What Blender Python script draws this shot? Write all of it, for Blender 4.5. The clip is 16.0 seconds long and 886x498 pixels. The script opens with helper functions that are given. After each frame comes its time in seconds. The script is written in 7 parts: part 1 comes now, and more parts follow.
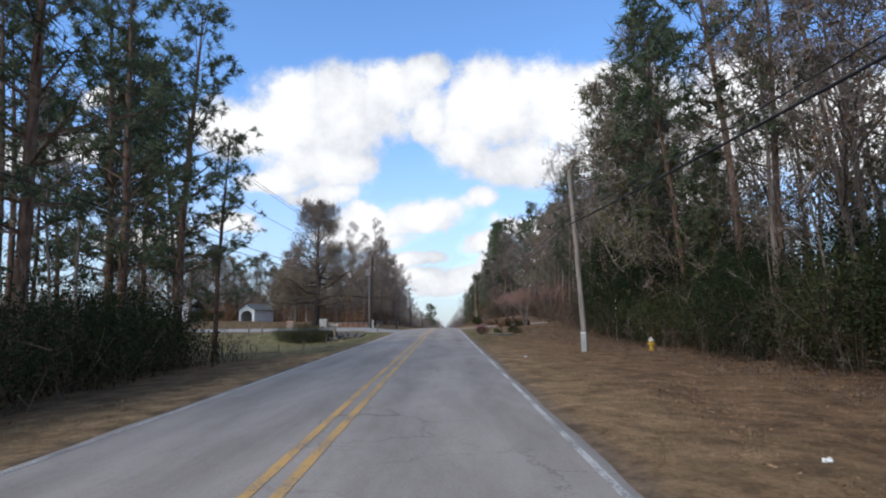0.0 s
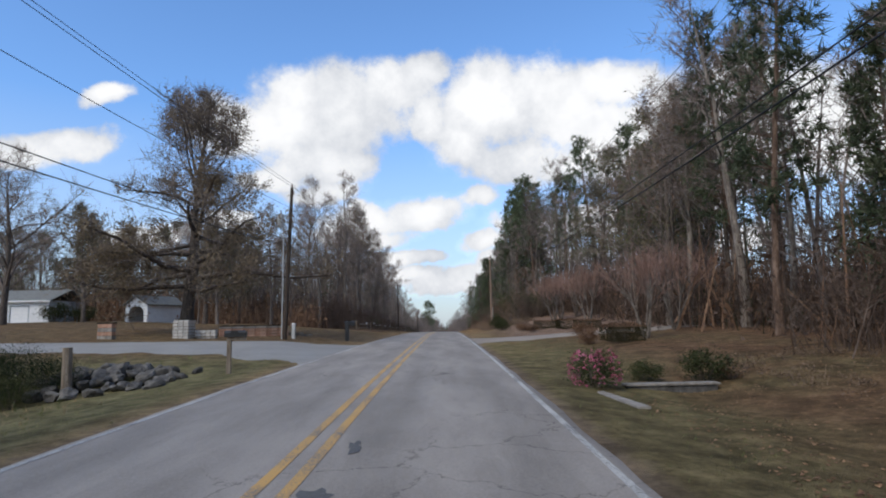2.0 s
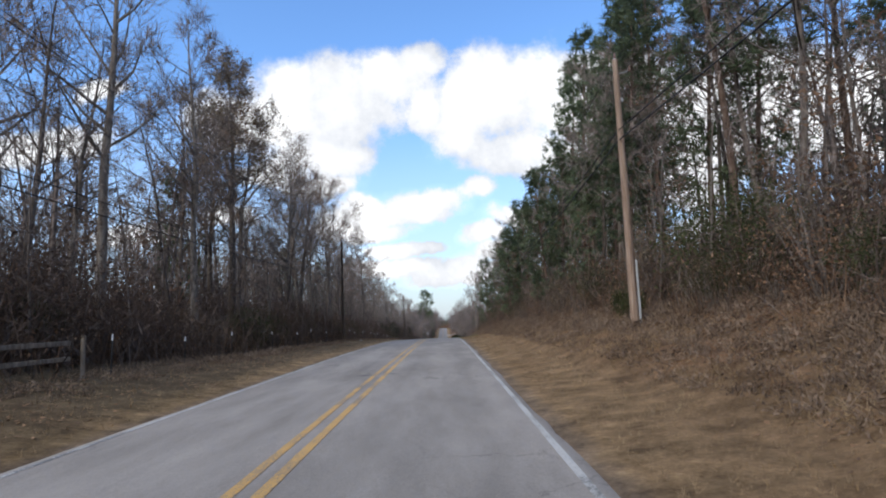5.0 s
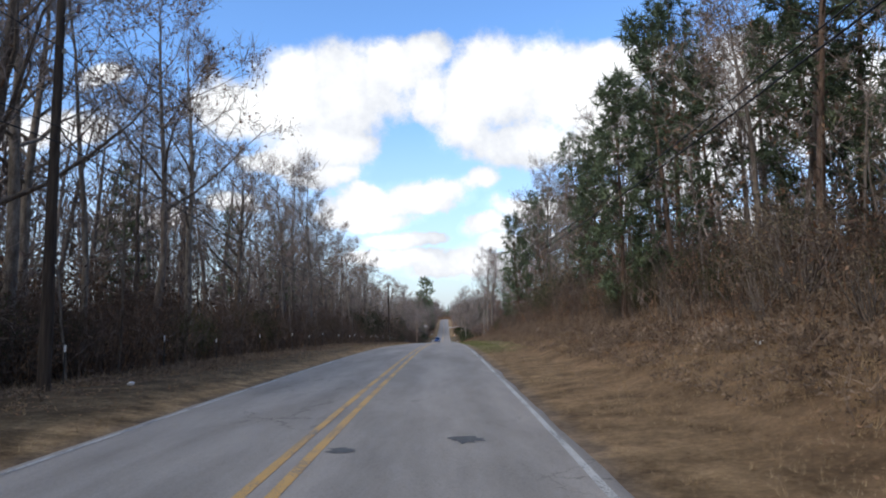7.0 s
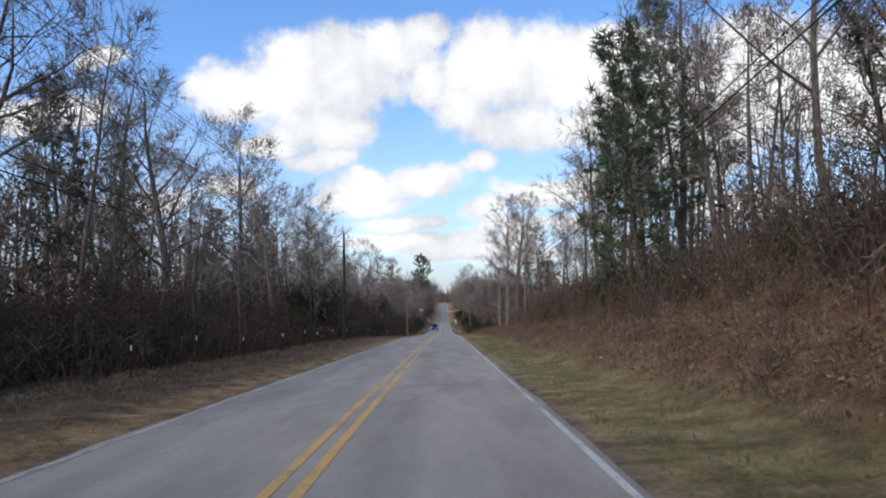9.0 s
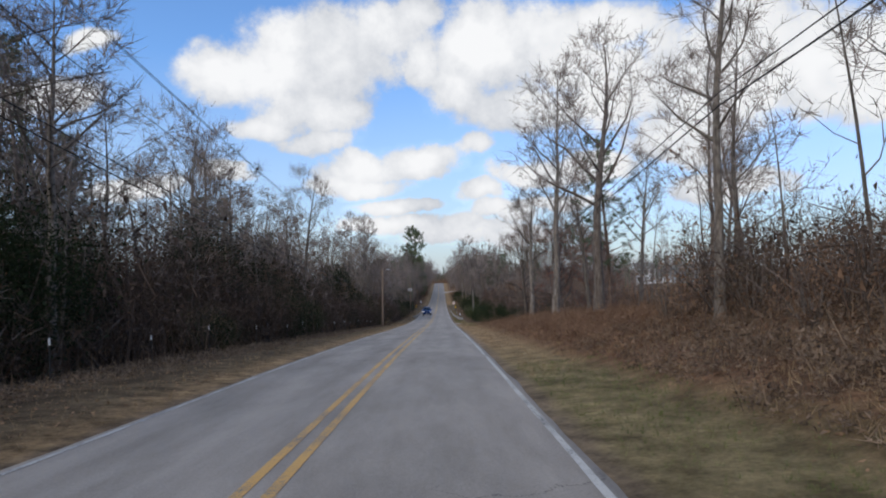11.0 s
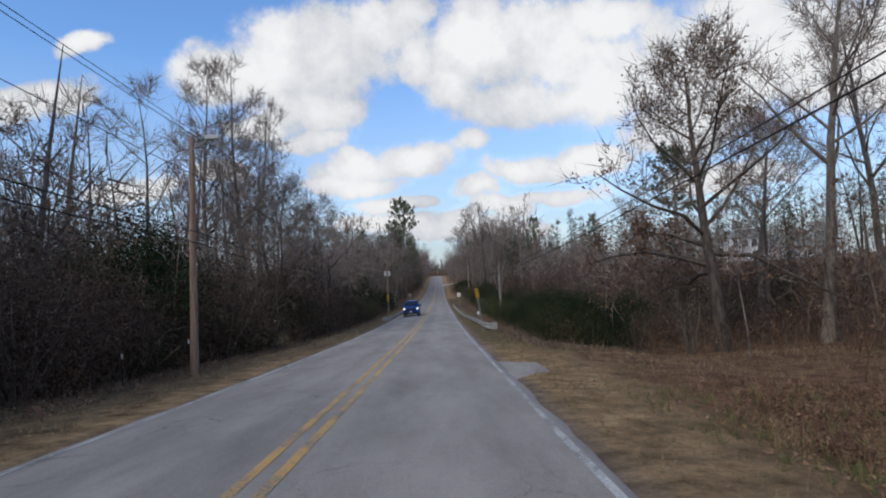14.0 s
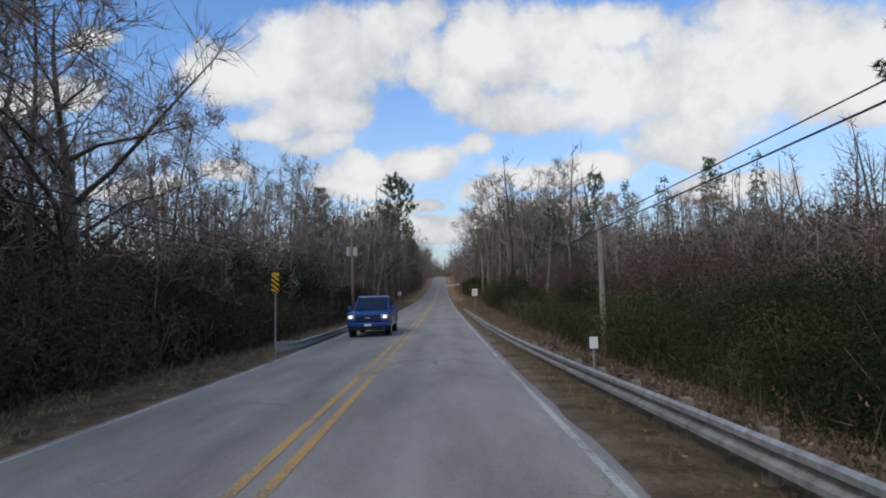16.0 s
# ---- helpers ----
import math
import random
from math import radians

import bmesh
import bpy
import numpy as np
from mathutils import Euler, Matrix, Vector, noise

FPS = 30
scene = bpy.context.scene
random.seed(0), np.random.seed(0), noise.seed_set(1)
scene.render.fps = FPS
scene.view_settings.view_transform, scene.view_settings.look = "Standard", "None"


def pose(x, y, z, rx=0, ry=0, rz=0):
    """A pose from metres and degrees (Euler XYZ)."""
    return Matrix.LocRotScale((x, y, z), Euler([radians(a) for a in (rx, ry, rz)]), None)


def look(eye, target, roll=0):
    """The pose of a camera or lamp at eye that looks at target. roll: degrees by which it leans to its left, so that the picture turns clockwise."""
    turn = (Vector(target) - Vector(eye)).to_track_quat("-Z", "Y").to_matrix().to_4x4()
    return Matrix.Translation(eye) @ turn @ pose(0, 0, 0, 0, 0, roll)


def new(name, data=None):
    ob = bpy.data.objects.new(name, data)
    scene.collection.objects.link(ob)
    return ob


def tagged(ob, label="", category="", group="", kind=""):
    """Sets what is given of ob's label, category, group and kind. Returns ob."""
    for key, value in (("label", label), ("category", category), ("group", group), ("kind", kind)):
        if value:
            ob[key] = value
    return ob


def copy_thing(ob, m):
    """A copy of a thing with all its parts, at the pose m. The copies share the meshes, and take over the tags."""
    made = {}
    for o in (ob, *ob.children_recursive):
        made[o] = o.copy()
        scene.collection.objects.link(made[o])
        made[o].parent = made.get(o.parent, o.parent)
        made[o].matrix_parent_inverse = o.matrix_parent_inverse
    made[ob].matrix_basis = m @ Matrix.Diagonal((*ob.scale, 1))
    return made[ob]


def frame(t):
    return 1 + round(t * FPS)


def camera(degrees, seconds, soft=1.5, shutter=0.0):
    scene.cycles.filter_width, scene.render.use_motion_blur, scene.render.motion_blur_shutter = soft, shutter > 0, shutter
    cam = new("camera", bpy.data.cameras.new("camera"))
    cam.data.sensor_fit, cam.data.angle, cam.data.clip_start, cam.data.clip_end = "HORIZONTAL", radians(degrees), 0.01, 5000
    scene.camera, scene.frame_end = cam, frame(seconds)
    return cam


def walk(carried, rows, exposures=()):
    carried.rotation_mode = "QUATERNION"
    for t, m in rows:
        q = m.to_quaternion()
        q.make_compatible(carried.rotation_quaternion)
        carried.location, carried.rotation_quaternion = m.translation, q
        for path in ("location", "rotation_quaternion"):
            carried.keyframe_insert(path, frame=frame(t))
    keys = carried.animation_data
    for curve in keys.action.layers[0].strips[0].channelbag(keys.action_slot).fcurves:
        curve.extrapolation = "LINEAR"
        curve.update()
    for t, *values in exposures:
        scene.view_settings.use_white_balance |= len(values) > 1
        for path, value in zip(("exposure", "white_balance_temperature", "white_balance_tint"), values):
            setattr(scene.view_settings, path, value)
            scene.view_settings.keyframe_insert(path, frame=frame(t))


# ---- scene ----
cam = camera(74.0, 16.0, soft=2.0)
ROWS = [
    (0.0, 1.73, 0.00, 1.62, 97.57, 1.25, 0.21),
    (0.5, 1.69, 10.75, 1.85, 97.28, 1.01, 0.34),
    (1.0, 1.62, 21.52, 2.04, 97.24, 0.84, 0.32),
    (1.5, 1.60, 32.34, 2.21, 97.34, 0.96, 0.20),
    (2.0, 1.62, 43.23, 2.42, 97.42, 1.16, 0.15),
    (2.5, 1.63, 54.11, 2.72, 97.40, 1.39, 0.03),
    (3.0, 1.70, 64.99, 2.91, 97.37, 1.71, -0.04),
    (3.5, 1.77, 75.86, 3.04, 97.26, 1.97, -0.05),
    (4.0, 1.86, 86.73, 3.12, 97.08, 2.17, 0.01),
    (4.5, 1.94, 97.60, 3.16, 96.85, 2.26, 0.09),
    (5.0, 1.99, 108.47, 3.17, 96.61, 2.16, 0.17),
    (5.5, 1.98, 119.34, 3.16, 96.39, 1.81, 0.21),
    (6.0, 1.91, 130.22, 3.14, 96.19, 1.21, 0.20),
    (6.5, 1.83, 141.09, 3.09, 95.97, 1.02, 0.21),
    (7.0, 1.82, 151.99, 2.99, 95.71, 1.14, 0.28),
    (7.5, 1.73, 162.91, 2.83, 95.32, 1.21, 0.25),
    (8.0, 1.64, 173.84, 2.52, 95.09, 1.17, 0.32),
    (8.5, 1.63, 184.80, 2.19, 94.60, 1.33, 0.18),
    (9.0, 1.60, 195.80, 1.77, 94.13, 1.31, 0.17),
    (9.5, 1.70, 206.89, 1.25, 93.48, 1.36, -0.10),
    (10.0, 1.78, 217.97, 0.72, 92.98, 1.46, -0.24),
    (10.5, 1.83, 229.06, 0.18, 92.62, 1.60, -0.25),
    (11.0, 1.85, 240.14, -0.40, 92.38, 1.76, -0.20),
    (11.5, 1.86, 251.22, -1.02, 92.21, 1.94, -0.16),
    (12.0, 1.86, 262.29, -1.69, 92.09, 2.11, -0.20),
    (12.5, 1.85, 273.37, -2.43, 92.00, 2.27, -0.31),
    (13.0, 1.87, 284.38, -3.20, 91.91, 2.48, -0.35),
    (13.5, 1.87, 295.38, -3.94, 92.03, 2.86, -0.38),
    (14.0, 1.89, 306.39, -4.72, 92.09, 2.83, -0.40),
    (14.5, 1.91, 317.42, -5.43, 92.14, 2.62, -0.32),
    (15.0, 1.85, 328.48, -6.11, 92.21, 2.66, -0.20),
    (15.5, 1.81, 339.56, -6.75, 92.29, 1.99, -0.14),
    (16.0, 1.77, 350.65, -7.31, 92.51, 1.53, -0.10),
]
walk(cam, [(t, pose(x, y, z, rx, ry, rz)) for t, x, y, z, rx, ry, rz in ROWS],
     exposures=((0.0, 0.03), (1.0, -0.13), (2.5, -0.13), (3.2, -0.05), (5.5, 0.14), (7.0, 0.14), (9.5, -0.06), (12.0, -0.28), (14.5, -0.3), (16.0, -0.36)))

# ---- world: sky with cumulus, and a sun veiled by thin cloud ----
SUN_EL, SUN_AZ = radians(41), radians(-141)     # azimuth from +y towards +x


def node_set(tree):
    nodes, links = tree.nodes, tree.links

    def put(kind, *ins, **props):
        n = nodes.new(kind)
        for k, v in props.items():
            setattr(n, k, v)
        for i, v in enumerate(ins):
            if v is None:
                continue
            if isinstance(v, bpy.types.NodeSocket):
                links.new(v, n.inputs[i])
            else:
                n.inputs[i].default_value = v
        return n

    def calc(op, a, b=None, c=None, clamp=False):
        return put("ShaderNodeMath", a, b, c, operation=op, use_clamp=clamp).outputs[0]

    return put, calc, links


def build_world():
    world = bpy.data.worlds.new("sky")
    scene.world = world
    world.use_nodes = True
    tree = world.node_tree
    tree.nodes.clear()
    put, calc, links = node_set(tree)
    ray = put("ShaderNodeTexCoord").outputs["Generated"]
    sky = put("ShaderNodeTexSky", sky_type="NISHITA", sun_disc=False, sun_elevation=SUN_EL, sun_rotation=SUN_AZ,
              air_density=1.0, dust_density=0.6, ozone_density=1.5)
    blue = put("ShaderNodeVectorMath", sky.outputs[0], (0.152, 0.205, 0.262), operation="MULTIPLY").outputs[0]
    xyz = put("ShaderNodeSeparateXYZ", ray)
    x, y, z = xyz.outputs
    # ahead: the sky as seen through a flat window at unit distance
    ahead = calc("MAXIMUM", y, 0.08)
    u, v = calc("DIVIDE", x, ahead), calc("DIVIDE", z, ahead)
    wob = put("ShaderNodeTexNoise", ray, None, 5.5, 7.0, 0.60, 2.2)
    fine = put("ShaderNodeTexNoise", ray, None, 17.0, 6.0, 0.62, 2.2)
    wob2 = put("ShaderNodeTexNoise", put("ShaderNodeVectorMath", ray, (3.1, 7.7, 1.3), operation="ADD").outputs[0], None, 5.5, 5.0, 0.55, 2.1)
    uu = calc("ADD", u, calc("MULTIPLY", calc("SUBTRACT", wob.outputs[0], 0.5), 0.11))
    vv = calc("ADD", v, calc("MULTIPLY", calc("SUBTRACT", wob2.outputs[0], 0.5), 0.09))
    # cumulus heaps: centre (u, v), half width, half height
    heaps = [(-0.374, 0.357, 0.079, 0.059), (-0.267, 0.374, 0.094, 0.094), (-0.169, 0.382, 0.109, 0.094), 
             (-0.08, 0.429, 0.079, 0.059), (-0.209, 0.294, 0.109, 0.054), (-0.297, 0.262, 0.059, 0.025), (-0.03, 0.458, 0.059, 0.04), 
             (0.025, 0.317, 0.059, 0.045), (0.085, 0.385, 0.099, 0.089), (0.212, 0.391, 0.119, 0.089), (0.121, 0.275, 0.109, 0.05), 
             (0.298, 0.32, 0.119, 0.099), (0.464, 0.325, 0.158, 0.119), (0.631, 0.351, 0.158, 0.109), (0.41, 0.219, 0.129, 0.05), 
             (0.767, 0.337, 0.119, 0.109), (-0.134, 0.184, 0.094, 0.032), (-0.037, 0.196, 0.079, 0.035), (-0.183, 0.166, 0.059, 0.018), 
             (0.051, 0.213, 0.05, 0.025), (0.175, 0.166, 0.109, 0.022), (0.263, 0.174, 0.079, 0.03), (-0.077, 0.119, 0.089, 0.016), 
             (0.068, 0.135, 0.059, 0.022), (0.008, 0.074, 0.089, 0.03), (0.115, 0.1, 0.069, 0.025), (-0.357, 0.175, 0.059, 0.022), 
             (-0.705, 0.327, 0.129, 0.04), (-0.603, 0.413, 0.05, 0.025), (-0.511, 0.165, 0.089, 0.025), (0.503, 0.138, 0.119, 0.03), (-0.028, 0.368, 0.038, 0.053), (0.547, 0.422, 0.115, 0.058), (0.321, 0.428, 0.087, 0.048), (-0.078, 0.086, 0.125, 0.021), (0.114, 0.061, 0.115, 0.024), (-0.135, 0.155, 0.087, 0.019), (0.212, 0.117, 0.087, 0.019), (-0.210, 0.235, 0.067, 0.024)]
    heap = None
    for a, b, w, h in heaps:
        d = calc("ADD", calc("POWER", calc("DIVIDE", calc("SUBTRACT", uu, a), w), 2.0), calc("POWER", calc("DIVIDE", calc("SUBTRACT", vv, b), h), 2.0))
        f = calc("SUBTRACT", 1.0, d)
        heap = f if heap is None else calc("SMOOTH_MAX", heap, f, 0.35)
    heap = calc("MAXIMUM", heap, -1.0)
    front = put("ShaderNodeMapRange", y, 0.15, 0.45, 0.0, 1.0).outputs[0]
    # elsewhere: broken cloud of the same kind
    low = put("ShaderNodeVectorMath", ray, (1.0, 1.0, 2.2), operation="MULTIPLY").outputs[0]
    field = put("ShaderNodeTexNoise", low, None, 2.3, 6.0, 0.55, 2.1)
    rest = calc("MULTIPLY", calc("SUBTRACT", field.outputs[0], 0.50), 6.0)
    cover = put("ShaderNodeMix", front, None, rest, heap)
    cover = calc("ADD", cover.outputs[0], calc("MULTIPLY", calc("SUBTRACT", fine.outputs[0], 0.5), 2.0))
    mask = put("ShaderNodeMapRange", cover, -0.42, 0.52, 0.0, 1.0, interpolation_type="SMOOTHSTEP").outputs[0]
    # haze of thin cloud near the horizon
    thin = put("ShaderNodeMapRange", z, 0.0, 0.34, 1.0, 0.0).outputs[0]
    mask = calc("MAXIMUM", mask, calc("MULTIPLY", thin, 0.8))
    shade = put("ShaderNodeTexNoise", put("ShaderNodeVectorMath", ray, (0.4, 0.2, 2.03), operation="ADD").outputs[0], None, 7.0, 5.0, 0.55, 2.0)
    thick = put("ShaderNodeMapRange", calc("ADD", cover, calc("MULTIPLY", calc("SUBTRACT", shade.outputs[0], 0.5), 3.4)), -0.5, 1.15, 0.0, 1.0).outputs[0]
    white = put("ShaderNodeMix", thick, data_type="RGBA")
    white.inputs[6].default_value, white.inputs[7].default_value = (0.60, 0.64, 0.715, 1), (1.09, 1.10, 1.12, 1)
    both = put("ShaderNodeMix", mask, data_type="RGBA")
    links.new(blue, both.inputs[6]), links.new(white.outputs[2], both.inputs[7])
    back = put("ShaderNodeBackground", both.outputs[2], 1.0)
    links.new(back.outputs[0], put("ShaderNodeOutputWorld").inputs[0])
    lamp = bpy.data.lights.new("sun", "SUN")
    lamp.energy, lamp.angle, lamp.color = 2.1, radians(20), (1.0, 0.93, 0.84)
    ob = new("sun", lamp)
    way = Vector((math.sin(SUN_AZ) * math.cos(SUN_EL), math.cos(SUN_AZ) * math.cos(SUN_EL), math.sin(SUN_EL)))
    ob.matrix_world = look(way * 200, (0, 0, 0))


build_world()
# ---- materials ----
def material(name, stops, scale=4.0, detail=6.0, rough=0.9, bump=0.0, bump_scale=None, island=0.0, through_light=0.0, metal=0.0,
             coords="Object", big=None, spec=0.3, stretch=None, obj_random=0.0):
    """A grainy surface: a ramp of colours over noise, with a second, larger noise (big: scale, amount) and random brightness per piece."""
    m = bpy.data.materials.new(name)
    m.use_nodes = True
    tree = m.node_tree
    tree.nodes.clear()
    put, calc, links = node_set(tree)
    co = put("ShaderNodeTexCoord").outputs[coords]
    if stretch:
        co = put("ShaderNodeVectorMath", co, stretch, operation="MULTIPLY").outputs[0]
    n = put("ShaderNodeTexNoise", co, None, scale, detail, 0.6, 2.1).outputs[0]
    value = put("ShaderNodeMapRange", n, 0.3, 0.7, 0.0, 1.0).outputs[0]
    ramp = put("ShaderNodeValToRGB", value)
    e = ramp.color_ramp.elements
    for i, c in enumerate(stops):
        el = e[i] if i < 2 else e.new(1.0)
        el.color = (*c, 1)
    for i in range(len(stops)):
        e[i].position = i / (len(stops) - 1)
    for i, c in enumerate(stops):
        e[i].color = (*c, 1)
    colour = ramp.outputs[0]
    gain = None
    if big:
        bn = put("ShaderNodeTexNoise", co, None, big[0], 3.0, 0.5, 2.0).outputs[0]
        gain = put("ShaderNodeMapRange", bn, 0.3, 0.7, 1.0 - big[1], 1.0 + big[1]).outputs[0]
    if island:
        r = put("ShaderNodeNewGeometry").outputs["Random Per Island"]
        g = put("ShaderNodeMapRange", r, 0.0, 1.0, 1.0 - island, 1.0 + island).outputs[0]
        gain = g if gain is None else calc("MULTIPLY", gain, g)
    if obj_random:
        r = put("ShaderNodeObjectInfo").outputs["Random"]
        g = put("ShaderNodeMapRange", r, 0.0, 1.0, 1.0 - obj_random, 1.0 + obj_random).outputs[0]
        gain = g if gain is None else calc("MULTIPLY", gain, g)
    if gain is not None:
        mul = put("ShaderNodeVectorMath", colour, operation="SCALE")
        links.new(gain, mul.inputs[3])
        colour = mul.outputs[0]
    bsdf = put("ShaderNodeBsdfPrincipled")
    links.new(colour, bsdf.inputs["Base Color"])
    bsdf.inputs["Roughness"].default_value, bsdf.inputs["Metallic"].default_value = rough, metal
    bsdf.inputs["Specular IOR Level"].default_value = spec
    if bump:
        bn = put("ShaderNodeTexNoise", co, None, bump_scale or scale * 3, 5.0, 0.6, 2.0).outputs[0]
        b = put("ShaderNodeBump", bump, 0.05)
        links.new(bn, b.inputs["Height"])
        links.new(b.outputs[0], bsdf.inputs["Normal"])
    shader = bsdf.outputs[0]
    if through_light:
        tr = put("ShaderNodeBsdfTranslucent", colour)
        shader = put("ShaderNodeMixShader", through_light, shader, tr.outputs[0]).outputs[0]
    links.new(shader, put("ShaderNodeOutputMaterial").inputs[0])
    return m


BARK = material("bark", [(.055, .043, .036), (.13, .105, .088), (.215, .182, .156)], 9, bump=.5, stretch=(1, 1, .25), rough=.95, obj_random=.35)
# bark at little over half tone: the crown's shade put into the colour
BARK_OAK_SHADED = material("bark_oak_shaded", [(.03, .024, .02), (.075, .06, .05), (.12, .10, .085)], 9, bump=.6, stretch=(1, 1, .25), rough=.95)
BARK_PALE = material("bark_pale", [(.07, .057, .047), (.15, .127, .108), (.25, .22, .19)], 7, bump=.4, stretch=(1, 1, .3), rough=.95, obj_random=.2)
BARK_PINE = material("bark_pine", [(.05, .034, .027), (.13, .085, .062), (.21, .15, .115)], 8, bump=.6, stretch=(1, 1, .3), rough=.95, obj_random=.2)
TWIG = material("twig", [(.12, .094, .082), (.225, .182, .16), (.33, .28, .25)], 3, island=.35, rough=.95, obj_random=.25)
STEM = material("brush_stem", [(.055, .041, .034), (.11, .084, .07), (.175, .138, .115)], 3, island=.35, rough=.95)
LEAF_BROWN = material("leaf_brown", [(.10, .055, .034), (.19, .112, .068), (.29, .185, .115)], 1.2, island=.45, through_light=.3, rough=.8, obj_random=.2)
LEAF_VINE = material("leaf_vine", [(.10, .068, .047), (.195, .138, .096), (.31, .23, .165)], 1.2, island=.45, through_light=.3, rough=.85)
LEAF_DUN = material("leaf_dun", [(.085, .064, .042), (.17, .13, .084), (.265, .212, .142)], 1.2, island=.45, through_light=.3, rough=.8, obj_random=.2)
PETAL = material("pink_petal", [(.38, .07, .14), (.55, .14, .24), (.70, .30, .40)], 1.5, island=.35, through_light=.3, rough=.7)
LEAF_RUST = material("leaf_rust", [(.15, .055, .035), (.24, .10, .06), (.30, .15, .09)], 1.2, island=.4, through_light=.3, rough=.8)
LEAF_TAN = material("leaf_tan", [(.20, .14, .075), (.32, .24, .14), (.42, .33, .20)], 1.2, island=.35, through_light=.3, rough=.8)
NEEDLE = material("needle", [(.045, .064, .034), (.09, .118, .062), (.155, .178, .10)], .8, island=.5, through_light=.25, rough=.65, obj_random=.25)
# evergreen leaves, near-black: the thickets' inner shade is put into the colour
LEAF_GREEN_SHADED = material("leaf_green_shaded", [(.012, .018, .008), (.022, .033, .014), (.040, .055, .024)], .9, island=.28, through_light=.2, rough=.8, spec=.12, obj_random=.2)
LEAF_OLIVE = material("leaf_olive", [(.06, .06, .027), (.122, .115, .055), (.19, .173, .087)], .9, island=.45, through_light=.25, rough=.6, obj_random=.2)
LEAF_PRIVET = material("leaf_privet", [(.026, .032, .013), (.054, .062, .026), (.095, .10, .046)], .9, island=.35, through_light=.2, rough=.8, spec=.12, obj_random=.25)
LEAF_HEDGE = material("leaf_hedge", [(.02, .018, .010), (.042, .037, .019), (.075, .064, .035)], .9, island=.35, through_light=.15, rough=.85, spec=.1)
TWIG_RED = material("reddish_twig", [(.16, .095, .075), (.25, .155, .125), (.34, .225, .185)], 3, island=.3, rough=.9)
STRAW = material("straw", [(.165, .11, .06), (.30, .208, .12), (.42, .318, .19)], .6, island=.35, through_light=.25, rough=.9, big=(.06, .25))
GRASS = material("grass", [(.075, .09, .032), (.155, .168, .064), (.27, .25, .115)], .5, island=.35, through_light=.25, rough=.9, big=(.08, .2))
LITTER = material("litter", [(.12, .062, .033), (.225, .13, .07), (.33, .21, .12)], .8, island=.5, rough=.9)
SCRUB_MAT = material("scrub", [(.046, .031, .024), (.095, .065, .05), (.155, .11, .085)], .7, island=.45, through_light=.15, rough=.9)
# ---- mesh tools ----
class Geo:
    """Vertices and triangles, gathered piece by piece."""

    def __init__(self):
        self.v, self.t, self.n = [], [], 0

    def add(self, v, t):
        v, t = np.asarray(v, float).reshape(-1, 3), np.asarray(t, int).reshape(-1, 3)
        self.v.append(v), self.t.append(t + self.n)
        self.n += len(v)

    def arrays(self):
        return np.concatenate(self.v), np.concatenate(self.t)

    def tube(self, pts, radii, sides):
        pts, radii = np.asarray(pts, float), np.asarray(radii, float)
        k = len(pts)
        along = np.gradient(pts, axis=0)
        along /= np.linalg.norm(along, axis=1, keepdims=True) + 1e-9
        ref = np.array((1.0, 0.2, 0.1)) if abs(along[0][0]) < 0.8 else np.array((0.1, 1.0, 0.2))
        a = np.cross(along, ref)
        a /= np.linalg.norm(a, axis=1, keepdims=True) + 1e-9
        b = np.cross(along, a)
        ang = np.arange(sides) * 2 * math.pi / sides
        ring = pts[:, None] + radii[:, None, None] * (np.cos(ang)[None, :, None] * a[:, None] + np.sin(ang)[None, :, None] * b[:, None])
        i = np.arange(k - 1)[:, None] * sides + np.arange(sides)
        j = np.arange(k - 1)[:, None] * sides + (np.arange(sides) + 1) % sides
        tris = np.concatenate([np.stack([i, j, j + sides], -1).reshape(-1, 3), np.stack([i, j + sides, i + sides], -1).reshape(-1, 3)])
        self.add(ring, tris)


def mesh_of(name, v, t, mat, smooth=False):
    me = bpy.data.meshes.new(name)
    v, t = np.asarray(v, np.float32), np.asarray(t, np.int32)
    me.vertices.add(len(v))
    me.vertices.foreach_set("co", v.ravel())
    me.loops.add(t.size)
    me.loops.foreach_set("vertex_index", t.ravel())
    me.polygons.add(len(t))
    me.polygons.foreach_set("loop_start", np.arange(len(t), dtype=np.int32) * 3)
    me.polygons.foreach_set("loop_total", np.full(len(t), 3, np.int32))
    if smooth:
        me.polygons.foreach_set("use_smooth", np.ones(len(t), bool))
    me.materials.append(mat)
    me.update()
    me.validate()
    return me


def geo_part(name, geo, mat, parent=None, label="", smooth=False):
    ob = new(name, mesh_of(name, *geo.arrays(), mat, smooth))
    if parent is not None:
        ob.parent = parent
    return tagged(ob, label) if label else ob


def part(name, bm, mat, parent=None, label=""):
    """Links a bmesh as one mesh object, under a thing or under a part."""
    me = bpy.data.meshes.new(name)
    bm.to_mesh(me)
    bm.free()
    me.materials.append(mat)
    ob = new(name, me)
    if parent is not None:
        ob.parent = parent
    return tagged(ob, label) if label else ob


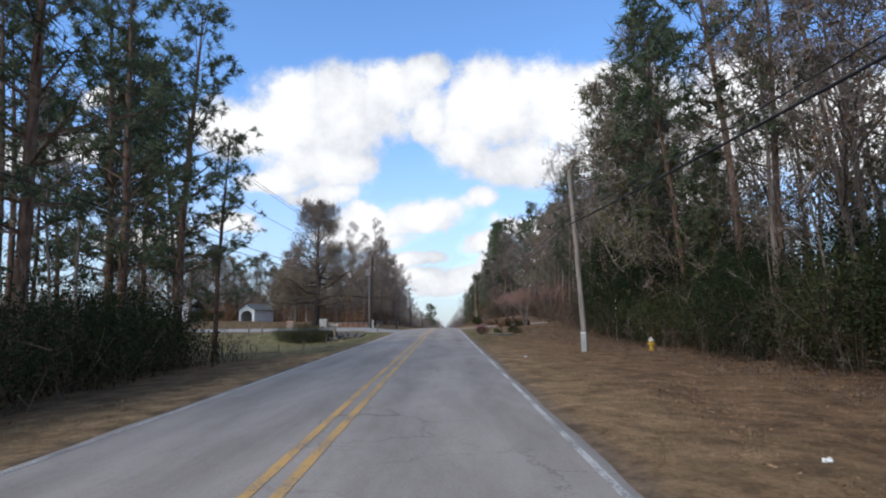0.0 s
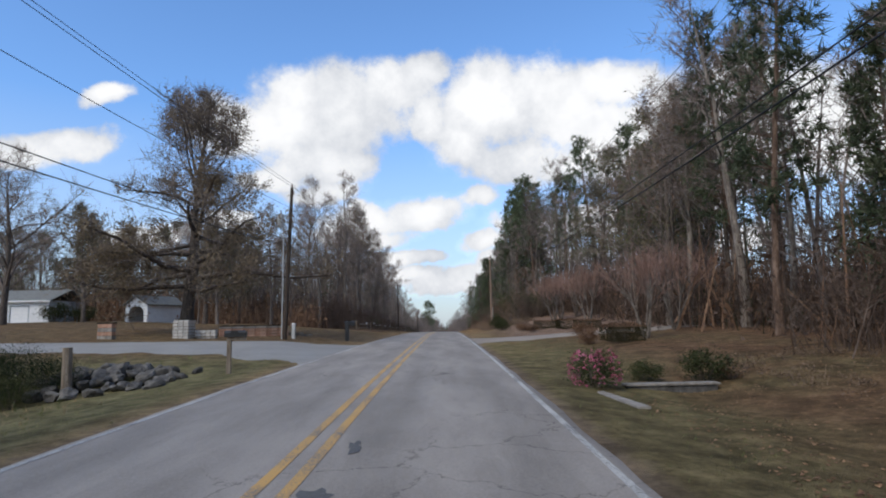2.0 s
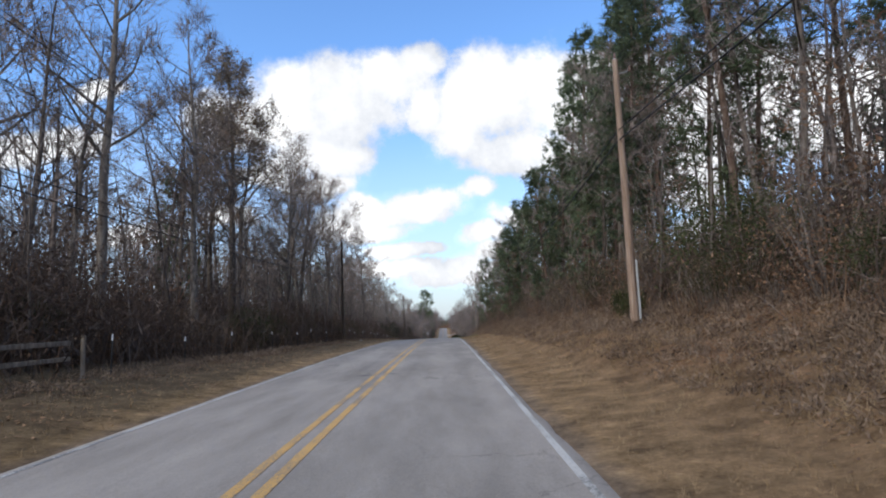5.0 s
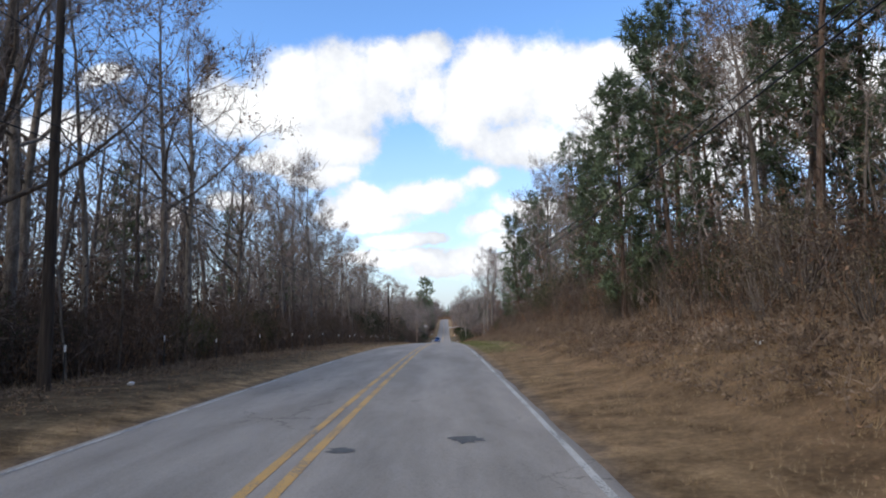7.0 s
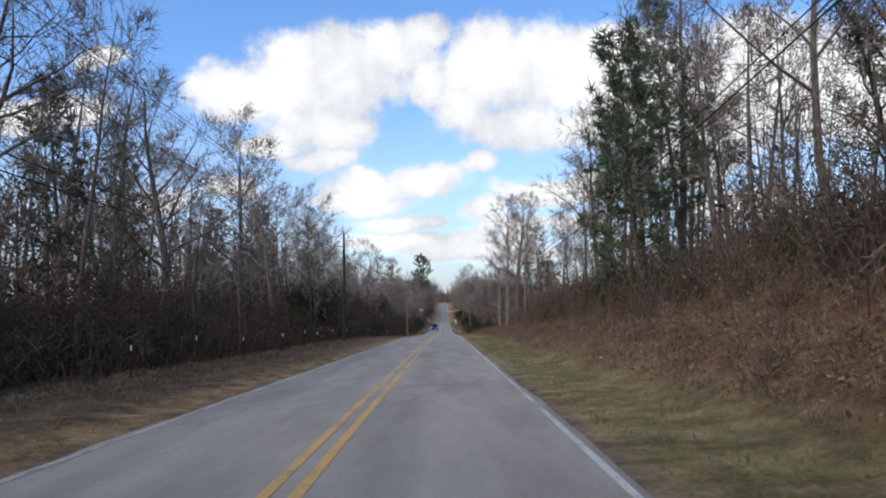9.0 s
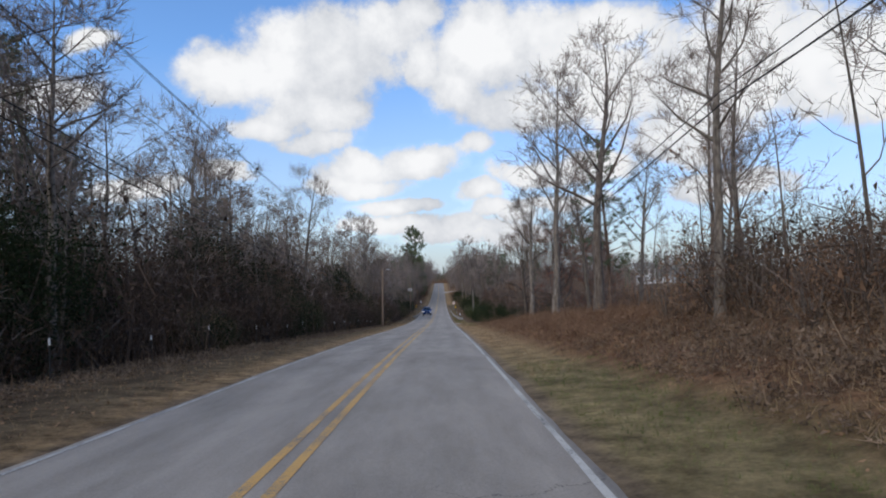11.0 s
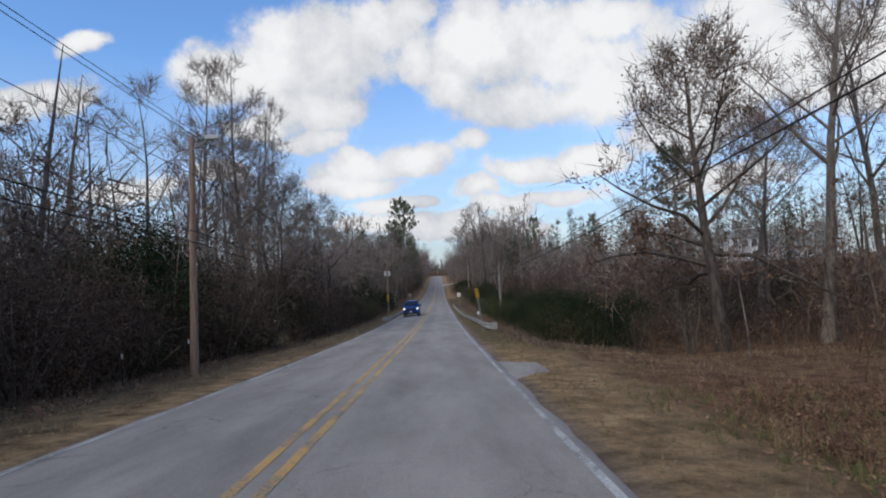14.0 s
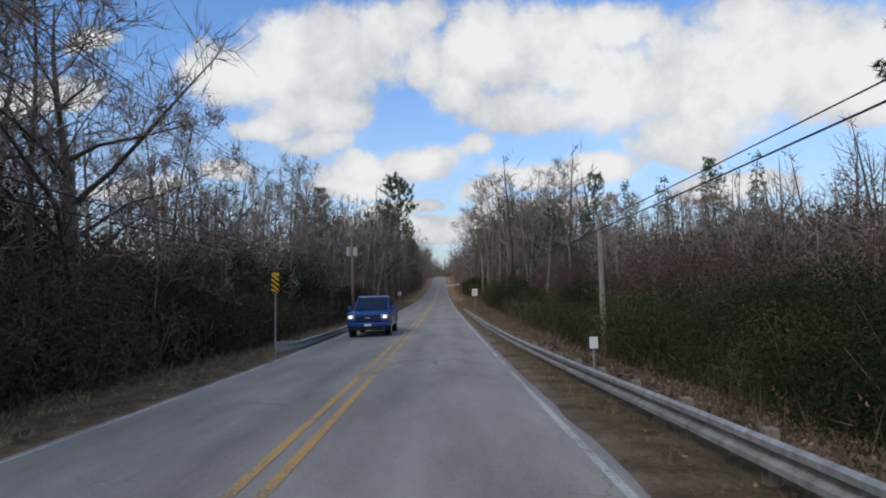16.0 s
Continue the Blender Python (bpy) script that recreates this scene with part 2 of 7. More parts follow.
def tiled(proto, places, turns, sizes, lean=0.0, seed=1):
    """One prototype (v, t) repeated at many places, turned about z, sized, and leaning a little."""
    v, t = proto
    rng = np.random.default_rng(seed)
    n = len(places)
    c, s = np.cos(turns), np.sin(turns)
    sizes = np.asarray(sizes, float).reshape(n, -1) * np.ones(3)
    q = v[None] * sizes[:, None]
    lx, ly = (rng.normal(0, lean, (2, n)) if lean else np.zeros((2, n)))
    x = c[:, None] * q[..., 0] - s[:, None] * q[..., 1] + lx[:, None] * q[..., 2]
    y = s[:, None] * q[..., 0] + c[:, None] * q[..., 1] + ly[:, None] * q[..., 2]
    out = np.stack([x, y, q[..., 2]], -1) + np.asarray(places)[:, None]
    return out.reshape(-1, 3), (t[None] + (np.arange(n) * len(v))[:, None, None]).reshape(-1, 3)


def stuff(name, sets, mat, label, category):
    g = Geo()
    for v, t in sets:
        g.add(v, t)
    return tagged(geo_part(name, g, mat), label, category, kind="stuff")


def box_bm(bm, x0, x1, y0, y1, z0, z1, bevel=0.0):
    """Adds a box, with rounded edges if asked."""
    made = bmesh.ops.create_cube(bm, size=1.0, matrix=Matrix.LocRotScale(((x0 + x1) / 2, (y0 + y1) / 2, (z0 + z1) / 2), None, (x1 - x0, y1 - y0, z1 - z0)))
    if bevel:
        edges = {e for v in made["verts"] for e in v.link_edges}
        bmesh.ops.bevel(bm, geom=list(edges), offset=bevel, segments=2, affect="EDGES", profile=0.6)


def box(x0, x1, y0, y1, z0, z1, bevel=0.0):
    bm = bmesh.new()
    box_bm(bm, x0, x1, y0, y1, z0, z1, bevel)
    return bm


def rod_bm(bm, p, q, r, r2=None, sides=10):
    p, q = Vector(p), Vector(q)
    d = q - p
    m = Matrix.Translation((p + q) / 2) @ d.to_track_quat("Z", "Y").to_matrix().to_4x4()
    bmesh.ops.create_cone(bm, cap_ends=True, segments=sides, radius1=r, radius2=r if r2 is None else r2, depth=d.length, matrix=m)


def rod(p, q, r, r2=None, sides=10):
    bm = bmesh.new()
    rod_bm(bm, p, q, r, r2, sides)
    return bm


# ---- the lie of the land ----
ROAD_Y = [-60, -20, 0, 20, 40, 60, 80, 100, 120, 140, 160, 180, 200, 220, 240, 260, 280, 300, 320, 340, 360, 380, 400, 430, 460, 500, 550, 620, 680, 715, 740, 800, 1000, 1300]
ROAD_Z = [-1.1, -.4, 0, .4, .76, 1.19, 1.42, 1.53, 1.55, 1.48, 1.25, .71, -.02, -1.08, -2.14, -3.22, -4.5, -5.9, -7.23, -8.41, -9.4, -10.17, -10.85, -11.75, -12.4, -12.95, -12.8, -11.6, -9.7, -8.65, -8.5, -10.0, -14, -15]
HALF = 3.35         # road centre to the middle of an edge line


def road_z(y):
    """Height of the road's crown line: knots joined by a smooth curve."""
    y = np.asarray(y, float)
    out = 0
    for s in (-6, -3, 0, 3, 6):
        out = out + np.interp(y + s, ROAD_Y, ROAD_Z)
    return out / 5


# heights beside the road, over the road's own height: rows of y, then at 0, 2, 4, 8, 16, 40 m beyond the verge's edge
RIGHT = [(-60, 0, -.05, -.2, -.35, -.2, .6), (38, 0, -.05, -.2, -.35, -.1, .7), (48, 0, -.15, -.35, -.3, .2, 1.0), (57, 0, -.25, -.45, .05, .7, 1.5),
         (64, 0, .05, .15, .32, .55, 1.3), (95, 0, .1, .22, .5, .95, 2.0), (112, 0, .15, .6, 1.6, 2.6, 4), (128, 0, .2, 1.0, 2.1, 3.4, 5),
         (170, 0, .15, .9, 2.2, 3.4, 5), (205, 0, .1, .9, 2.7, 3.8, 5), (235, 0, .1, .8, 2.2, 3, 4), (262, 0, .1, .6, 1.4, 1.6, 1.9),
         (300, 0, .1, .5, 1.0, 1.2, 2.2), (314, 0, -.15, -.7, -.5, -.2, 2.4), (321, 0, -.05, -.2, -.6, -.5, 2.6), (328, 0, -.05, -.2, -.6, -.5, 2.8), (337, 0, -.12, -.8, -1.5, -1.0, 3), (380, 0, -.1, -.9, -1.9, -1.2, 4.5),
         (430, 0, -.2, -.5, -.2, 1.0, 6), (480, 0, .1, .4, 1, 2.2, 6), (760, 0, .1, .4, .8, 1.2, 2), (1300, 0, .1, .4, 1, 2.5, 6)]
LEFT = [(-60, 0, 0, -.1, -.3, -.4, -.4), (30, 0, 0, -.15, -.4, -.5, -.3), (45, 0, -.2, -.7, -.95, -.9, -.4), (60, 0, -.15, -.5, -.8, -.6, .2), (67, 0, .05, .1, .15, .2, .4),
        (76, 0, .15, .4, .52, .6, 1.0), (90, 0, .2, .5, .8, 1.15, 1.6), (112, 0, .2, .5, .9, 1.6, 2.3), (130, 0, .2, .3, .5, 1.2, 2.6), (146, 0, .2, .2, 0, -.4, .2), (260, 0, .15, .15, -.1, -.6, -.5),
        (310, 0, 0, -.1, -.4, -1, -.8), (345, 0, -.1, -.4, -.9, -1.5, -1), (400, 0, -.2, -.6, -1.2, -1.5, -.4), (440, 0, 0, 0, .1, .4, 2), (1300, 0, .1, .2, .6, 1.6, 5)]
BEYOND = np.array((0, 2, 4, 8, 16, 40.0))


def beside(table, y, d):
    rows = np.array(table)
    cols = np.stack([np.interp(y, rows[:, 0], rows[:, 1 + k]) for k in range(6)], -1)
    d = np.clip(d, 0, 40)
    k = np.clip(np.searchsorted(BEYOND, d, side="right") - 1, 0, 4)
    f = (d - BEYOND[k]) / (BEYOND[k + 1] - BEYOND[k])
    f = f * f * (3 - 2 * f) * 0.5 + f * 0.5
    n = np.arange(len(d))
    return cols[n, k] * (1 - f) + cols[n, k + 1] * f


def ripple(x, y):
    return (np.sin(x * .9 + np.sin(y * .37) * 2) * np.sin(y * .71 + 1.3 * np.sin(x * .43)) * .5 + np.sin(x * 2.3 + y * 1.1) * np.sin(y * 2.1 - x * .7) * .25)


def ground_z(x, y, rough=1.0):
    x, y = np.atleast_1d(np.asarray(x, float)), np.atleast_1d(np.asarray(y, float))
    x, y = np.broadcast_arrays(x, y)
    x, y = x.ravel(), y.ravel()
    d = np.abs(x) - 3.65
    off = np.where(x > 0, beside(RIGHT, y, np.maximum(d, 0)), beside(LEFT, y, np.maximum(d, 0)))
    base = road_z(y) - 0.02 * np.clip(np.abs(x), 0, 3.4)
    off = np.where(d < 0, -0.09, off - 0.05) + ripple(x, y) * .09 * rough * np.clip(d / 3, 0, 1)
    return base + off


def gz(x, y):
    return float(ground_z(x, y)[0])
# ---- ground, road and its markings ----
def sheet(name, xs, ys, zfun, mat, **tags):
    xs, ys = np.asarray(xs, float), np.asarray(ys, float)
    gx, gy = np.meshgrid(xs, ys)
    z = zfun(gx.ravel(), gy.ravel())
    v = np.stack([gx.ravel(), gy.ravel(), z], -1)
    nx, ny = len(xs), len(ys)
    i = (np.arange(ny - 1)[:, None] * nx + np.arange(nx - 1)).ravel()
    t = np.concatenate([np.stack([i, i + 1, i + nx + 1], -1), np.stack([i, i + nx + 1, i + nx], -1)])
    return tagged(new(name, mesh_of(name, v, t, mat, smooth=True)), kind="structure", **tags)


def ground_material():
    """Leaf litter, straw grass, green lawn and red clay, laid out by place."""
    m = bpy.data.materials.new("ground")
    m.use_nodes = True
    tree = m.node_tree
    tree.nodes.clear()
    put, calc, links = node_set(tree)
    co = put("ShaderNodeTexCoord").outputs["Object"]
    xyz = put("ShaderNodeSeparateXYZ", co)
    x, y = xyz.outputs[0], xyz.outputs[1]
    n1 = put("ShaderNodeTexNoise", co, None, 0.22, 4.0, 0.6, 2.0).outputs[0]
    n2 = put("ShaderNodeTexNoise", co, None, 2.2, 8.0, 0.7, 2.1).outputs[0]
    n3 = put("ShaderNodeTexNoise", co, None, 14.0, 6.0, 0.75, 2.1).outputs[0]
    vor = put("ShaderNodeTexVoronoi", co, None, 9.0)

    def mix(f, a, b):
        k = put("ShaderNodeMix", f, data_type="RGBA")
        for s, c in ((6, a), (7, b)):
            if isinstance(c, tuple):
                k.inputs[s].default_value = (*c, 1)
            else:
                links.new(c, k.inputs[s])
        return k.outputs[2]

    def band(v, lo, hi, soft):
        a = put("ShaderNodeMapRange", v, lo - soft, lo + soft, 0.0, 1.0).outputs[0]
        b = put("ShaderNodeMapRange", v, hi - soft, hi + soft, 1.0, 0.0).outputs[0]
        return calc("MULTIPLY", a, b)

    grain = put("ShaderNodeMapRange", calc("ADD", calc("MULTIPLY", n2, .55), calc("MULTIPLY", n3, .45)), .38, .62, 0.0, 1.0).outputs[0]
    leaf = mix(vor.outputs["Color"], (.11, .064, .038), (.27, .165, .098))
    litter = mix(grain, (.095, .058, .037), leaf)
    straw = mix(grain, (.16, .105, .058), (.40, .285, .165))
    lawn = mix(grain, (.065, .058, .028), (.185, .155, .082))
    clay = mix(grain, (.20, .095, .05), (.33, .18, .105))
    dist = calc("ABSOLUTE", x)
    wob = calc("MULTIPLY", calc("SUBTRACT", n1, .5), 3.0)
    wobf = calc("MULTIPLY", calc("SUBTRACT", n2, .5), 2.0)
    d = calc("ADD", calc("ADD", dist, wob), wobf)
    verge = put("ShaderNodeMapRange", d, 5.2, 7.0, 1.0, 0.0).outputs[0]
    colour = mix(verge, litter, straw)
    # drier tan slopes on the right-hand side
    tan = calc("MAXIMUM", calc("MULTIPLY", band(y, -80, 46, 5), band(calc("ADD", x, wob), 3, 11, 3.0)), calc("MULTIPLY", band(y, 104, 190, 9), band(calc("ADD", x, wob), 3, 12, 2.0)))
    colour = mix(calc("MULTIPLY", tan, put("ShaderNodeMapRange", n1, .36, .62, .95, .35).outputs[0]), colour, mix(n2, straw, litter))
    # lawns of the two yards, and the greener verges
    yl = calc("MULTIPLY", band(y, 28, 69, 3), band(x, -80, -4, 1.0))
    yl2 = calc("MULTIPLY", band(y, 69, 128, 3), band(x, -80, -4, 1.0))
    yr = calc("MULTIPLY", band(y, 48, 108, 4), band(calc("ADD", x, wob), 3, 15, 1.6))
    colour = mix(yl, colour, mix(n1, lawn, mix(grain, (.092, .092, .046), (.235, .222, .122))))
    colour = mix(calc("MULTIPLY", yl2, .8), colour, mix(n1, lawn, litter))
    colour = mix(calc("MULTIPLY", yr, put("ShaderNodeMapRange", n1, .35, .6, .75, .1).outputs[0]), colour, lawn)
    near = calc("MULTIPLY", band(y, 50, 80, 4), band(calc("ADD", x, wobf), 3, 7.5, 1.2))
    colour = mix(calc("MULTIPLY", near, .6), colour, mix(grain, (.075, .075, .033), (.21, .195, .095)))
    dull = mix(grain, (.055, .044, .03), (.14, .112, .075))
    shoulder_and_shade = calc("MAXIMUM", calc("MULTIPLY", band(y, 332, 470, 5), band(dist, 3, 9, 1.5)), calc("MULTIPLY", band(y, 118, 470, 6), calc("MULTIPLY", band(calc("ADD", x, wobf), -14, -4.6, .5), .95)))
    # the pines' shade on the left ground, painted with the same dull colour
    shoulder_and_shade = calc("MAXIMUM", shoulder_and_shade, calc("MULTIPLY", band(y, -80, 29, 3), band(calc("ADD", x, wobf), -40, -5.0, .6)))
    colour = mix(calc("MULTIPLY", shoulder_and_shade, .85), colour, dull)
    green = mix(grain, (.092, .092, .046), (.235, .222, .122))
    gr = calc("MULTIPLY", band(y, 190, 262, 8), band(calc("ADD", x, wobf), 3, 6.3, .6))
    colour = mix(calc("MULTIPLY", gr, .6), colour, green)
    gr = calc("MULTIPLY", band(y, 36, 66, 4), band(calc("ADD", x, wobf), 3, 6.0, .6))
    colour = mix(calc("MULTIPLY", gr, .8), colour, lawn)
    bank = calc("MULTIPLY", band(y, 112, 230, 8), band(calc("ADD", x, wobf), 7.2, 13, 1.0))
    colour = mix(calc("MULTIPLY", bank, put("ShaderNodeMapRange", n1, .45, .6, 0.0, .5).outputs[0]), colour, clay)
    # pinkish leaf litter beyond the drive, its sunlit brightness painted in
    pink = mix(grain, (.15, .10, .08), (.36, .26, .205))
    colour = mix(calc("MULTIPLY", calc("MULTIPLY", band(y, 84, 112, 3), band(calc("ADD", x, wob), 7.0, 40, 1.5)), .8), colour, pink)
    rust = mix(grain, (.11, .058, .038), mix(vor.outputs["Color"], (.15, .08, .05), (.33, .185, .118)))
    field = calc("MULTIPLY", band(y, 252, 320, 5), band(calc("ADD", x, wobf), 6.0, 60, .5))
    colour = mix(calc("MULTIPLY", field, .85), colour, rust)
    edge = calc("MULTIPLY", band(calc("ADD", dist, calc("MULTIPLY", wobf, .35)), 3.0, 3.85, .15), .8)
    colour = mix(edge, colour, mix(grain, (.13, .10, .075), (.26, .20, .15)))
    # uneven growth: patches half a metre to a metre across
    patch = put("ShaderNodeMapRange", put("ShaderNodeTexNoise", co, None, 1.25, 5.0, .62, 2.1).outputs[0], .34, .66, .60, 1.38).outputs[0]
    earth = put("ShaderNodeVectorMath", colour, (1.02, .985, .925), operation="MULTIPLY").outputs[0]
    mul = put("ShaderNodeVectorMath", earth, operation="SCALE")
    links.new(patch, mul.inputs[3])
    bsdf = put("ShaderNodeBsdfPrincipled", mul.outputs[0])
    bsdf.inputs["Roughness"].default_value, bsdf.inputs["Specular IOR Level"].default_value = .95, .1
    b = put("ShaderNodeBump", .9, .06)
    links.new(calc("ADD", n3, calc("MULTIPLY", n2, 1.5)), b.inputs["Height"])
    links.new(b.outputs[0], bsdf.inputs["Normal"])
    links.new(bsdf.outputs[0], put("ShaderNodeOutputMaterial").inputs[0])
    return m


def asphalt_material():
    m = bpy.data.materials.new("asphalt")
    m.use_nodes = True
    tree = m.node_tree
    tree.nodes.clear()
    put, calc, links = node_set(tree)
    co = put("ShaderNodeTexCoord").outputs["Object"]
    xyz = put("ShaderNodeSeparateXYZ", co)
    grit = put("ShaderNodeTexNoise", co, None, 38.0, 6.0, 0.8, 2.1).outputs[0]
    speck = put("ShaderNodeTexVoronoi", co, None, 60.0).outputs["Color"]
    patch = put("ShaderNodeTexNoise", put("ShaderNodeVectorMath", co, (1.0, .22, 1.0), operation="MULTIPLY").outputs[0], None, 0.9, 6.0, 0.65, 2.1).outputs[0]
    value = calc("ADD", calc("MULTIPLY", grit, .5), calc("MULTIPLY", patch, .5))
    value = put("ShaderNodeMapRange", value, .41, .59, 0.0, 1.0).outputs[0]
    ramp = put("ShaderNodeMix", value, data_type="RGBA")
    ramp.inputs[6].default_value, ramp.inputs[7].default_value = (.205, .184, .162, 1), (.335, .302, .268, 1)
    # wheel tracks a little darker, worn crown paler
    ax = calc("ABSOLUTE", calc("SUBTRACT", calc("ABSOLUTE", xyz.outputs[0]), 1.7))
    track = put("ShaderNodeMapRange", calc("ABSOLUTE", calc("SUBTRACT", ax, .85)), 0.0, .5, .92, 1.03).outputs[0]
    # cracks: the thin borders of stretched, wobbling cells
    wob = put("ShaderNodeTexNoise", co, None, 1.6, 5.0, .7, 2.0)
    warped = put("ShaderNodeVectorMath", co, put("ShaderNodeVectorMath", wob.outputs["Color"], (1.1, 1.1, 0), operation="MULTIPLY").outputs[0], operation="ADD").outputs[0]
    cells = put("ShaderNodeTexVoronoi", warped, None, .6, feature="DISTANCE_TO_EDGE").outputs["Distance"]
    where = put("ShaderNodeMapRange", put("ShaderNodeTexNoise", co, None, .16, 3.0, .5, 2.0).outputs[0], .49, .60, 0.0, 1.0).outputs[0]
    crack = put("ShaderNodeMapRange", cells, .003, .012, 1.0, 0.0).outputs[0]
    crack = calc("MULTIPLY", crack, where)
    gain = calc("MULTIPLY", track, calc("SUBTRACT", 1.0, calc("MULTIPLY", crack, .5)))
    mul = put("ShaderNodeVectorMath", ramp.outputs[2], operation="SCALE")
    links.new(gain, mul.inputs[3])
    bsdf = put("ShaderNodeBsdfPrincipled", mul.outputs[0])
    bsdf.inputs["Roughness"].default_value, bsdf.inputs["Specular IOR Level"].default_value = .82, .35
    b = put("ShaderNodeBump", .35, .01)
    links.new(calc("SUBTRACT", calc("ADD", grit, calc("MULTIPLY", put("ShaderNodeSeparateColor", speck).outputs[0], .4)), crack), b.inputs["Height"])
    links.new(b.outputs[0], bsdf.inputs["Normal"])
    links.new(bsdf.outputs[0], put("ShaderNodeOutputMaterial").inputs[0])
    return m


def paint_material(name, colour, worn):
    """Road paint, worn through to the asphalt in specks and along its edges."""
    m = bpy.data.materials.new(name)
    m.use_nodes = True
    tree = m.node_tree
    tree.nodes.clear()
    put, calc, links = node_set(tree)
    co = put("ShaderNodeTexCoord").outputs["Object"]
    n = put("ShaderNodeTexNoise", co, None, 26.0, 6.0, .8, 2.0).outputs[0]
    big = put("ShaderNodeTexNoise", co, None, .8, 4.0, .6, 2.0).outputs[0]
    f = put("ShaderNodeMapRange", calc("ADD", calc("MULTIPLY", n, .6), calc("MULTIPLY", big, .4)), worn, worn + .10, 0.0, 1.0).outputs[0]
    mix = put("ShaderNodeMix", f, data_type="RGBA")
    mix.inputs[6].default_value, mix.inputs[7].default_value = (*colour, 1), (.15, .145, .135, 1)
    bsdf = put("ShaderNodeBsdfPrincipled", mix.outputs[2])
    bsdf.inputs["Roughness"].default_value = .7
    links.new(bsdf.outputs[0], put("ShaderNodeOutputMaterial").inputs[0])
    return m


ASPHALT = asphalt_material()
GROUND = ground_material()
YELLOW = paint_material("yellow_paint", (.52, .305, .09), .49)
WHITE = paint_material("white_paint", (.48, .47, .445), .47)
xs = np.concatenate([[-900, -500, -300, -200, -140, -100, -75], np.arange(-58, -20, 3), np.arange(-20, -3.4, .55), [-3.3, 0, 3.3], np.arange(3.5, 20.1, .55), np.arange(22, 58, 3), [75, 100, 140, 200, 300, 500, 900]])
ys = np.concatenate([[-60, -40, -25], np.arange(-15, 440, 1.6), np.arange(440, 700, 8), np.arange(700, 1301, 50), [1600, 2500]])
sheet("ground", xs, ys, ground_z, GROUND, label="leaf-strewn roadside ground with straw grass, lawns and red clay bank", category="ground")


def crown(x, y):
    return road_z(y) - 0.02 * np.abs(x)


def ragged(y, seed):
    return np.array([noise.noise((seed, v * .45, 0)) * .07 + noise.noise((seed + 9, v * 1.7, 0)) * .05 for v in y])


ROAD_YS = np.concatenate([np.arange(-50, 440, .8), np.arange(440, 800, 6)])
g = Geo()
cols = []
for x, wav, drop in ((-3.59, 3.1, -.10), (-3.51, 3.1, 0), (-3.3, None, 0), (-1.7, None, 0), (0, None, 0), (1.7, None, 0), (3.3, None, 0), (3.52, 7.7, 0), (3.60, 7.7, -.10)):
    xx = x + (ragged(ROAD_YS, wav) if wav else 0 * ROAD_YS)
    cols.append(np.stack([xx, ROAD_YS, crown(xx, ROAD_YS) + drop], -1))
v = np.stack(cols, 1)
ny, nx = v.shape[:2]
i = (np.arange(ny - 1)[:, None] * nx + np.arange(nx - 1)).ravel()
g.add(v, np.concatenate([np.stack([i, i + 1, i + nx + 1], -1), np.stack([i, i + nx + 1, i + nx], -1)]))
tagged(geo_part("road", g, ASPHALT, smooth=True), "two-lane road of grey worn asphalt with fine cracks", "road", kind="structure")


def stripe(name, x, width, mat, label):
    g = Geo()
    l, r = x - width / 2 + ragged(ROAD_YS, x + 40) * .12, x + width / 2 + ragged(ROAD_YS, x + 60) * .12
    v = np.stack([np.stack([l, ROAD_YS, crown(l, ROAD_YS) + .006], -1), np.stack([r, ROAD_YS, crown(r, ROAD_YS) + .006], -1)], 1)
    i = np.arange(len(ROAD_YS) - 1) * 2
    g.add(v, np.concatenate([np.stack([i, i + 1, i + 3], -1), np.stack([i, i + 3, i + 2], -1)]))
    tagged(geo_part(name, g, mat), label, "road marking", kind="structure")


stripe("centre_line", -.155, .13, YELLOW, "worn yellow line along the road's middle")
stripe("centre_line", .155, .13, YELLOW, "worn yellow line along the road's middle")
stripe("edge_line", -HALF, .09, WHITE, "worn white line along the road's edge")
stripe("edge_line", HALF, .10, WHITE, "worn white line along the road's edge")
# ---- trees ----
def unit(v):
    return v / (np.linalg.norm(v) + 1e-9)


def bent(rng, p, d, length, segs, wob, lift):
    """A wandering line of points from p towards d, which bends upwards."""
    pts, d = [p], unit(d)
    for _ in range(segs):
        d = unit(d + rng.normal(0, wob, 3) + np.array((0, 0, lift)))
        pts.append(pts[-1] + d * length / segs)
    return np.array(pts)


def sliver(geo, p, d, length, width, rng):
    """A fine twig or needle: one narrow blade."""
    side = unit(np.cross(d, rng.normal(0, 1, 3))) * width
    geo.add([p - side, p + side, p + d * length], [(0, 1, 2)])


def ribbon(geo, pts, width, rng):
    """A thin twig that tapers to nothing over two bends."""
    side = unit(np.cross(pts[1] - pts[0], rng.normal(0, 1, 3))) * width
    geo.add([pts[0] - side, pts[0] + side, pts[1] - side * .6, pts[1] + side * .6, pts[2]], [(0, 1, 3), (0, 3, 2), (2, 3, 4)])


def leaf(geo, p, size, rng, flat=0.0):
    a, b = rng.normal(0, 1, 3), rng.normal(0, 1, 3)
    if flat:
        a[2] *= 1 - flat
        b[2] *= 1 - flat
    a, b = unit(a) * size, unit(np.cross(a, b)) * size * .42
    geo.add([p - a * .5 - b * .3, p - a * .2 + b * .7, p + a * .55], [(0, 1, 2)])


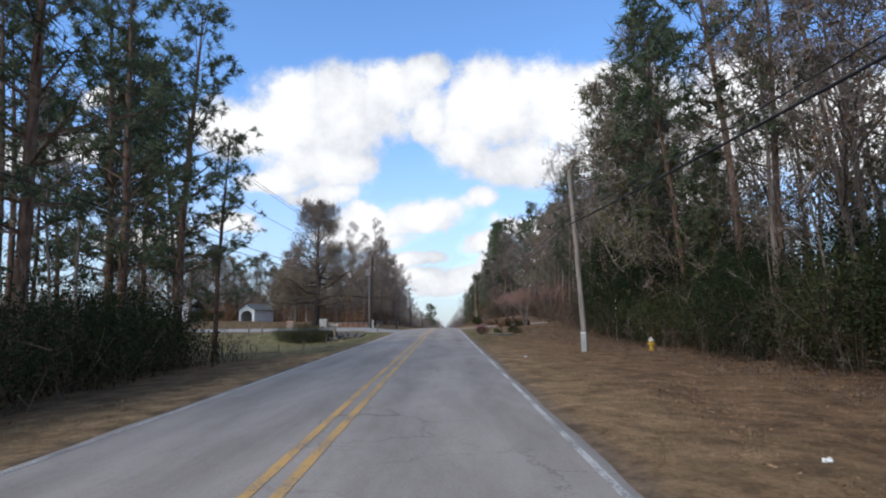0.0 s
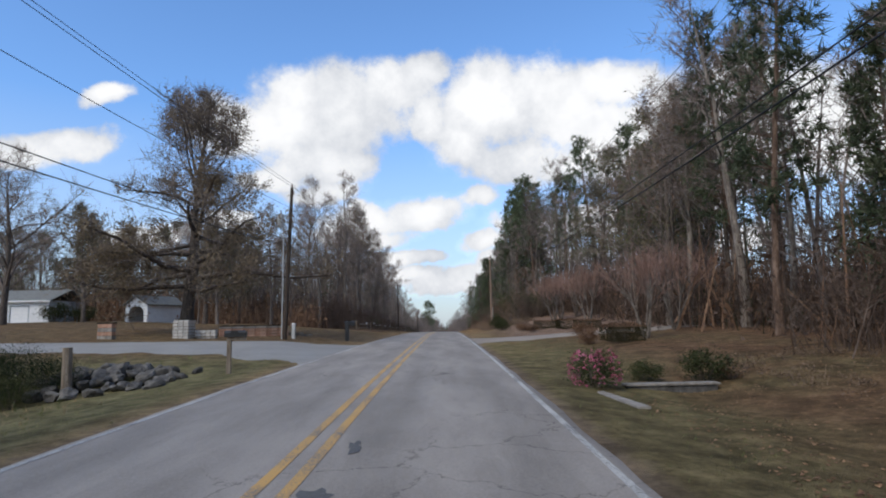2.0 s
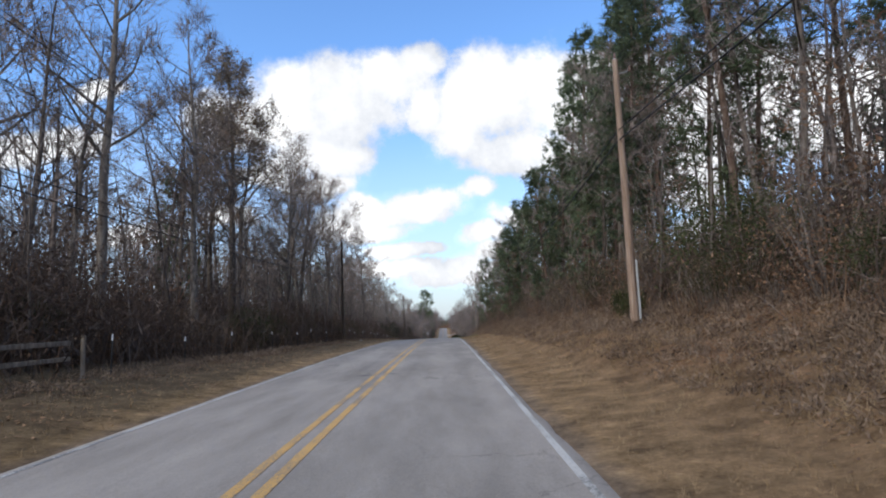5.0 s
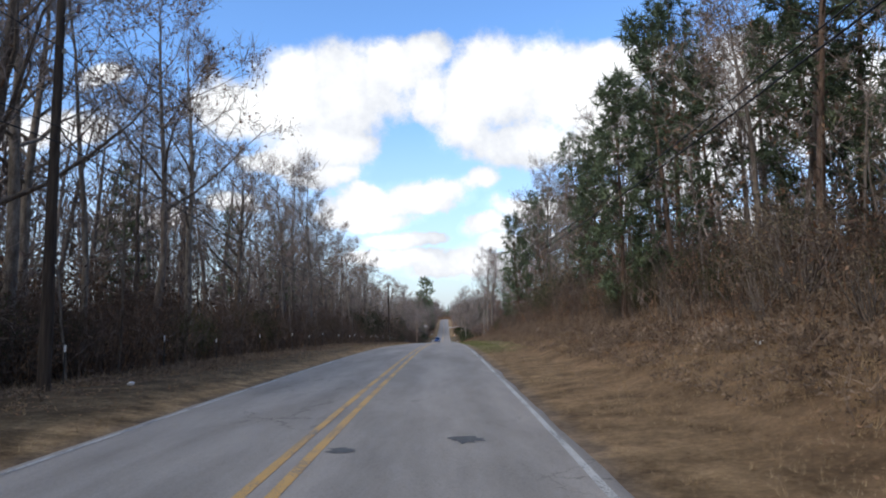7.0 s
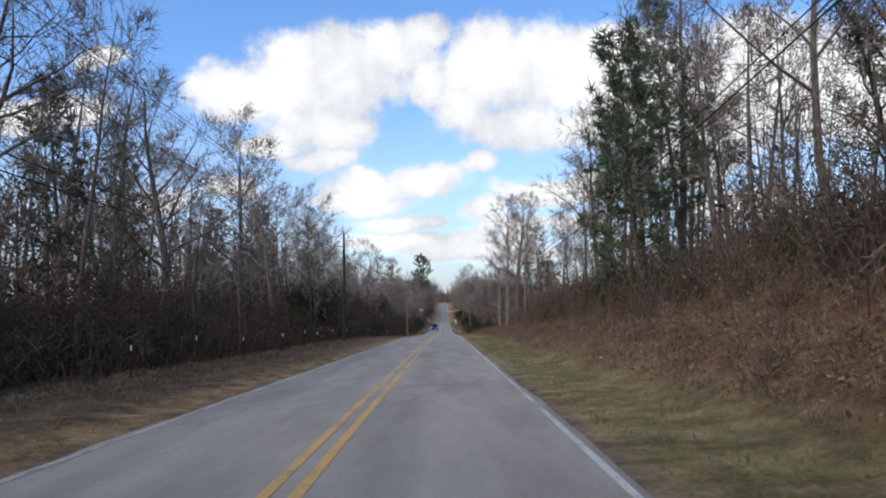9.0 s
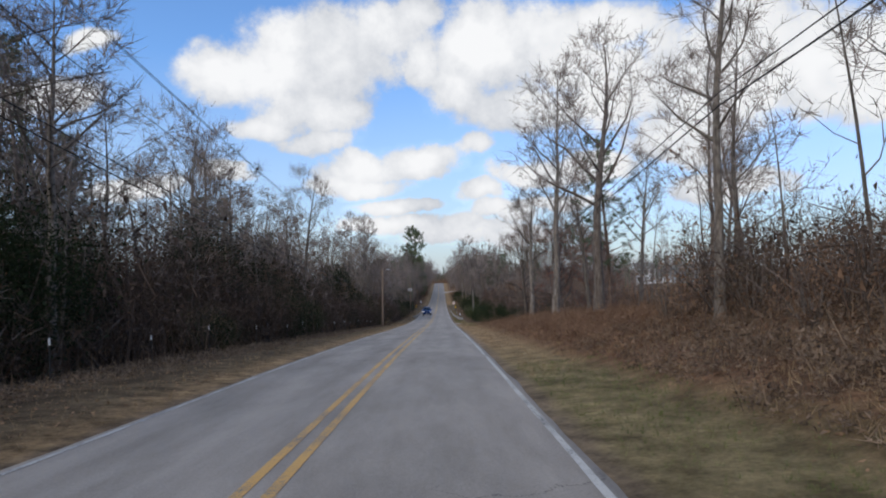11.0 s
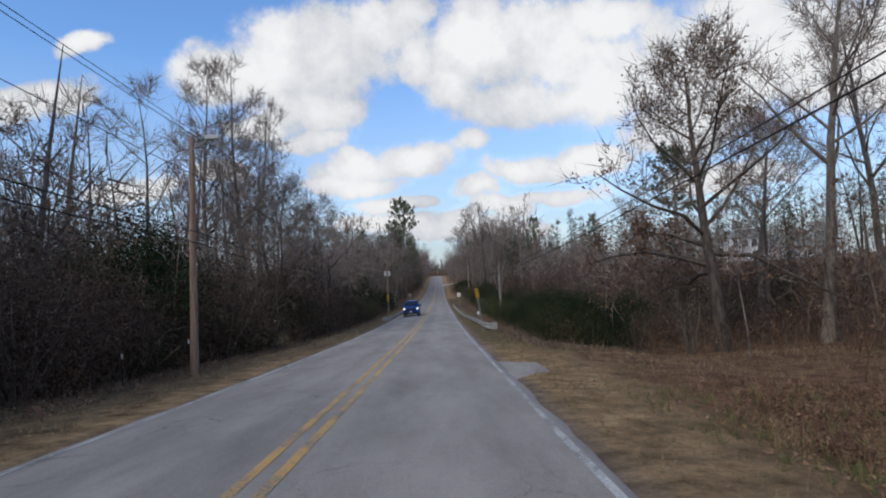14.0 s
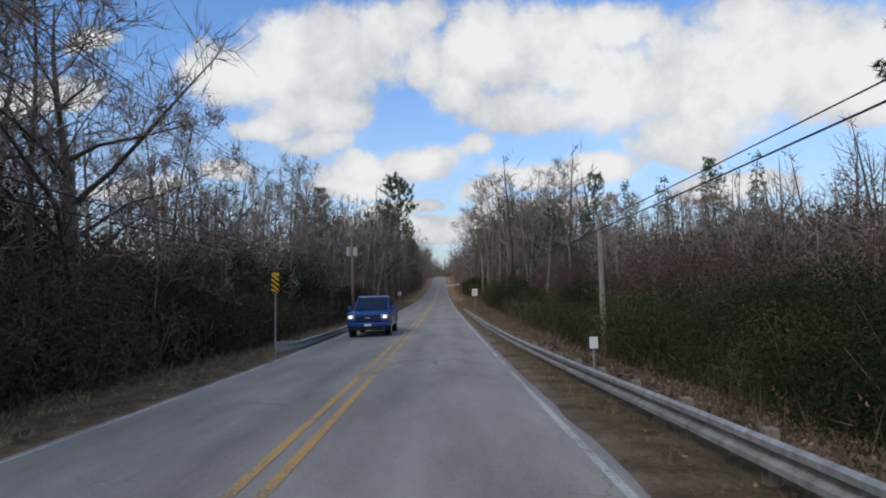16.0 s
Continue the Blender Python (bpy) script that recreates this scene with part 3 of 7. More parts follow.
def bare_tree(seed, height, radius, fork=.45, spread=.55, limbs=11, leaves=0, leaf_mat=None, lean=0.0, dense=1.0, bark=BARK, rise=.07, name="bare_tree", per_limb=6, per_branch=4, twigs=5, tip=1.4, leaf_size=.2, skirt=0.0):
    """A leafless hardwood: trunk and limbs in one part, branches and fine twigs in another, the last dead leaves in a third."""
    rng = np.random.default_rng(seed)
    wood, boughs, fine, dead = Geo(), Geo(), Geo(), Geo()
    top = height * .93
    trunk = bent(rng, np.zeros(3), np.array((lean * rng.normal(), lean * rng.normal(), 1)), top, 8, .055, .03)
    rad = np.interp(np.linspace(0, 1, 9), [0, .06, .5, 1], [1.35, 1, .62, .10]) * radius
    trunk[0, 2] -= .35
    wood.tube(trunk, rad, 8 if radius > .1 else 5)
    for i in range(limbs):
        f = fork + (1 - fork) * ((i + .6 * rng.random()) / limbs) * .97
        k = min(int(f * 8), 7)
        base = trunk[k] + (trunk[k + 1] - trunk[k]) * (f * 8 - k)
        r0 = np.interp(f, np.linspace(0, 1, 9), rad)
        az = i * 2.4 + rng.normal(0, .5)
        up = rng.uniform(.25, .9) + f * .45
        low = skirt and f < fork + skirt
        if low:
            up = rng.uniform(-.12, .16)
        d = np.array((math.cos(az), math.sin(az), up))
        length = height * spread * (.65 + .5 * rng.random()) * (1.12 - f) ** .6
        limb = bent(rng, base, d, length, 4, .15, -.01 if low else rise)
        r1 = r0 * rng.uniform(.42, .62)
        boughs.tube(limb, np.linspace(r1, r1 * .18, 5), 4 if radius > .1 else 3)
        for j in range(int(per_limb * dense)):
            g = .22 + .76 * (j + rng.random()) / (per_limb * dense)
            k = min(int(g * 4), 3)
            b2 = limb[k] + (limb[k + 1] - limb[k]) * (g * 4 - k)
            along = unit(limb[k + 1] - limb[k])
            d2 = along * .7 + unit(rng.normal(0, 1, 3)) * .75 + np.array((0, 0, .18))
            l2 = length * .5 * (1.25 - g) * rng.uniform(.7, 1.3)
            br = bent(rng, b2, d2, l2, 2, .2, rise)
            ribbon(fine, br, max(r1 * .36 * (1.1 - g), .019), rng)
            for m in range(int(per_branch * dense)):
                q = br[0] + (br[2] - br[0]) * rng.uniform(.25, 1.0)
                d3 = unit(unit(br[-1] - br[0]) * .6 + unit(rng.normal(0, 1, 3)) * .8 + np.array((0, 0, .25)))
                l3 = l2 * rng.uniform(.35, .6) + .15
                tw = bent(rng, q, d3, l3, 2, .2, rise)
                ribbon(fine, tw, .014, rng)
                for w in range(twigs):
                    s = tw[0] + (tw[2] - tw[0]) * rng.random()
                    sliver(fine, s, unit(d3 + rng.normal(0, .6, 3) + np.array((0, 0, .2))), rng.uniform(.35, .95) * tip, .0145 * tip ** .5, rng)
                for w in range(leaves * 6 if low else leaves):
                    leaf(dead, tw[rng.integers(0, 3)] + rng.normal(0, .22, 3), rng.uniform(.65, 1.3) * leaf_size, rng)
    ob = new(name)
    geo_part("trunk", wood, bark, ob, smooth=True)
    tagged(geo_part("bough_frame", boughs, bark, ob, smooth=True), kind="stuff")
    geo_part("branch_crown", fine, TWIG, ob)
    if leaves:
        geo_part("dead_foliage", dead, leaf_mat or LEAF_BROWN, ob)
    return ob


def pine_tree(seed, height, radius, first=.5, reach=2.8, whorls=15, per=4, tufts=6, needles=13, blade=.036, name="pine_tree"):
    rng = np.random.default_rng(seed)
    wood, boughs, green = Geo(), Geo(), Geo()
    trunk = bent(rng, np.zeros(3), np.array((rng.normal(0, .03), rng.normal(0, .03), 1)), height, 8, .022, .02)
    rad = np.interp(np.linspace(0, 1, 9), [0, .06, .6, 1], [1.25, 1, .6, .12]) * radius
    trunk[0, 2] -= .35
    wood.tube(trunk, rad, 8)
    for i in range(whorls):
        f = first + (1 - first) * (i + .3 * rng.random()) / whorls
        k = min(int(f * 8), 7)
        base = trunk[k] + (trunk[k + 1] - trunk[k]) * (f * 8 - k)
        r0 = np.interp(f, np.linspace(0, 1, 9), rad)
        rel = (f - first) / (1 - first)
        for j in range(per):
            az = j * 6.28 / per + i * 1.1 + rng.normal(0, .35)
            length = reach * rng.uniform(.6, 1.15) * min(.55 + rel * 1.6, 1.0) * (1.12 - rel) ** .55
            d = np.array((math.cos(az), math.sin(az), .12 + rel * .75))
            br = bent(rng, base, d, length, 3, .13, .08)
            ribbon(boughs, br[[0, 2, 3]], max(r0 * .30, .02), rng)
            ribbon(boughs, br[[0, 2, 3]], max(r0 * .30, .02), rng)
            for m in range(tufts):
                g = 1 - (m / tufts) * .62
                kk = min(int(g * 3), 2)
                q = br[kk] + (br[kk + 1] - br[kk]) * (g * 3 - kk)
                ax = unit(unit(br[-1] - br[0]) + rng.normal(0, .65, 3) + np.array((0, 0, .25)))
                q = q + ax * rng.uniform(.05, .42) + (rng.normal(0, .14, 3) if m else 0)
                for w in range(needles):
                    dd = unit(ax * .55 + unit(rng.normal(0, 1, 3)))
                    sliver(green, q + rng.normal(0, .05, 3), dd, rng.uniform(.34, .68) * (1 if blade > .03 else .72), blade, rng)
    for i in range(7):      # dead stubs below the crown
        f = rng.uniform(first * .45, first)
        k = int(f * 8)
        base = trunk[k] + (trunk[k + 1] - trunk[k]) * (f * 8 - k)
        az = rng.uniform(0, 6.28)
        boughs.tube(bent(rng, base, np.array((math.cos(az), math.sin(az), .1)), rng.uniform(.5, 1.6), 3, .15, 0), (.03, .02, .012, .005), 3)
    ob = new(name)
    geo_part("trunk", wood, BARK_PINE, ob, smooth=True)
    tagged(geo_part("bough_frame", boughs, BARK_PINE, ob, smooth=True), kind="stuff")
    geo_part("needle_crown", green, NEEDLE, ob)
    return ob


def bushy(seed, height, width, count, size, mat, stems=9, name="evergreen_bush", cone=0.0, hollow=.45, shoots=0):
    """A leafy bush: stems and a crown of many single leaves, denser in clumps."""
    rng = np.random.default_rng(seed)
    wood, green = Geo(), Geo()
    ends = []
    for i in range(stems):
        az, f = rng.uniform(0, 6.28), rng.uniform(.2, 1)
        d = np.array((math.cos(az) * width * .45 * f, math.sin(az) * width * .45 * f, height * rng.uniform(.6, .95)))
        br = bent(rng, np.array((d[0] * .1, d[1] * .1, -.15)), d, np.linalg.norm(d), 4, .12, .03)
        wood.tube(br, np.linspace(.035, .008, 5) * (height / 2.5) ** .5, 4)
        ends.append(br)
    clumps = []
    n_cl = max(int(count / 34), 6)
    while len(clumps) < n_cl:
        p = rng.uniform(-1, 1, 3)
        r = np.linalg.norm(p)
        if r > 1 or r < hollow:
            continue
        z = (p[2] + 1) / 2
        sh = 1 - cone * z
        clumps.append(np.array((p[0] * width / 2 * sh, p[1] * width / 2 * sh, .04 * height + z * height * .93)))
    for c in clumps:
        cs = width * rng.uniform(.06, .14)
        for w in range(34):
            leaf(green, c + rng.normal(0, cs, 3), size * rng.uniform(.6, 1.3), rng)
    for i in range(shoots):
        br = ends[i % stems]
        for w in range(3):
            sliver(wood, br[-1] + rng.normal(0, .2, 3), unit(rng.normal(0, .5, 3) + np.array((0, 0, 1))), rng.uniform(.3, .8), .008, rng)
    v, t = green.arrays()
    v[:, 2] = np.maximum(v[:, 2], -.05)
    ob = new(name)
    tagged(geo_part("woody_frame", wood, BARK, ob, smooth=True), kind="stuff")
    leafs = Geo()
    leafs.add(v, t)
    geo_part("foliage", leafs, mat, ob)
    return ob


class Kind:
    """A tree built once and copied wherever it grows."""

    def __init__(self, ob, label, category, group, sink=0.0):
        self.ob, self.used, self.sink = ob, False, sink
        tagged(ob, label, category, group)

    def at(self, x, y, turn=0.0, size=1.0, dz=0.0, tall=1.0, label=""):
        m = pose(x, y, gz(x, y) - self.sink + dz, 0, 0, turn)
        if not self.used:
            self.used, ob = True, self.ob
            ob.matrix_basis = m
        else:
            ob = copy_thing(self.ob, m)
        ob.scale = (size, size, size * tall)
        if label:
            tagged(ob, label)
        return ob


WOOD_L = "leafless hardwood trees at the wood's edge"
hard = [Kind(bare_tree(11, 19, .20, .40, .44, 12, bark=BARK), "tall leafless grey-brown hardwood at the wood's edge", "tree", WOOD_L),
        Kind(bare_tree(12, 17, .16, .36, .46, 11, dense=1.1), "slender leafless hardwood with fine upswept twigs", "tree", WOOD_L),
        Kind(bare_tree(13, 21, .24, .42, .42, 13, bark=BARK_PALE), "tall pale-barked leafless hardwood with rising limbs", "tree", WOOD_L),
        Kind(bare_tree(14, 15, .13, .33, .46, 10, leaves=3, dense=1.0), "leafless young hardwood with a few brown leaves", "tree", WOOD_L),
        Kind(bare_tree(15, 18, .19, .38, .46, 12, leaves=5), "hardwood with withered brown leaves still hanging", "tree", WOOD_L),
        Kind(bare_tree(16, 20, .17, .46, .34, 12, bark=BARK_PALE, lean=.05), "straight leafless poplar with a narrow crown", "tree", WOOD_L)]
sapling = [Kind(bare_tree(21, 8, .05, .25, .38, 7, leaves=0, per_limb=3, per_branch=3, twigs=3, tip=.7, name="sapling"), "thin leafless sapling in roadside brush", "sapling", "saplings along the road"),
           Kind(bare_tree(22, 7, .045, .2, .42, 7, leaves=3, per_limb=3, per_branch=3, twigs=3, tip=.7, name="sapling"), "thin sapling with brown leaves in roadside brush", "sapling", "saplings along the road"),
           Kind(bare_tree(23, 9.5, .06, .3, .32, 7, leaves=0, per_limb=3, per_branch=3, twigs=3, tip=.7, bark=BARK_PALE, name="sapling"), "pale straight sapling without leaves", "sapling", "saplings along the road")]
pines = [Kind(pine_tree(31, 21, .20, .45, 3.3, 16), "tall loblolly pine with a high green crown", "pine", "pines beside the road"),
         Kind(pine_tree(32, 18, .17, .30, 3.1, 17), "loblolly pine with dark green needle tufts", "pine", "pines beside the road"),
         Kind(pine_tree(33, 23, .24, .55, 3.8, 14, per=4, tufts=5), "high-crowned old pine with a long bare trunk", "pine", "pines beside the road"),
         Kind(pine_tree(34, 13, .13, .10, 2.7, 18), "young bushy green pine branched almost to the ground", "pine", "pines beside the road"),
         Kind(pine_tree(35, 19, .21, .22, 4.6, 15, tufts=8, needles=20, blade=.023), "tall pine with long level limbs of dark needles", "pine", "pines beside the road")]
cedar = Kind(bushy(41, 6.5, 4.6, 8000, .14, LEAF_GREEN_SHADED, cone=.55, name="evergreen_tree"), "dense dark green evergreen tree at the wood's edge", "evergreen", "evergreens at the wood's edge")
privet = [Kind(bushy(42, 3.4, 4.4, 7500, .13, LEAF_GREEN_SHADED), "dense dark green privet thicket by the road", "bush", "green thickets"),
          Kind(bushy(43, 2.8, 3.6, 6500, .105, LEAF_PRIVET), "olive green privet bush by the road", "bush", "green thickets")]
thicket = Kind(bushy(50, 5.2, 5.6, 12500, .14, LEAF_GREEN_SHADED, stems=12), "tall dark evergreen thicket at the wood's edge", "bush", "green thickets")
brown_thicket = Kind(bushy(54, 5.2, 5.8, 10500, .135, SCRUB_MAT, stems=14, shoots=20, name="withered_thicket"), "tall dark brown withered thicket at the wood's edge", "thicket", "withered thickets")
brown_bush = [Kind(bushy(44, 2.4, 3.0, 1250, .11, LEAF_BROWN, stems=16, shoots=16, name="brown_bush"), "brown withered bush on the roadside", "bush", "brown bushes"),
              Kind(bushy(45, 2.8, 3.0, 1250, .10, LEAF_DUN, stems=18, shoots=18, name="dun_bush"), "dun dry bush with bare stems on the roadside", "bush", "dun bushes")]

rng = np.random.default_rng(5)
hero_oak = Kind(bare_tree(61, 18.5, .46, .17, .56, 36, leaves=5, leaf_size=.21, leaf_mat=LEAF_DUN, skirt=.26, per_limb=11, per_branch=6, rise=.035, bark=BARK_OAK_SHADED), "large spreading oak with brown leaves in a front yard", "tree", "trees in the yards")
yard_tree = Kind(bare_tree(62, 14, .28, .17, .60, 19, per_limb=9, bark=BARK, rise=.03), "leafless spreading yard tree with a grey trunk", "tree", "trees in the yards")
field_oak = Kind(bare_tree(63, 14, .28, .24, .52, 22, leaves=4, leaf_size=.20, per_limb=9, leaf_mat=LEAF_BROWN, skirt=.12, bark=BARK_OAK_SHADED), "oak with withered brown leaves beside the brown field", "tree", "trees by the field")
forked = Kind(bare_tree(64, 15, .26, .42, .44, 13, per_limb=7, per_branch=4, twigs=5, bark=BARK_PALE, rise=.10), "old forked grey tree with bare topped limbs", "tree", "trees by the field")
rust_oak = Kind(bare_tree(68, 13, .26, .12, .40, 20, leaves=5, leaf_size=.24, per_limb=7, rise=.0, leaf_mat=LEAF_RUST), "oak with rust-brown leaves on level branches", "tree", "trees by the field")
pale = Kind(bare_tree(65, 21, .28, .40, .38, 17, per_limb=7, bark=BARK_PALE), "tall pale-barked leafless tree behind the yard", "tree", "trees by the field")
green_oak = Kind(bare_tree(66, 13, .2, .18, .42, 16, leaves=9, leaf_size=.24, leaf_mat=LEAF_OLIVE), "small broad tree with dull olive leaves", "tree", "trees in the yards")
umbrella_pine = Kind(pine_tree(36, 18, .24, .54, 6.2, 9, per=4, tufts=10, needles=24, blade=.05), "old pine with a flat spreading crown on a bare trunk", "pine", "pines beside the road")
spreading = Kind(bare_tree(70, 19, .32, .34, .46, 15, per_limb=8, per_branch=4, bark=BARK, rise=.12, dense=.9), "big bare oak with long wandering limbs", "tree", "trees by the field")
crowned = Kind(bare_tree(71, 24, .32, .45, .36, 22, leaves=5, leaf_size=.30, leaf_mat=LEAF_DUN, per_limb=8, bark=BARK, rise=.09), "very tall hardwood with a rounded brown crown", "tree", "tall trees on the wood's edge")
tall_bare = Kind(bare_tree(72, 26, .28, .38, .30, 18, per_limb=7, bark=BARK_PALE, rise=.11), "very tall leafless hardwood with upright limbs", "tree", "tall trees on the wood's edge")
olive_tree = Kind(bare_tree(69, 15, .2, .16, .36, 17, leaves=13, leaf_size=.19, per_limb=7, twigs=3, leaf_mat=LEAF_OLIVE), "tall tree with dull olive and brown leaves", "tree", "leafy trees at the wood's edge")
def crape_myrtle(seed, height, stems):
    """Pale stems fanning from one root, each breaking into a broom of straight reddish twigs."""
    r = np.random.default_rng(seed)
    wood, fine = Geo(), Geo()
    for i in range(stems):
        az = i * 6.28 / stems + r.normal(0, .25)
        lean = r.uniform(.18, .42)
        st = bent(r, np.array((math.cos(az) * .08, math.sin(az) * .08, -.15)), np.array((math.cos(az) * lean, math.sin(az) * lean, 1)), height * .42, 4, .09, .03)
        wood.tube(st, np.linspace(.065, .035, 5), 6)
        for k in range(5):
            d = unit(st[-1] - st[2]) + r.normal(0, .26, 3)
            br = bent(r, st[-1 - (k == 4)], d, height * .28, 2, .08, .05)
            wood.tube(br, (.03, .02, .012), 4)
            for m in range(11):
                q = br[0] + (br[2] - br[0]) * r.uniform(.25, 1.0)
                tw = bent(r, q, unit(br[2] - br[0]) + r.normal(0, .22, 3), height * r.uniform(.16, .34), 2, .07, .06)
                ribbon(fine, tw, .009, r)
                for w in range(3):
                    sliver(fine, tw[0] + (tw[2] - tw[0]) * r.uniform(.2, .9), unit(unit(tw[2] - tw[0]) + r.normal(0, .3, 3)), r.uniform(.3, .7), .008, r)
    ob = new("crape_myrtle")
    tagged(geo_part("stem_fan", wood, BARK_PALE, ob, smooth=True), kind="stuff")
    geo_part("branch_crown", fine, TWIG_RED, ob)
    return ob


rusty = Kind(crape_myrtle(67, 5.6, 6), "leafless vase-shaped crape myrtle with reddish twigs", "small tree", "crape myrtles by the drive")
yew = Kind(bushy(46, 1.0, 1.2, 2600, .085, LEAF_PRIVET, stems=6, name="shrub", hollow=.5), "clipped dark evergreen shrub in a lawn", "shrub", "shrubs in the yard")
rust_shrub = Kind(bushy(47, 1.0, 1.1, 2600, .085, LEAF_BROWN, stems=8, name="shrub", hollow=.35), "rust-red leafy shrub in a lawn", "shrub", "shrubs in the yard")
dry_shrub = Kind(bushy(48, .8, 1.2, 500, .09, LEAF_BROWN, stems=14, shoots=14, name="shrub"), "dry brown shrub beside the culvert", "shrub", "shrubs in the yard")


def line_of(kinds, y0, y1, step, x0, x1, lo=.8, hi=1.15, tall=(.9, 1.15)):
    """Trees scattered along a stretch, between two distances from the road's middle."""
    y = y0
    while y < y1:
        y += step * rng.uniform(.55, 1.45)
        if y > y1:
            break
        k = kinds[rng.integers(len(kinds))]
        k.at(rng.uniform(x0, x1), y, rng.uniform(0, 360), rng.uniform(lo, hi), tall=rng.uniform(*tall))


def woods():
    # left: dark pines at the start
    for x, y, k, s in ((-9.8, 29.6, 4, .62), (-10.8, 27.5, 4, .95), (-9.8, 16, 4, 1.0), (-11.5, 12, 4, .9), (-10.6, 22.5, 4, .92), (-12.5, 25, 4, .95), 
                       (-19, 27, 2, .9), (-10.6, 9, 4, .95),  (-9.8, 3, 4, 1.0), (-13, 5, 1, 1.0), (-14, 9.5, 0, 1.0), (-15.5, 38, 1, 1.0), (-17.5, 35, 0, 1.0), (-14.6, 31.5, 1, .95), (-20, 37.5, 1, 1.0), (-22, 32, 0, 1.0), (-18.5, 31, 1, .8), (-24, 37, 1, .9)):
        pines[k].at(x, y, rng.uniform(0, 360), s)
    for x, y in ((-11.2, 25.5), (-11, 20), (-14, 27.5), (-12, 15.5), (-10.4, 18.5), (-16, 24), (-13, 10)):
        sapling[rng.integers(3)].at(x, y, rng.uniform(0, 360), rng.uniform(.8, 1.2))
    for x, y in ((-9.2, 8), (-8.8, 12.5), (-9, 17), (-9.6, 21), (-10.2, 25), (-11.5, 28), (-8.8, 4.5), (-10.9, 13), (-10.8, 18), (-12, 22), (-13.5, 17), (-12.2, 26), (-15, 21), (-17.5, 26), (-10.5, 8), (-14.5, 12), (-19, 19), (-21, 25), (-16, 15), (-16.5, 33), (-19, 36), (-21, 33), (-23.5, 37)):
        privet[rng.integers(2)].at(x, y, rng.uniform(0, 360), rng.uniform(.7, 1.1))
    # left yard
    hero_oak.at(-17.2, 86.2, 40)
    for x, y, s in ((-42.5, 102.2, 1.2), (-50, 111, 1.15), (-27, 114, .95)):
        yard_tree.at(x, y, rng.uniform(0, 360), s)
    for x, y, s in ((-46, 133, 1.2), (-43.5, 117, 1.15), (-30, 121, 1.05), (-33, 135, 1.15), (-56, 139, 1.25), (-24, 110, .85), (-52, 134, 1.2), (-40, 131, 1.2), (-62, 136, 1.2), (-24.5, 118, 1.05), (-69, 137, 1.3), (-77, 139, 1.2)):
        green_oak.at(x, y, rng.uniform(0, 360), s)
    line_of(hard, 136, 150, 1.6, -70, -28, .6, .85)
    line_of(hard + [hard[4]], 106, 132, 2.4, -27, -13, .7, .9)
    # right: dark mixed wood at the start
    rust_oak.at(16.2, 311, 80, .95), rust_oak.at(22.5, 318, 10, .9)
    cedar.at(15.4, 36.5, 0, 1.0), cedar.at(16.6, 29.5, 80, .9), cedar.at(14.6, 43.5, 150, .75), cedar.at(17, 22, 20, .9), cedar.at(15, 12, 20, .8), cedar.at(16.4, 33, 20, .95), cedar.at(16, 17, 60, .9), cedar.at(15.6, 26, 60, .8), cedar.at(16.5, 48, 60, .7), cedar.at(15.6, 40, 10, 1.2), cedar.at(16.8, 45, 200, 1.3), cedar.at(16, 51.5, 100, 1.25), cedar.at(17.4, 55, 20, 1.3), cedar.at(16.6, 59, 300, 1.1), cedar.at(18.5, 49, 150, 1.5), cedar.at(18.8, 40, 220, 1.5)
    line_of([pines[0], pines[1], pines[3]], 2, 66, 6.5, 15, 20)
    line_of([olive_tree, olive_tree, hard[4]], 0, 64, 4.6, 15, 19.5, .75, 1.1)
    line_of(hard + hard[4:5], -2, 66, 5.0, 15.5, 22, .8, 1.05)
    line_of(privet, 2, 50, 2.0, 14, 17, .9, 1.35)
    line_of(sapling, 0, 62, 3, 14.5, 19)
    # right: the yard's trees and the wood behind it
    pale.at(20.3, 92, 30), pale.at(18.4, 83, 130, .85)
    for x, y, s in ((15.7, 79.4, 1.1), (13.9, 105.5, 1.05), (15.7, 106.2, 1.0), (14.6, 96.5, 1.15), (12.6, 102.5, 1.0), (11.6, 72.6, .95)):
        rusty.at(x, y, rng.uniform(0, 360), s)
    line_of(hard + [sapling[2], hard[4]], 60, 114, 2.5, 18, 25, .75, 1.05)
    line_of(pines[:2], 62, 116, 3.8, 20, 28, .85, 1.05)
    pines[1].at(15.8, 34, 40, 1.2), olive_tree.at(15.5, 39, 110, 1.3), pines[0].at(16.5, 29, 200, 1.15)
    pines[0].at(15.5, 164, 10, 1.25), pines[1].at(14.8, 159, 250, 1.15)
    pines[1].at(21, 117, 30, 1.2), pines[0].at(20.6, 134.5, 80, 1.0), pines[1].at(16.5, 69.6, 200, 1.05), olive_tree.at(18.2, 87, 60, 1.25), olive_tree.at(17.4, 106, 10, 1.3)
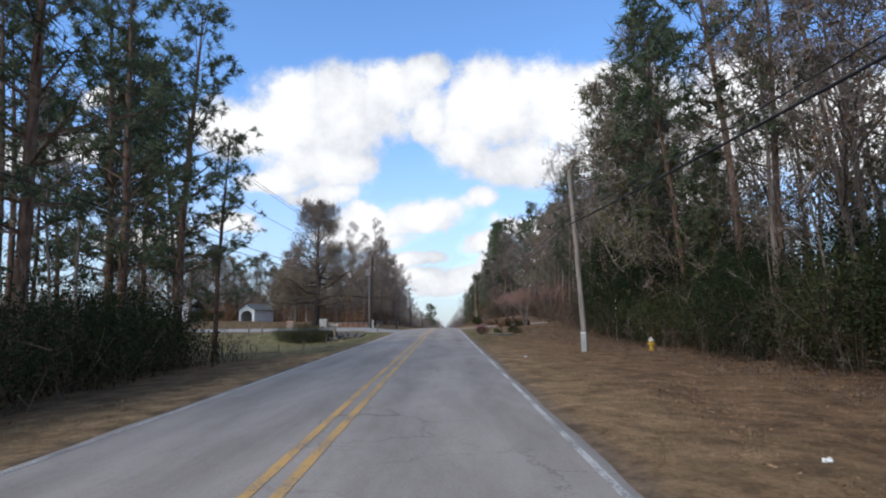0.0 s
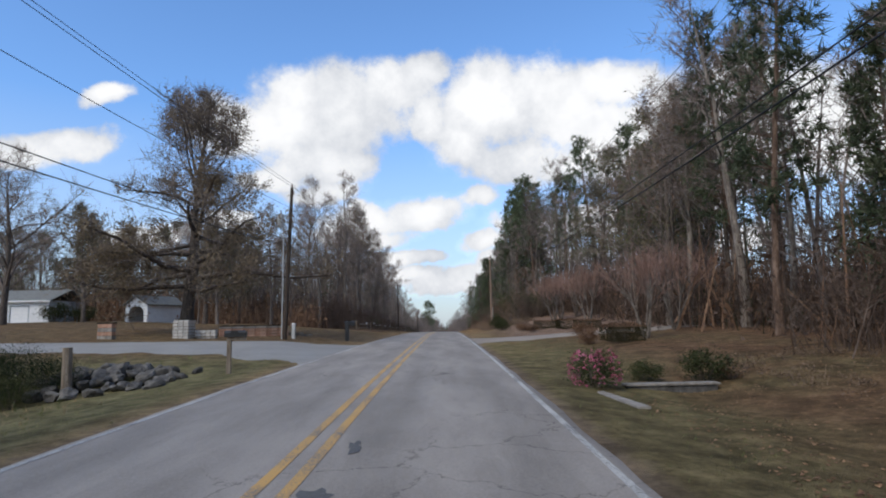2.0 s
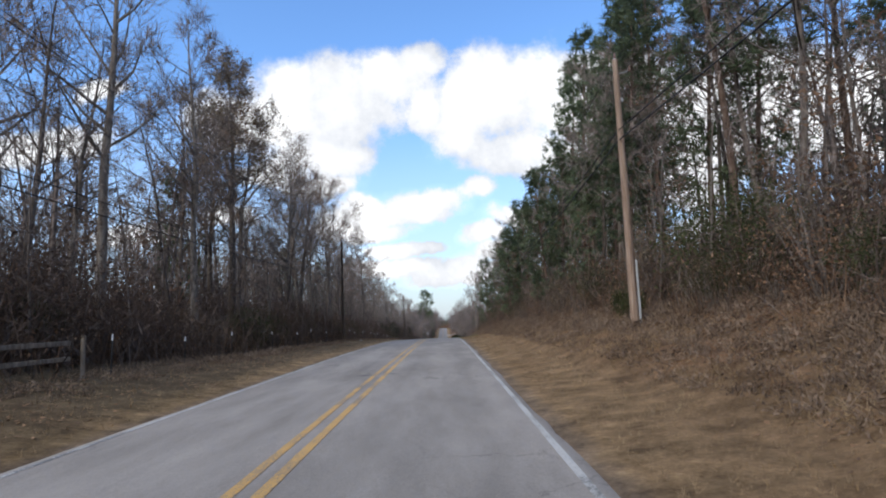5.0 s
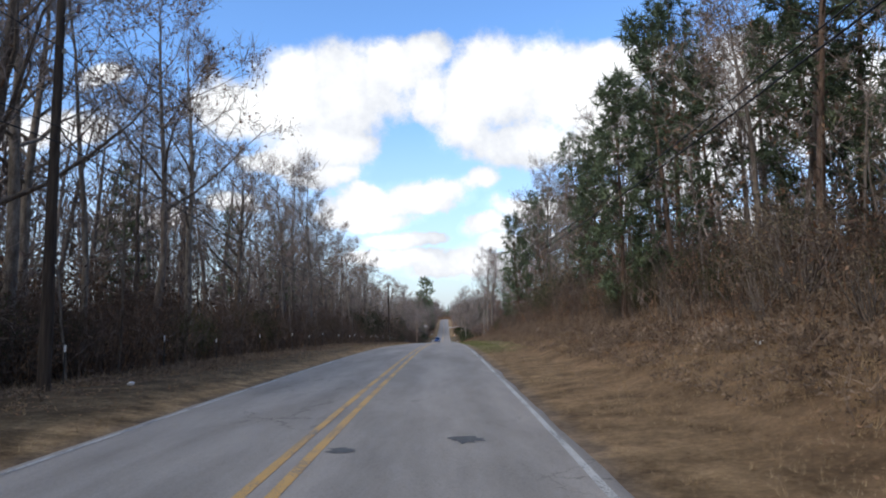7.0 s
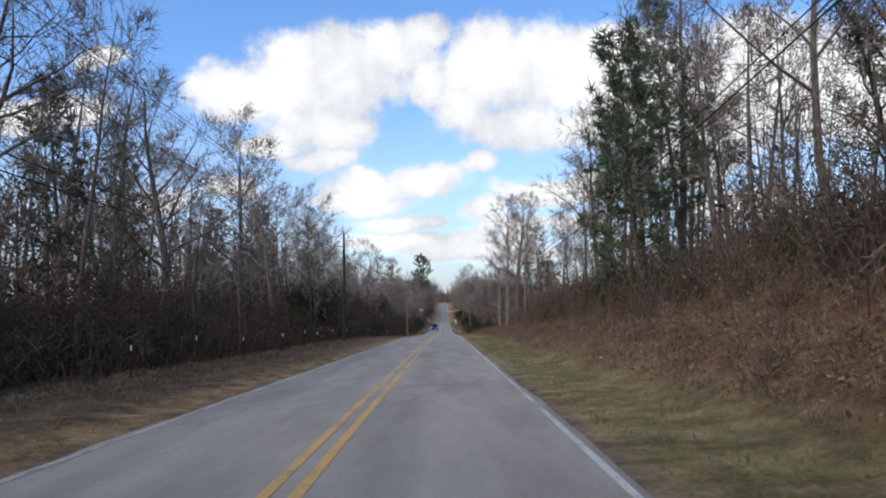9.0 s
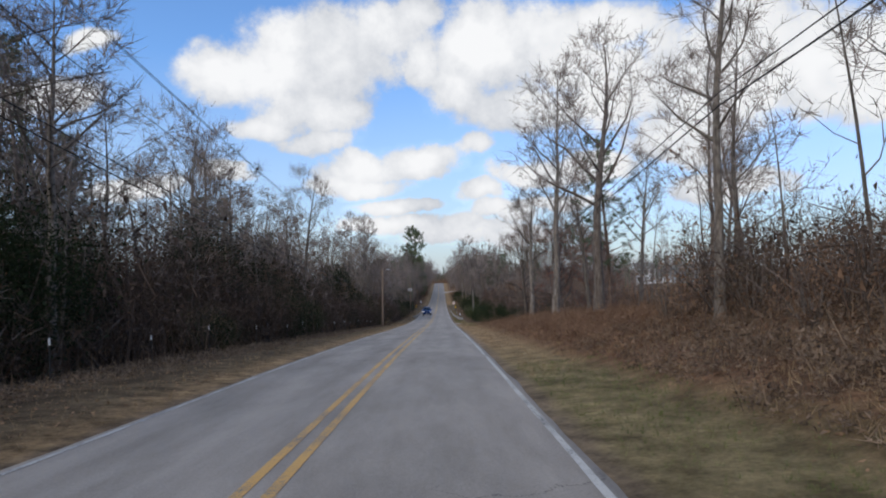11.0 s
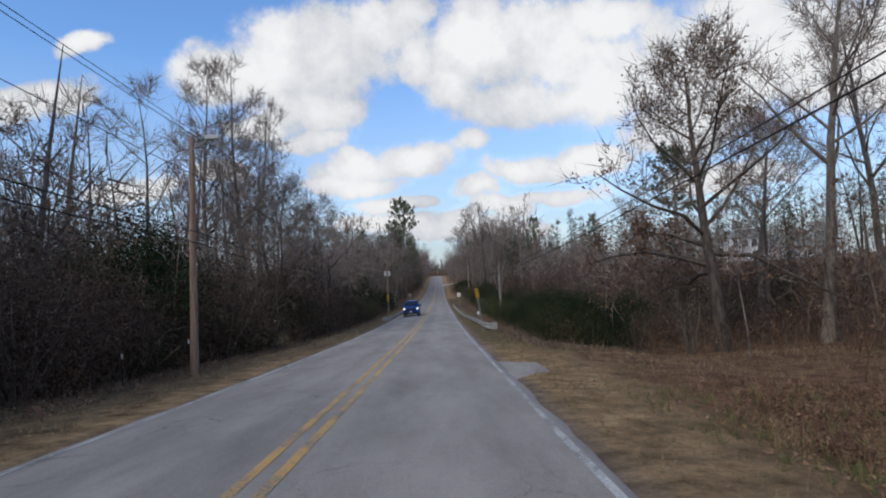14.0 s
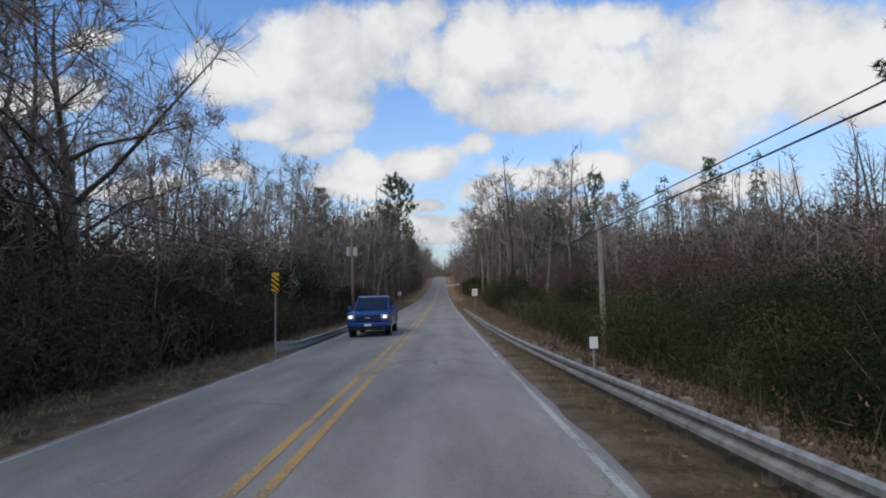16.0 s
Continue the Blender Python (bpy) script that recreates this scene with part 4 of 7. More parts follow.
    # right: bank with pines
    for x, y, k, s in ((11, 159, 3, .92), (13.4, 164, 1, .85), (12.4, 179, 3, 1.05), (9.8, 178.5, 3, .82), (14, 171, 1, .9), (15, 152, 0, .95), (14, 146, 2, .85), (12.6, 151.5, 3, .8), (16, 139, 1, 1.0), (13, 141.5, 1, .62), (17.2, 157, 3, 1.2), (16.6, 149, 1, 1.2), (18.6, 155, 0, 1.2), (19.5, 162, 1, 1.2), (18, 163, 1, .95), (16.6, 169, 3, 1.1), (17.5, 176, 3, 1.15), (17.2, 185, 3, 1.0),
                       (10.6, 222.7, 3, 1.0), (11.4, 231, 1, .64), (14.4, 227, 1, .9), (12.2, 193, 3, .8), (15.5, 186, 0, .9), (16, 214, 2, .8), (15, 240, 2, .75), (14.5, 205, 1, .8)):
        pines[k].at(x, y, rng.uniform(0, 360), s)
    line_of([pines[1], pines[0], hard[4]], 124, 180, 5.2, 15, 20, .85, 1.1)
    line_of([pines[2], hard[4], olive_tree], 180, 256, 6.5, 15, 21, .75, .95)
    line_of(hard, 112, 262, 4.0, 13, 20, .75, 1.0)
    line_of(sapling, 112, 262, 2.8, 10.6, 14.5, .7, 1.1)
    line_of(brown_bush + brown_bush + privet[1:], 112, 262, 1.6, 10.2, 14, .7, 1.35)
    line_of(brown_bush, 112, 262, 3.4, 9.2, 10.6, .35, .65)
    # right: tall trees by the brown field
    forked.at(11.3, 302.5, 200, 1.0), pale.at(11.25, 289.3, 10, 1.0), pale.at(18.2, 305, 250, .85), spreading.at(11.4, 276, 70, .95), field_oak.at(15.5, 335, 30, 1.15), field_oak.at(25.5, 327, 130, .95), pale.at(20, 334, 60, .98), pale.at(27, 339, 200, .9), forked.at(23, 345, 100, .95)
    pines[4].at(18.2, 297, 50, .9), pale.at(22, 300, 77, .8), pale.at(27, 292, 20, .75), tall_bare.at(9.8, 257, 120, .55), tall_bare.at(17, 270.5, 40, .6), spreading.at(24, 283, 200, .75)
    line_of([sapling[0], sapling[2], hard[1]], 268, 312, 7.0, 17, 32, .8, 1.1)
    line_of(brown_bush + sapling[1:2], 327, 346, 1.6, 13, 28, .6, 1.1)
    line_of([thicket, thicket, privet[0]], 338, 353, 1.4, 8.6, 12.5, .5, .68)
    for x, y, z in ((10.8, 361, .66), (11.6, 366, .74), (12.4, 371, .78), (11.4, 376, .7), (13.6, 363, .72), (14, 369, .8), (10.6, 383, .6), (12.8, 355, .66)):
        thicket.at(x, y, rng.uniform(0, 360), z)
    line_of([privet[1], privet[0], privet[1], brown_bush[1], brown_bush[0]], 338, 424, .8, 8.8, 14, .5, 1.0)
    line_of([privet[1], brown_bush[1], privet[0], brown_bush[1]], 345, 430, .9, 13, 26, .6, 1.1)
    line_of(sapling, 330, 440, 5.0, 14, 30, .7, 1.0)
    line_of(hard[3:5] + hard[1:2], 345, 440, 5.5, 15, 30, .4, .6)
    line_of(hard[1:5], 330, 356, 4.0, 20, 36, .55, .8)
    umbrella_pine.at(35.6, 387.6, 0, .98), pines[1].at(30, 410, 0, .7)
    line_of(hard + pines[:2], 405, 520, 4.5, 13, 22, .6, .85)
    line_of(privet + brown_bush, 425, 520, 4.0, 7.5, 13, .8, 1.3)
    # left: woods
    line_of([brown_thicket, privet[0], brown_bush[0]], 344, 402, 2.2, -12, -8.6, .5, 1.0)
    line_of([brown_thicket], 120, 262, 4.5, -17, -12.5, .6, .95)
    line_of([brown_thicket], 345, 440, 2.6, 16, 26, .7, 1.05)
    line_of([thicket, brown_thicket, brown_thicket, cedar], 256, 410, 1.9, -17, -11.5, .75, 1.4)
    for x, y, s in ((-66, 137, 1.0), (-58, 141, 1.05), (-50, 139, .95), (-44, 131, .9), (-37, 134, 1.0), (-31, 129, .95), (-26, 121, .85), (-71, 141, 1.0), (-63, 146, 1.1), (-28, 136, 1.0)):
        green_oak.at(x, y, rng.uniform(0, 360), s)
    line_of(privet[1:], 118, 205, 6, 10.4, 12, .35, .6)
    line_of(hard, 128, 205, 4.3, -20, -11.8, .85, 1.15)
    line_of(hard, 205, 262, 3.3, -20, -11.8, .78, 1.05)
    for x, y, s in ((-13.6, 135.5, 1.0), (-20, 136, .95), (-12.8, 144, .9), (-13.2, 166, .85), (-15.5, 176, .85), (-12.8, 186, .8)):
        tall_bare.at(x, y, rng.uniform(0, 360), s)
    crowned.at(-14.6, 154.5, 20, 1.0), crowned.at(-18.5, 160, 120, .95), spreading.at(-13.2, 171, 20, .95), spreading.at(-13.8, 196, 140, .85), spreading.at(-13.6, 228, 250, .85), tall_bare.at(-12.4, 214, 10, .75)
    for x, y, s in ((-10.2, 61.4, .32), (-11, 61, .42), (-11.8, 60.6, .48), (-12.6, 60.4, .52), (-13.4, 60.2, .48), (-10.6, 60, .34), (-14.2, 60.8, .45), (-15.2, 61.2, .4)):
        privet[rng.integers(2)].at(x, y, rng.uniform(0, 360), s)
    line_of(hard[:4], 262, 340, 2.6, -24, -13, .72, 1.0)
    line_of(sapling, 122, 345, 4.0, -14.5, -10.2)
    line_of([hard[0], pines[1]], 130, 330, 13.0, -27, -19, .7, .95)
    line_of(privet + brown_bush + [brown_thicket], 266, 358, 1.7, -12.5, -9.3, .4, 1.0)
    line_of(privet[1:] + brown_bush + brown_bush, 128, 352, 3.4, -14, -11, .7, 1.15)
    forked.at(-13.5, 283, 40, .9), pale.at(-12.5, 262, 200, .75), tall_bare.at(-11.8, 347.5, 20, .8), tall_bare.at(-15.5, 350, 70, .85), tall_bare.at(-13.9, 357.7, 140, .85), pale.at(-18, 366, 220, 1.0), forked.at(-12.6, 357, 10, 1.0), forked.at(-12, 364, 300, .9), yard_tree.at(-11, 371, 99, 1.0)
    line_of(hard[:4], 335, 420, 3.6, -18, -11, .6, .9)
    line_of(sapling + brown_bush + privet[:1] + privet, 340, 425, 1.6, -12.5, -8.4, .8, 1.15)
    umbrella_pine.at(-10.6, 525, 60, 1.45, tall=1.28), pines[1].at(-9.9, 528, 10, 1.5), pines[3].at(-8.8, 548, 0, 1.25), pines[1].at(-8.6, 566, 80, 1.1), pines[3].at(-8.4, 588, 160, 1.2), pines[1].at(-9.5, 610, 20, 1.1), hard[0].at(12, 474, 0, 1.3), hard[2].at(14.5, 481, 80, 1.25), hard[4].at(10.5, 498, 200, 1.2), hard[0].at(11.5, 515, 150, 1.2), pines[2].at(-13.5, 506, 70, 1.1), pines[1].at(-10.5, 489, 150, 1.15), pines[0].at(-12, 515, 20, 1.1)
    line_of(hard + pines[:2], 420, 520, 4.8, -18, -9, .6, .85)


woods()


# ---- brush, distant woods, grass and fallen leaves ----
def stem_proto(seed, height, leaves, twigs=5):
    r = np.random.default_rng(seed)
    g = Geo()
    line = bent(r, np.array((0, 0, -.1)), np.array((r.normal(0, .2), r.normal(0, .2), 1)), height, 2, .16, .02)
    ribbon(g, line, .009, r)
    ribbon(g, line[:, [0, 1, 2]] + .001, .009, r)
    for i in range(twigs):
        f = r.uniform(.25, .95)
        p = line[0] + (line[2] - line[0]) * f
        sliver(g, p, unit(r.normal(0, 1, 3) * (1, 1, .4) + np.array((0, 0, .7))), height * r.uniform(.2, .42), .006, r)
    for i in range(leaves):
        leaf(g, line[0] + (line[2] - line[0]) * r.uniform(.2, 1.05) + r.normal(0, .16, 3) * height * .6, r.uniform(.06, .13), r)
    return g.arrays()


def scatter(count, x0, x1, y0, y1, seed):
    r = np.random.default_rng(seed)
    x, y = r.uniform(x0, x1, count), r.uniform(y0, y1, count)
    keep = np.array([noise.noise((a * .35, b * .35, seed)) > -.32 for a, b in zip(x, y)])
    x, y = x[keep], y[keep]
    return np.stack([x, y, ground_z(x, y)], -1), r


def brush(name, zones, protos, mat, label, category="brush"):
    sets = []
    for k, (x0, x1, y0, y1, density, lo, hi) in enumerate(zones):
        n = int((x1 - x0) * (y1 - y0) * density / len(protos))
        for j, proto in enumerate(protos):
            if n < 1:
                continue
            p, r = scatter(n, x0, x1, y0, y1, 100 * k + j + len(name))
            sets.append(tiled(proto, p, r.uniform(0, 6.28, len(p)), r.uniform(lo, hi, len(p)), .12, k + j))
    stuff(name, sets, mat, label, category)


TWIGGY = [stem_proto(s, 1.0, 0, 6) for s in (1, 2, 3)]
LEAFY = [stem_proto(s, 1.0, 5, 3) for s in (4, 5, 6)]
brush("bare_brush", [(-13.5, -9.2, 120, 350, 1.8, .9, 3.2), (-26, -13.5, 122, 350, .4, 2, 5), (-22, -8, -5, 31, 2.4, .5, 1.9), (12.8, 22, -5, 64, 1.2, 1, 3.5), (18, 32, 60, 114, .9, 1, 4),
                     (9.4, 14, 112, 262, 1.9, .8, 3.2), (14, 26, 112, 262, .4, 2, 5), (14, 30, 262, 346, .2, .8, 2.5), (8.4, 16, 338, 430, .25, .8, 2.0), (16, 40, 338, 430, .5, 2, 5), (-12, -7.4, 345, 430, 2.2, .8, 3), (-30, -12, 345, 430, .7, 2, 5),
                     (-30, -8, 430, 560, .6, 2, 5), (9, 30, 430, 560, .4, 1, 3), (-60, -22, 126, 145, .5, 2, 5)], TWIGGY, STEM, "bare grey-brown thicket of thin stems along the wood's edge")
brush("leafy_brush", [(6.6, 10.2, 112, 262, 3.2, .2, .7), (9, 13, 112, 262, 1.5, .6, 2.2), (5.7, 8.5, 258, 314, 9, .25, .75), (8.5, 20, 256, 314, 4.0, .3, .95), (12, 26, 305, 346, 1.2, .6, 2.0), (6.2, 10, 335, 420, .7, .4, 1.2), (10, 24, 338, 430, .5, .5, 1.3),
                      (-12.5, -9, 120, 345, 1.5, .4, 1.8), (-22, -12, 120, 345, .5, 1, 3), (13, 20, 0, 64, 1.1, .5, 2.0), (-9.5, -6.8, 345, 425, 1.6, .3, 1.2), (-30, -10, 345, 430, .5, 1, 3.5)], LEAFY, LEAF_BROWN, "brown leafy undergrowth and dead vines on the roadside banks")
brush("green_brush", [(-24, -7.8, -5, 30, 3.2, .5, 1.7), (14, 22, 0, 60, 1.2, .8, 3.0), (-14, -9.6, 268, 350, 1.3, .6, 2.2), (7.6, 12, 338, 404, 3.0, .5, 1.4), (10.5, 13, 118, 180, .9, .6, 1.8), (16, 26, 60, 116, .5, .6, 2.5)], LEAFY, LEAF_GREEN_SHADED, "dark green evergreen undergrowth beneath the trees")


def far_tree(seed, height, leaves):
    """A tree seen from far off: trunk, limbs and a haze of twigs."""
    r = np.random.default_rng(seed)
    g = Geo()
    tr = bent(r, np.array((0, 0, -.5)), np.array((0, 0, 1.0)), height, 3, .05, .02)
    g.tube(tr, np.array((.2, .16, .11, .02)) * height / 16, 3)
    for i in range(12):
        f = r.uniform(.16, .95)
        p = tr[0] + (tr[3] - tr[0]) * f
        az = i * 2.4 + r.normal(0, .4)
        ln = height * .34 * (1.2 - f)
        br = bent(r, p, np.array((math.cos(az), math.sin(az), r.uniform(.4, 1.2))), ln, 2, .12, .1)
        ribbon(g, br, .05 * height / 16, r)
        for w in range(9):
            q = br[0] + (br[2] - br[0]) * r.uniform(.15, 1) + r.normal(0, .3, 3)
            sliver(g, q, unit(unit(br[2] - br[0]) + r.normal(0, .6, 3) + np.array((0, 0, .3))), ln * r.uniform(.35, .8), r.uniform(.03, .06), r)
        for w in range(leaves):
            leaf(g, br[2] + r.normal(0, 1, 3) * ln * .28, .5, r)
    return g.arrays()


def far_pine(seed, height):
    r = np.random.default_rng(seed)
    g = Geo()
    g.tube([(0, 0, -.5), (0, 0, height * .5), (0, 0, height)], (.2, .14, .03), 4)
    for i in range(60):
        f = r.uniform(.3, 1)
        az, rr = r.uniform(0, 6.28), height * .13 * (1.2 - f) * r.uniform(.3, 1.2)
        c = np.array((math.cos(az) * rr, math.sin(az) * rr, f * height))
        for w in range(5):
            leaf(g, c + r.normal(0, .3, 3), r.uniform(.4, .8), r)
    return g.arrays()


def far_stand(name, zones, protos, mat, label):
    sets = []
    for k, (x0, x1, y0, y1, n, lo, hi) in enumerate(zones):
        for j, proto in enumerate(protos):
            p, r = scatter(max(n // len(protos), 1), x0, x1, y0, y1, 900 + 10 * k + j + len(name))
            s = r.uniform(lo, hi, len(p))
            sets.append(tiled(proto, p, r.uniform(0, 6.28, len(p)), s, .03, k))
    stuff(name, sets, mat, label, "distant woods")


far_stand("distant_hardwoods", [(-36, -17, 140, 350, 400, .7, 1.1), (18, 42, 40, 262, 340, .5, .9), (-36, -12, 348, 600, 380, .65, 1.0), (18, 34, 372, 580, 220, .45, .7), (34, 60, 340, 450, 50, .4, .6), (34, 60, 455, 580, 120, .5, .75), (-30, -6.5, 560, 780, 130, 1.0, 1.4), (30, 60, 580, 780, 70, .7, 1.0), (-70, 70, 850, 1050, 150, .8, 1.2), (-34, 34, 815, 880, 190, .7, 1.05),
                                (-44, -22, -10, 30, 30, .7, 1), (20, 44, -10, 45, 60, .8, 1.1), (-115, -30, 138, 170, 260, .6, .9), (11, 26, 430, 590, 170, .95, 1.4), (7.5, 16, 590, 760, 60, .7, 1.1), (-14, -6.5, 600, 780, 60, .8, 1.2), (-22, -8.5, 440, 640, 120, 1.1, 1.5), (30, 70, 270, 350, 70, .5, .8), (60, 120, 455, 500, 120, .6, .9)],
          [far_tree(1, 16, 0), far_tree(2, 18, 0), far_tree(3, 14, 2)], TWIG, "leafless grey-brown woods farther from the road")
far_stand("distant_pines", [(22, 60, 0, 200, 70, .7, 1.05), (-50, -22, -10, 40, 24, .8, 1.1), (-40, -10, 430, 780, 60, .9, 1.2), (14, 45, 430, 570, 30, .7, 1.0), (-60, -22, 150, 350, 30, .6, .9), (-70, 70, 840, 1000, 50, .8, 1.1), (-30, 30, 810, 860, 40, .6, 1.0), (30, 70, 340, 430, 20, .4, .7)],
          [far_pine(4, 18), far_pine(5, 15)], NEEDLE, "dark green pines among the distant woods")


def far_scrub(seed):
    r = np.random.default_rng(seed)
    g = Geo()
    for i in range(26):
        p = r.normal(0, 1, 3) * (1.0, 1.0, 0)
        p[2] = -.2
        sliver(g, p, unit(np.array((r.normal(0, .35), r.normal(0, .35), 1))), r.uniform(1.6, 3.6), .035, r)
    for i in range(34):
        leaf(g, np.array((r.normal(0, 1.1), r.normal(0, 1.1), r.uniform(0, 2.2))), r.uniform(.2, .5), r)
    return g.arrays()


def mid_scrub(seed):
    r = np.random.default_rng(seed)
    g = Geo()
    for i in range(30):
        p = np.array((r.normal(0, .7), r.normal(0, .7), -.2))
        d = unit(np.array((r.normal(0, .3), r.normal(0, .3), 1)))
        ln = r.uniform(1.5, 3.6)
        sliver(g, p, d, ln, .015, r)
        for k in range(2):
            sliver(g, p + d * ln * r.uniform(.3, .8), unit(d + r.normal(0, .6, 3)), r.uniform(.4, 1.1), .009, r)
    for i in range(44):
        leaf(g, np.array((r.normal(0, .85), r.normal(0, .85), r.uniform(.05, 2.5) ** .9)), r.uniform(.12, .26), r)
    for i in range(26):
        sliver(g, np.array((r.normal(0, .9), r.normal(0, .9), r.uniform(.1, 2.2))), unit(r.normal(0, .8, 3) + np.array((0, 0, .5))), r.uniform(.5, 1.3), .016, r)
    return g.arrays()


MID = [mid_scrub(1), mid_scrub(2)]
far_stand("roadside_scrub", [(-16.5, -10.6, 120, 268, 330, .7, 1.3), (-18, -9.8, 266, 350, 330, .9, 1.5), (10.2, 17, 112, 262, 380, .6, 1.2), (-18, -8.2, 350, 430, 230, .8, 1.4), (11, 22, 338, 430, 120, .5, .9), (14.2, 20, -4, 64, 130, .8, 1.3), (-22, -8.2, -4, 30, 190, .5, 1.0), (18, 27, 60, 116, 90, .7, 1.2), (18, 36, 290, 340, 60, .5, .9)],
          MID, SCRUB_MAT, "dense grey-brown scrub of stems and withered leaves under the trees")
def bank_scrub(seed):
    """A tall tangle of stems and withered leaves, as fills the wood behind its first trees."""
    r = np.random.default_rng(seed)
    g = Geo()
    for i in range(64):
        p = np.array((r.normal(0, 1.5), r.normal(0, 1.5), r.uniform(-.2, 2.2)))
        sliver(g, p, unit(np.array((r.normal(0, .45), r.normal(0, .45), 1))), r.uniform(1.4, 3.4), .02, r)
    for i in range(90):
        leaf(g, np.array((r.normal(0, 1.6), r.normal(0, 1.6), 4.6 * r.random() ** 1.4)), r.uniform(.18, .36), r)
    return g.arrays()


far_stand("wood_tangle", [(-26, -14, 124, 262, 330, .8, 1.25), (-30, -14, 258, 430, 700, 1.0, 1.8), (-44, -30, 262, 430, 260, 1.3, 2.0), (-24, -11, -4, 28, 80, .6, .9), (14.5, 24, 112, 262, 200, .7, 1.15), (14, 34, 338, 372, 150, .45, .75), (20, 32, 372, 440, 220, .9, 1.5), (14, 20, 372, 430, 60, .6, .9), (16.5, 24, 0, 110, 200, .7, 1.2)],
          [bank_scrub(1), bank_scrub(2)], SCRUB_MAT, "dark brown tangle of stems and withered leaves inside the woods")
SCRUB = [far_scrub(1), far_scrub(2)]
far_stand("distant_scrub", [(-60, -17, 138, 350, 560, 1.0, 2.6), (-27, -15, 112, 138, 60, .8, 1.5), (-64, -22, 128, 142, 120, 1.2, 2.4), (19, 50, 0, 262, 460, 1.0, 2.4), (-50, -15, 345, 600, 330, 1.2, 2.4), (20, 34, 372, 600, 230, 1.0, 2.0), (34, 70, 455, 600, 130, 1.0, 2.0), (20, 60, 335, 372, 60, .7, 1.0), (-30, -7, 560, 780, 130, .9, 1.8), (10, 30, 480, 570, 110, .6, 1.2), (22, 60, 570, 780, 110, .6, 1.2), (-60, 60, 820, 1000, 140, .9, 1.8), (-34, 34, 808, 850, 130, 1.2, 2.6), (-40, -20, -20, 30, 100, .8, 1.5), (34, 90, 262, 345, 130, .8, 1.5), (-100, -50, 134, 170, 120, 1, 2)],
          SCRUB, LEAF_BROWN, "brown scrub filling the woods behind the first trees")


def leaf_mound(seed):
    """A low heap of withered vine leaves and a few runners."""
    r = np.random.default_rng(seed)
    g = Geo()
    for i in range(24):
        a, q = r.uniform(0, 6.28), r.random() ** .6 * .36
        leaf(g, np.array((math.cos(a) * q, math.sin(a) * q, r.uniform(.0, .26) * (1.15 - q * 2))), r.uniform(.055, .12), r)
    for i in range(5):
        sliver(g, np.array((r.normal(0, .15), r.normal(0, .15), 0)), unit(r.normal(0, .7, 3) * (1, 1, .5) + np.array((0, 0, .6))), r.uniform(.3, .7), .008, r)
    return g.arrays()


MOUNDS = [leaf_mound(s) for s in (1, 2, 3)]
brush("withered_vines", [(6.3, 8.2, 108, 262, 8, .5, 1.2), (8.0, 11.5, 108, 262, 9, .7, 1.6), (5.8, 9.5, 330, 424, 7, .7, 1.6), (-9.5, -6.4, 110, 430, 3.5, .5, 1.3), (10, 16, 0, 62, 3, .4, 1.0)],
      MOUNDS, LEAF_VINE, "withered brown vines and leaves covering the banks", "undergrowth")
brush("russet_vines", [(6.4, 20, 256, 314, 8, .7, 1.5), (6.6, 14, 310, 320, 8, .5, 1.2)], MOUNDS, LEAF_BROWN, "russet withered vines covering a roadside field", "undergrowth")


def tuft_proto(seed, blades=6):
    r = np.random.default_rng(seed)
    g = Geo()
    for i in range(blades):
        d = unit(np.array((r.normal(0, .45), r.normal(0, .45), 1)))
        sliver(g, np.array((r.normal(0, .05), r.normal(0, .05), -.02)), d, r.uniform(.5, 1.0), .018, r)
    return g.arrays()


TUFTS = [tuft_proto(s) for s in (1, 2, 3)]
brush("straw_grass", [(4.0, 6.6, -4, 45, 36, .04, .13), (6.6, 13, -2, 40, 14, .05, .15), (4.0, 7.2, 104, 190, 45, .05, .17), (4.0, 5.9, 255, 332, 40, .05, .16), (5.6, 7.4, 258, 316, 9, .1, .28), (-5.6, -3.95, -4, 40, 9, .06, .2), (-7.5, -3.95, 110, 345, 6, .06, .28), (6.4, 11, 112, 262, 20, .12, .38), (5.8, 14, 262, 318, 2.0, .2, .55), (3.95, 5.6, 332, 420, 12, .06, .22), (-7.4, -3.95, 345, 420, 5, .08, .4), (-9.6, -7.2, 28, 60, 3, .1, .35), (6.5, 24, 317, 331, 9, .1, .35)],
      TUFTS, STRAW, "dry straw-coloured verge grass", "grass")
brush("green_grass", [(4.0, 6.0, 40, 76, 9, .04, .14), (3.95, 6.4, 185, 258, 60, .05, .18), (3.9, 5.8, 330, 424, 22, .05, .2), (3.95, 7.5, 312, 346, 16, .05, .17), (-7.5, -3.95, 40, 68, 8, .04, .16), (5.2, 9.5, 311, 319, 16, .12, .4), (-18, -9.5, 30, 60, 2.0, .04, .12), (-14, -8, 55, 68, 2, .1, .5)], TUFTS, GRASS, "short green verge grass", "grass")
LEAF_1 = (np.array(((-.036, 0, .010), (0, .022, .0), (.036, 0, .022), (0, -.022, .012))), np.array(((0, 1, 2), (0, 2, 3))))
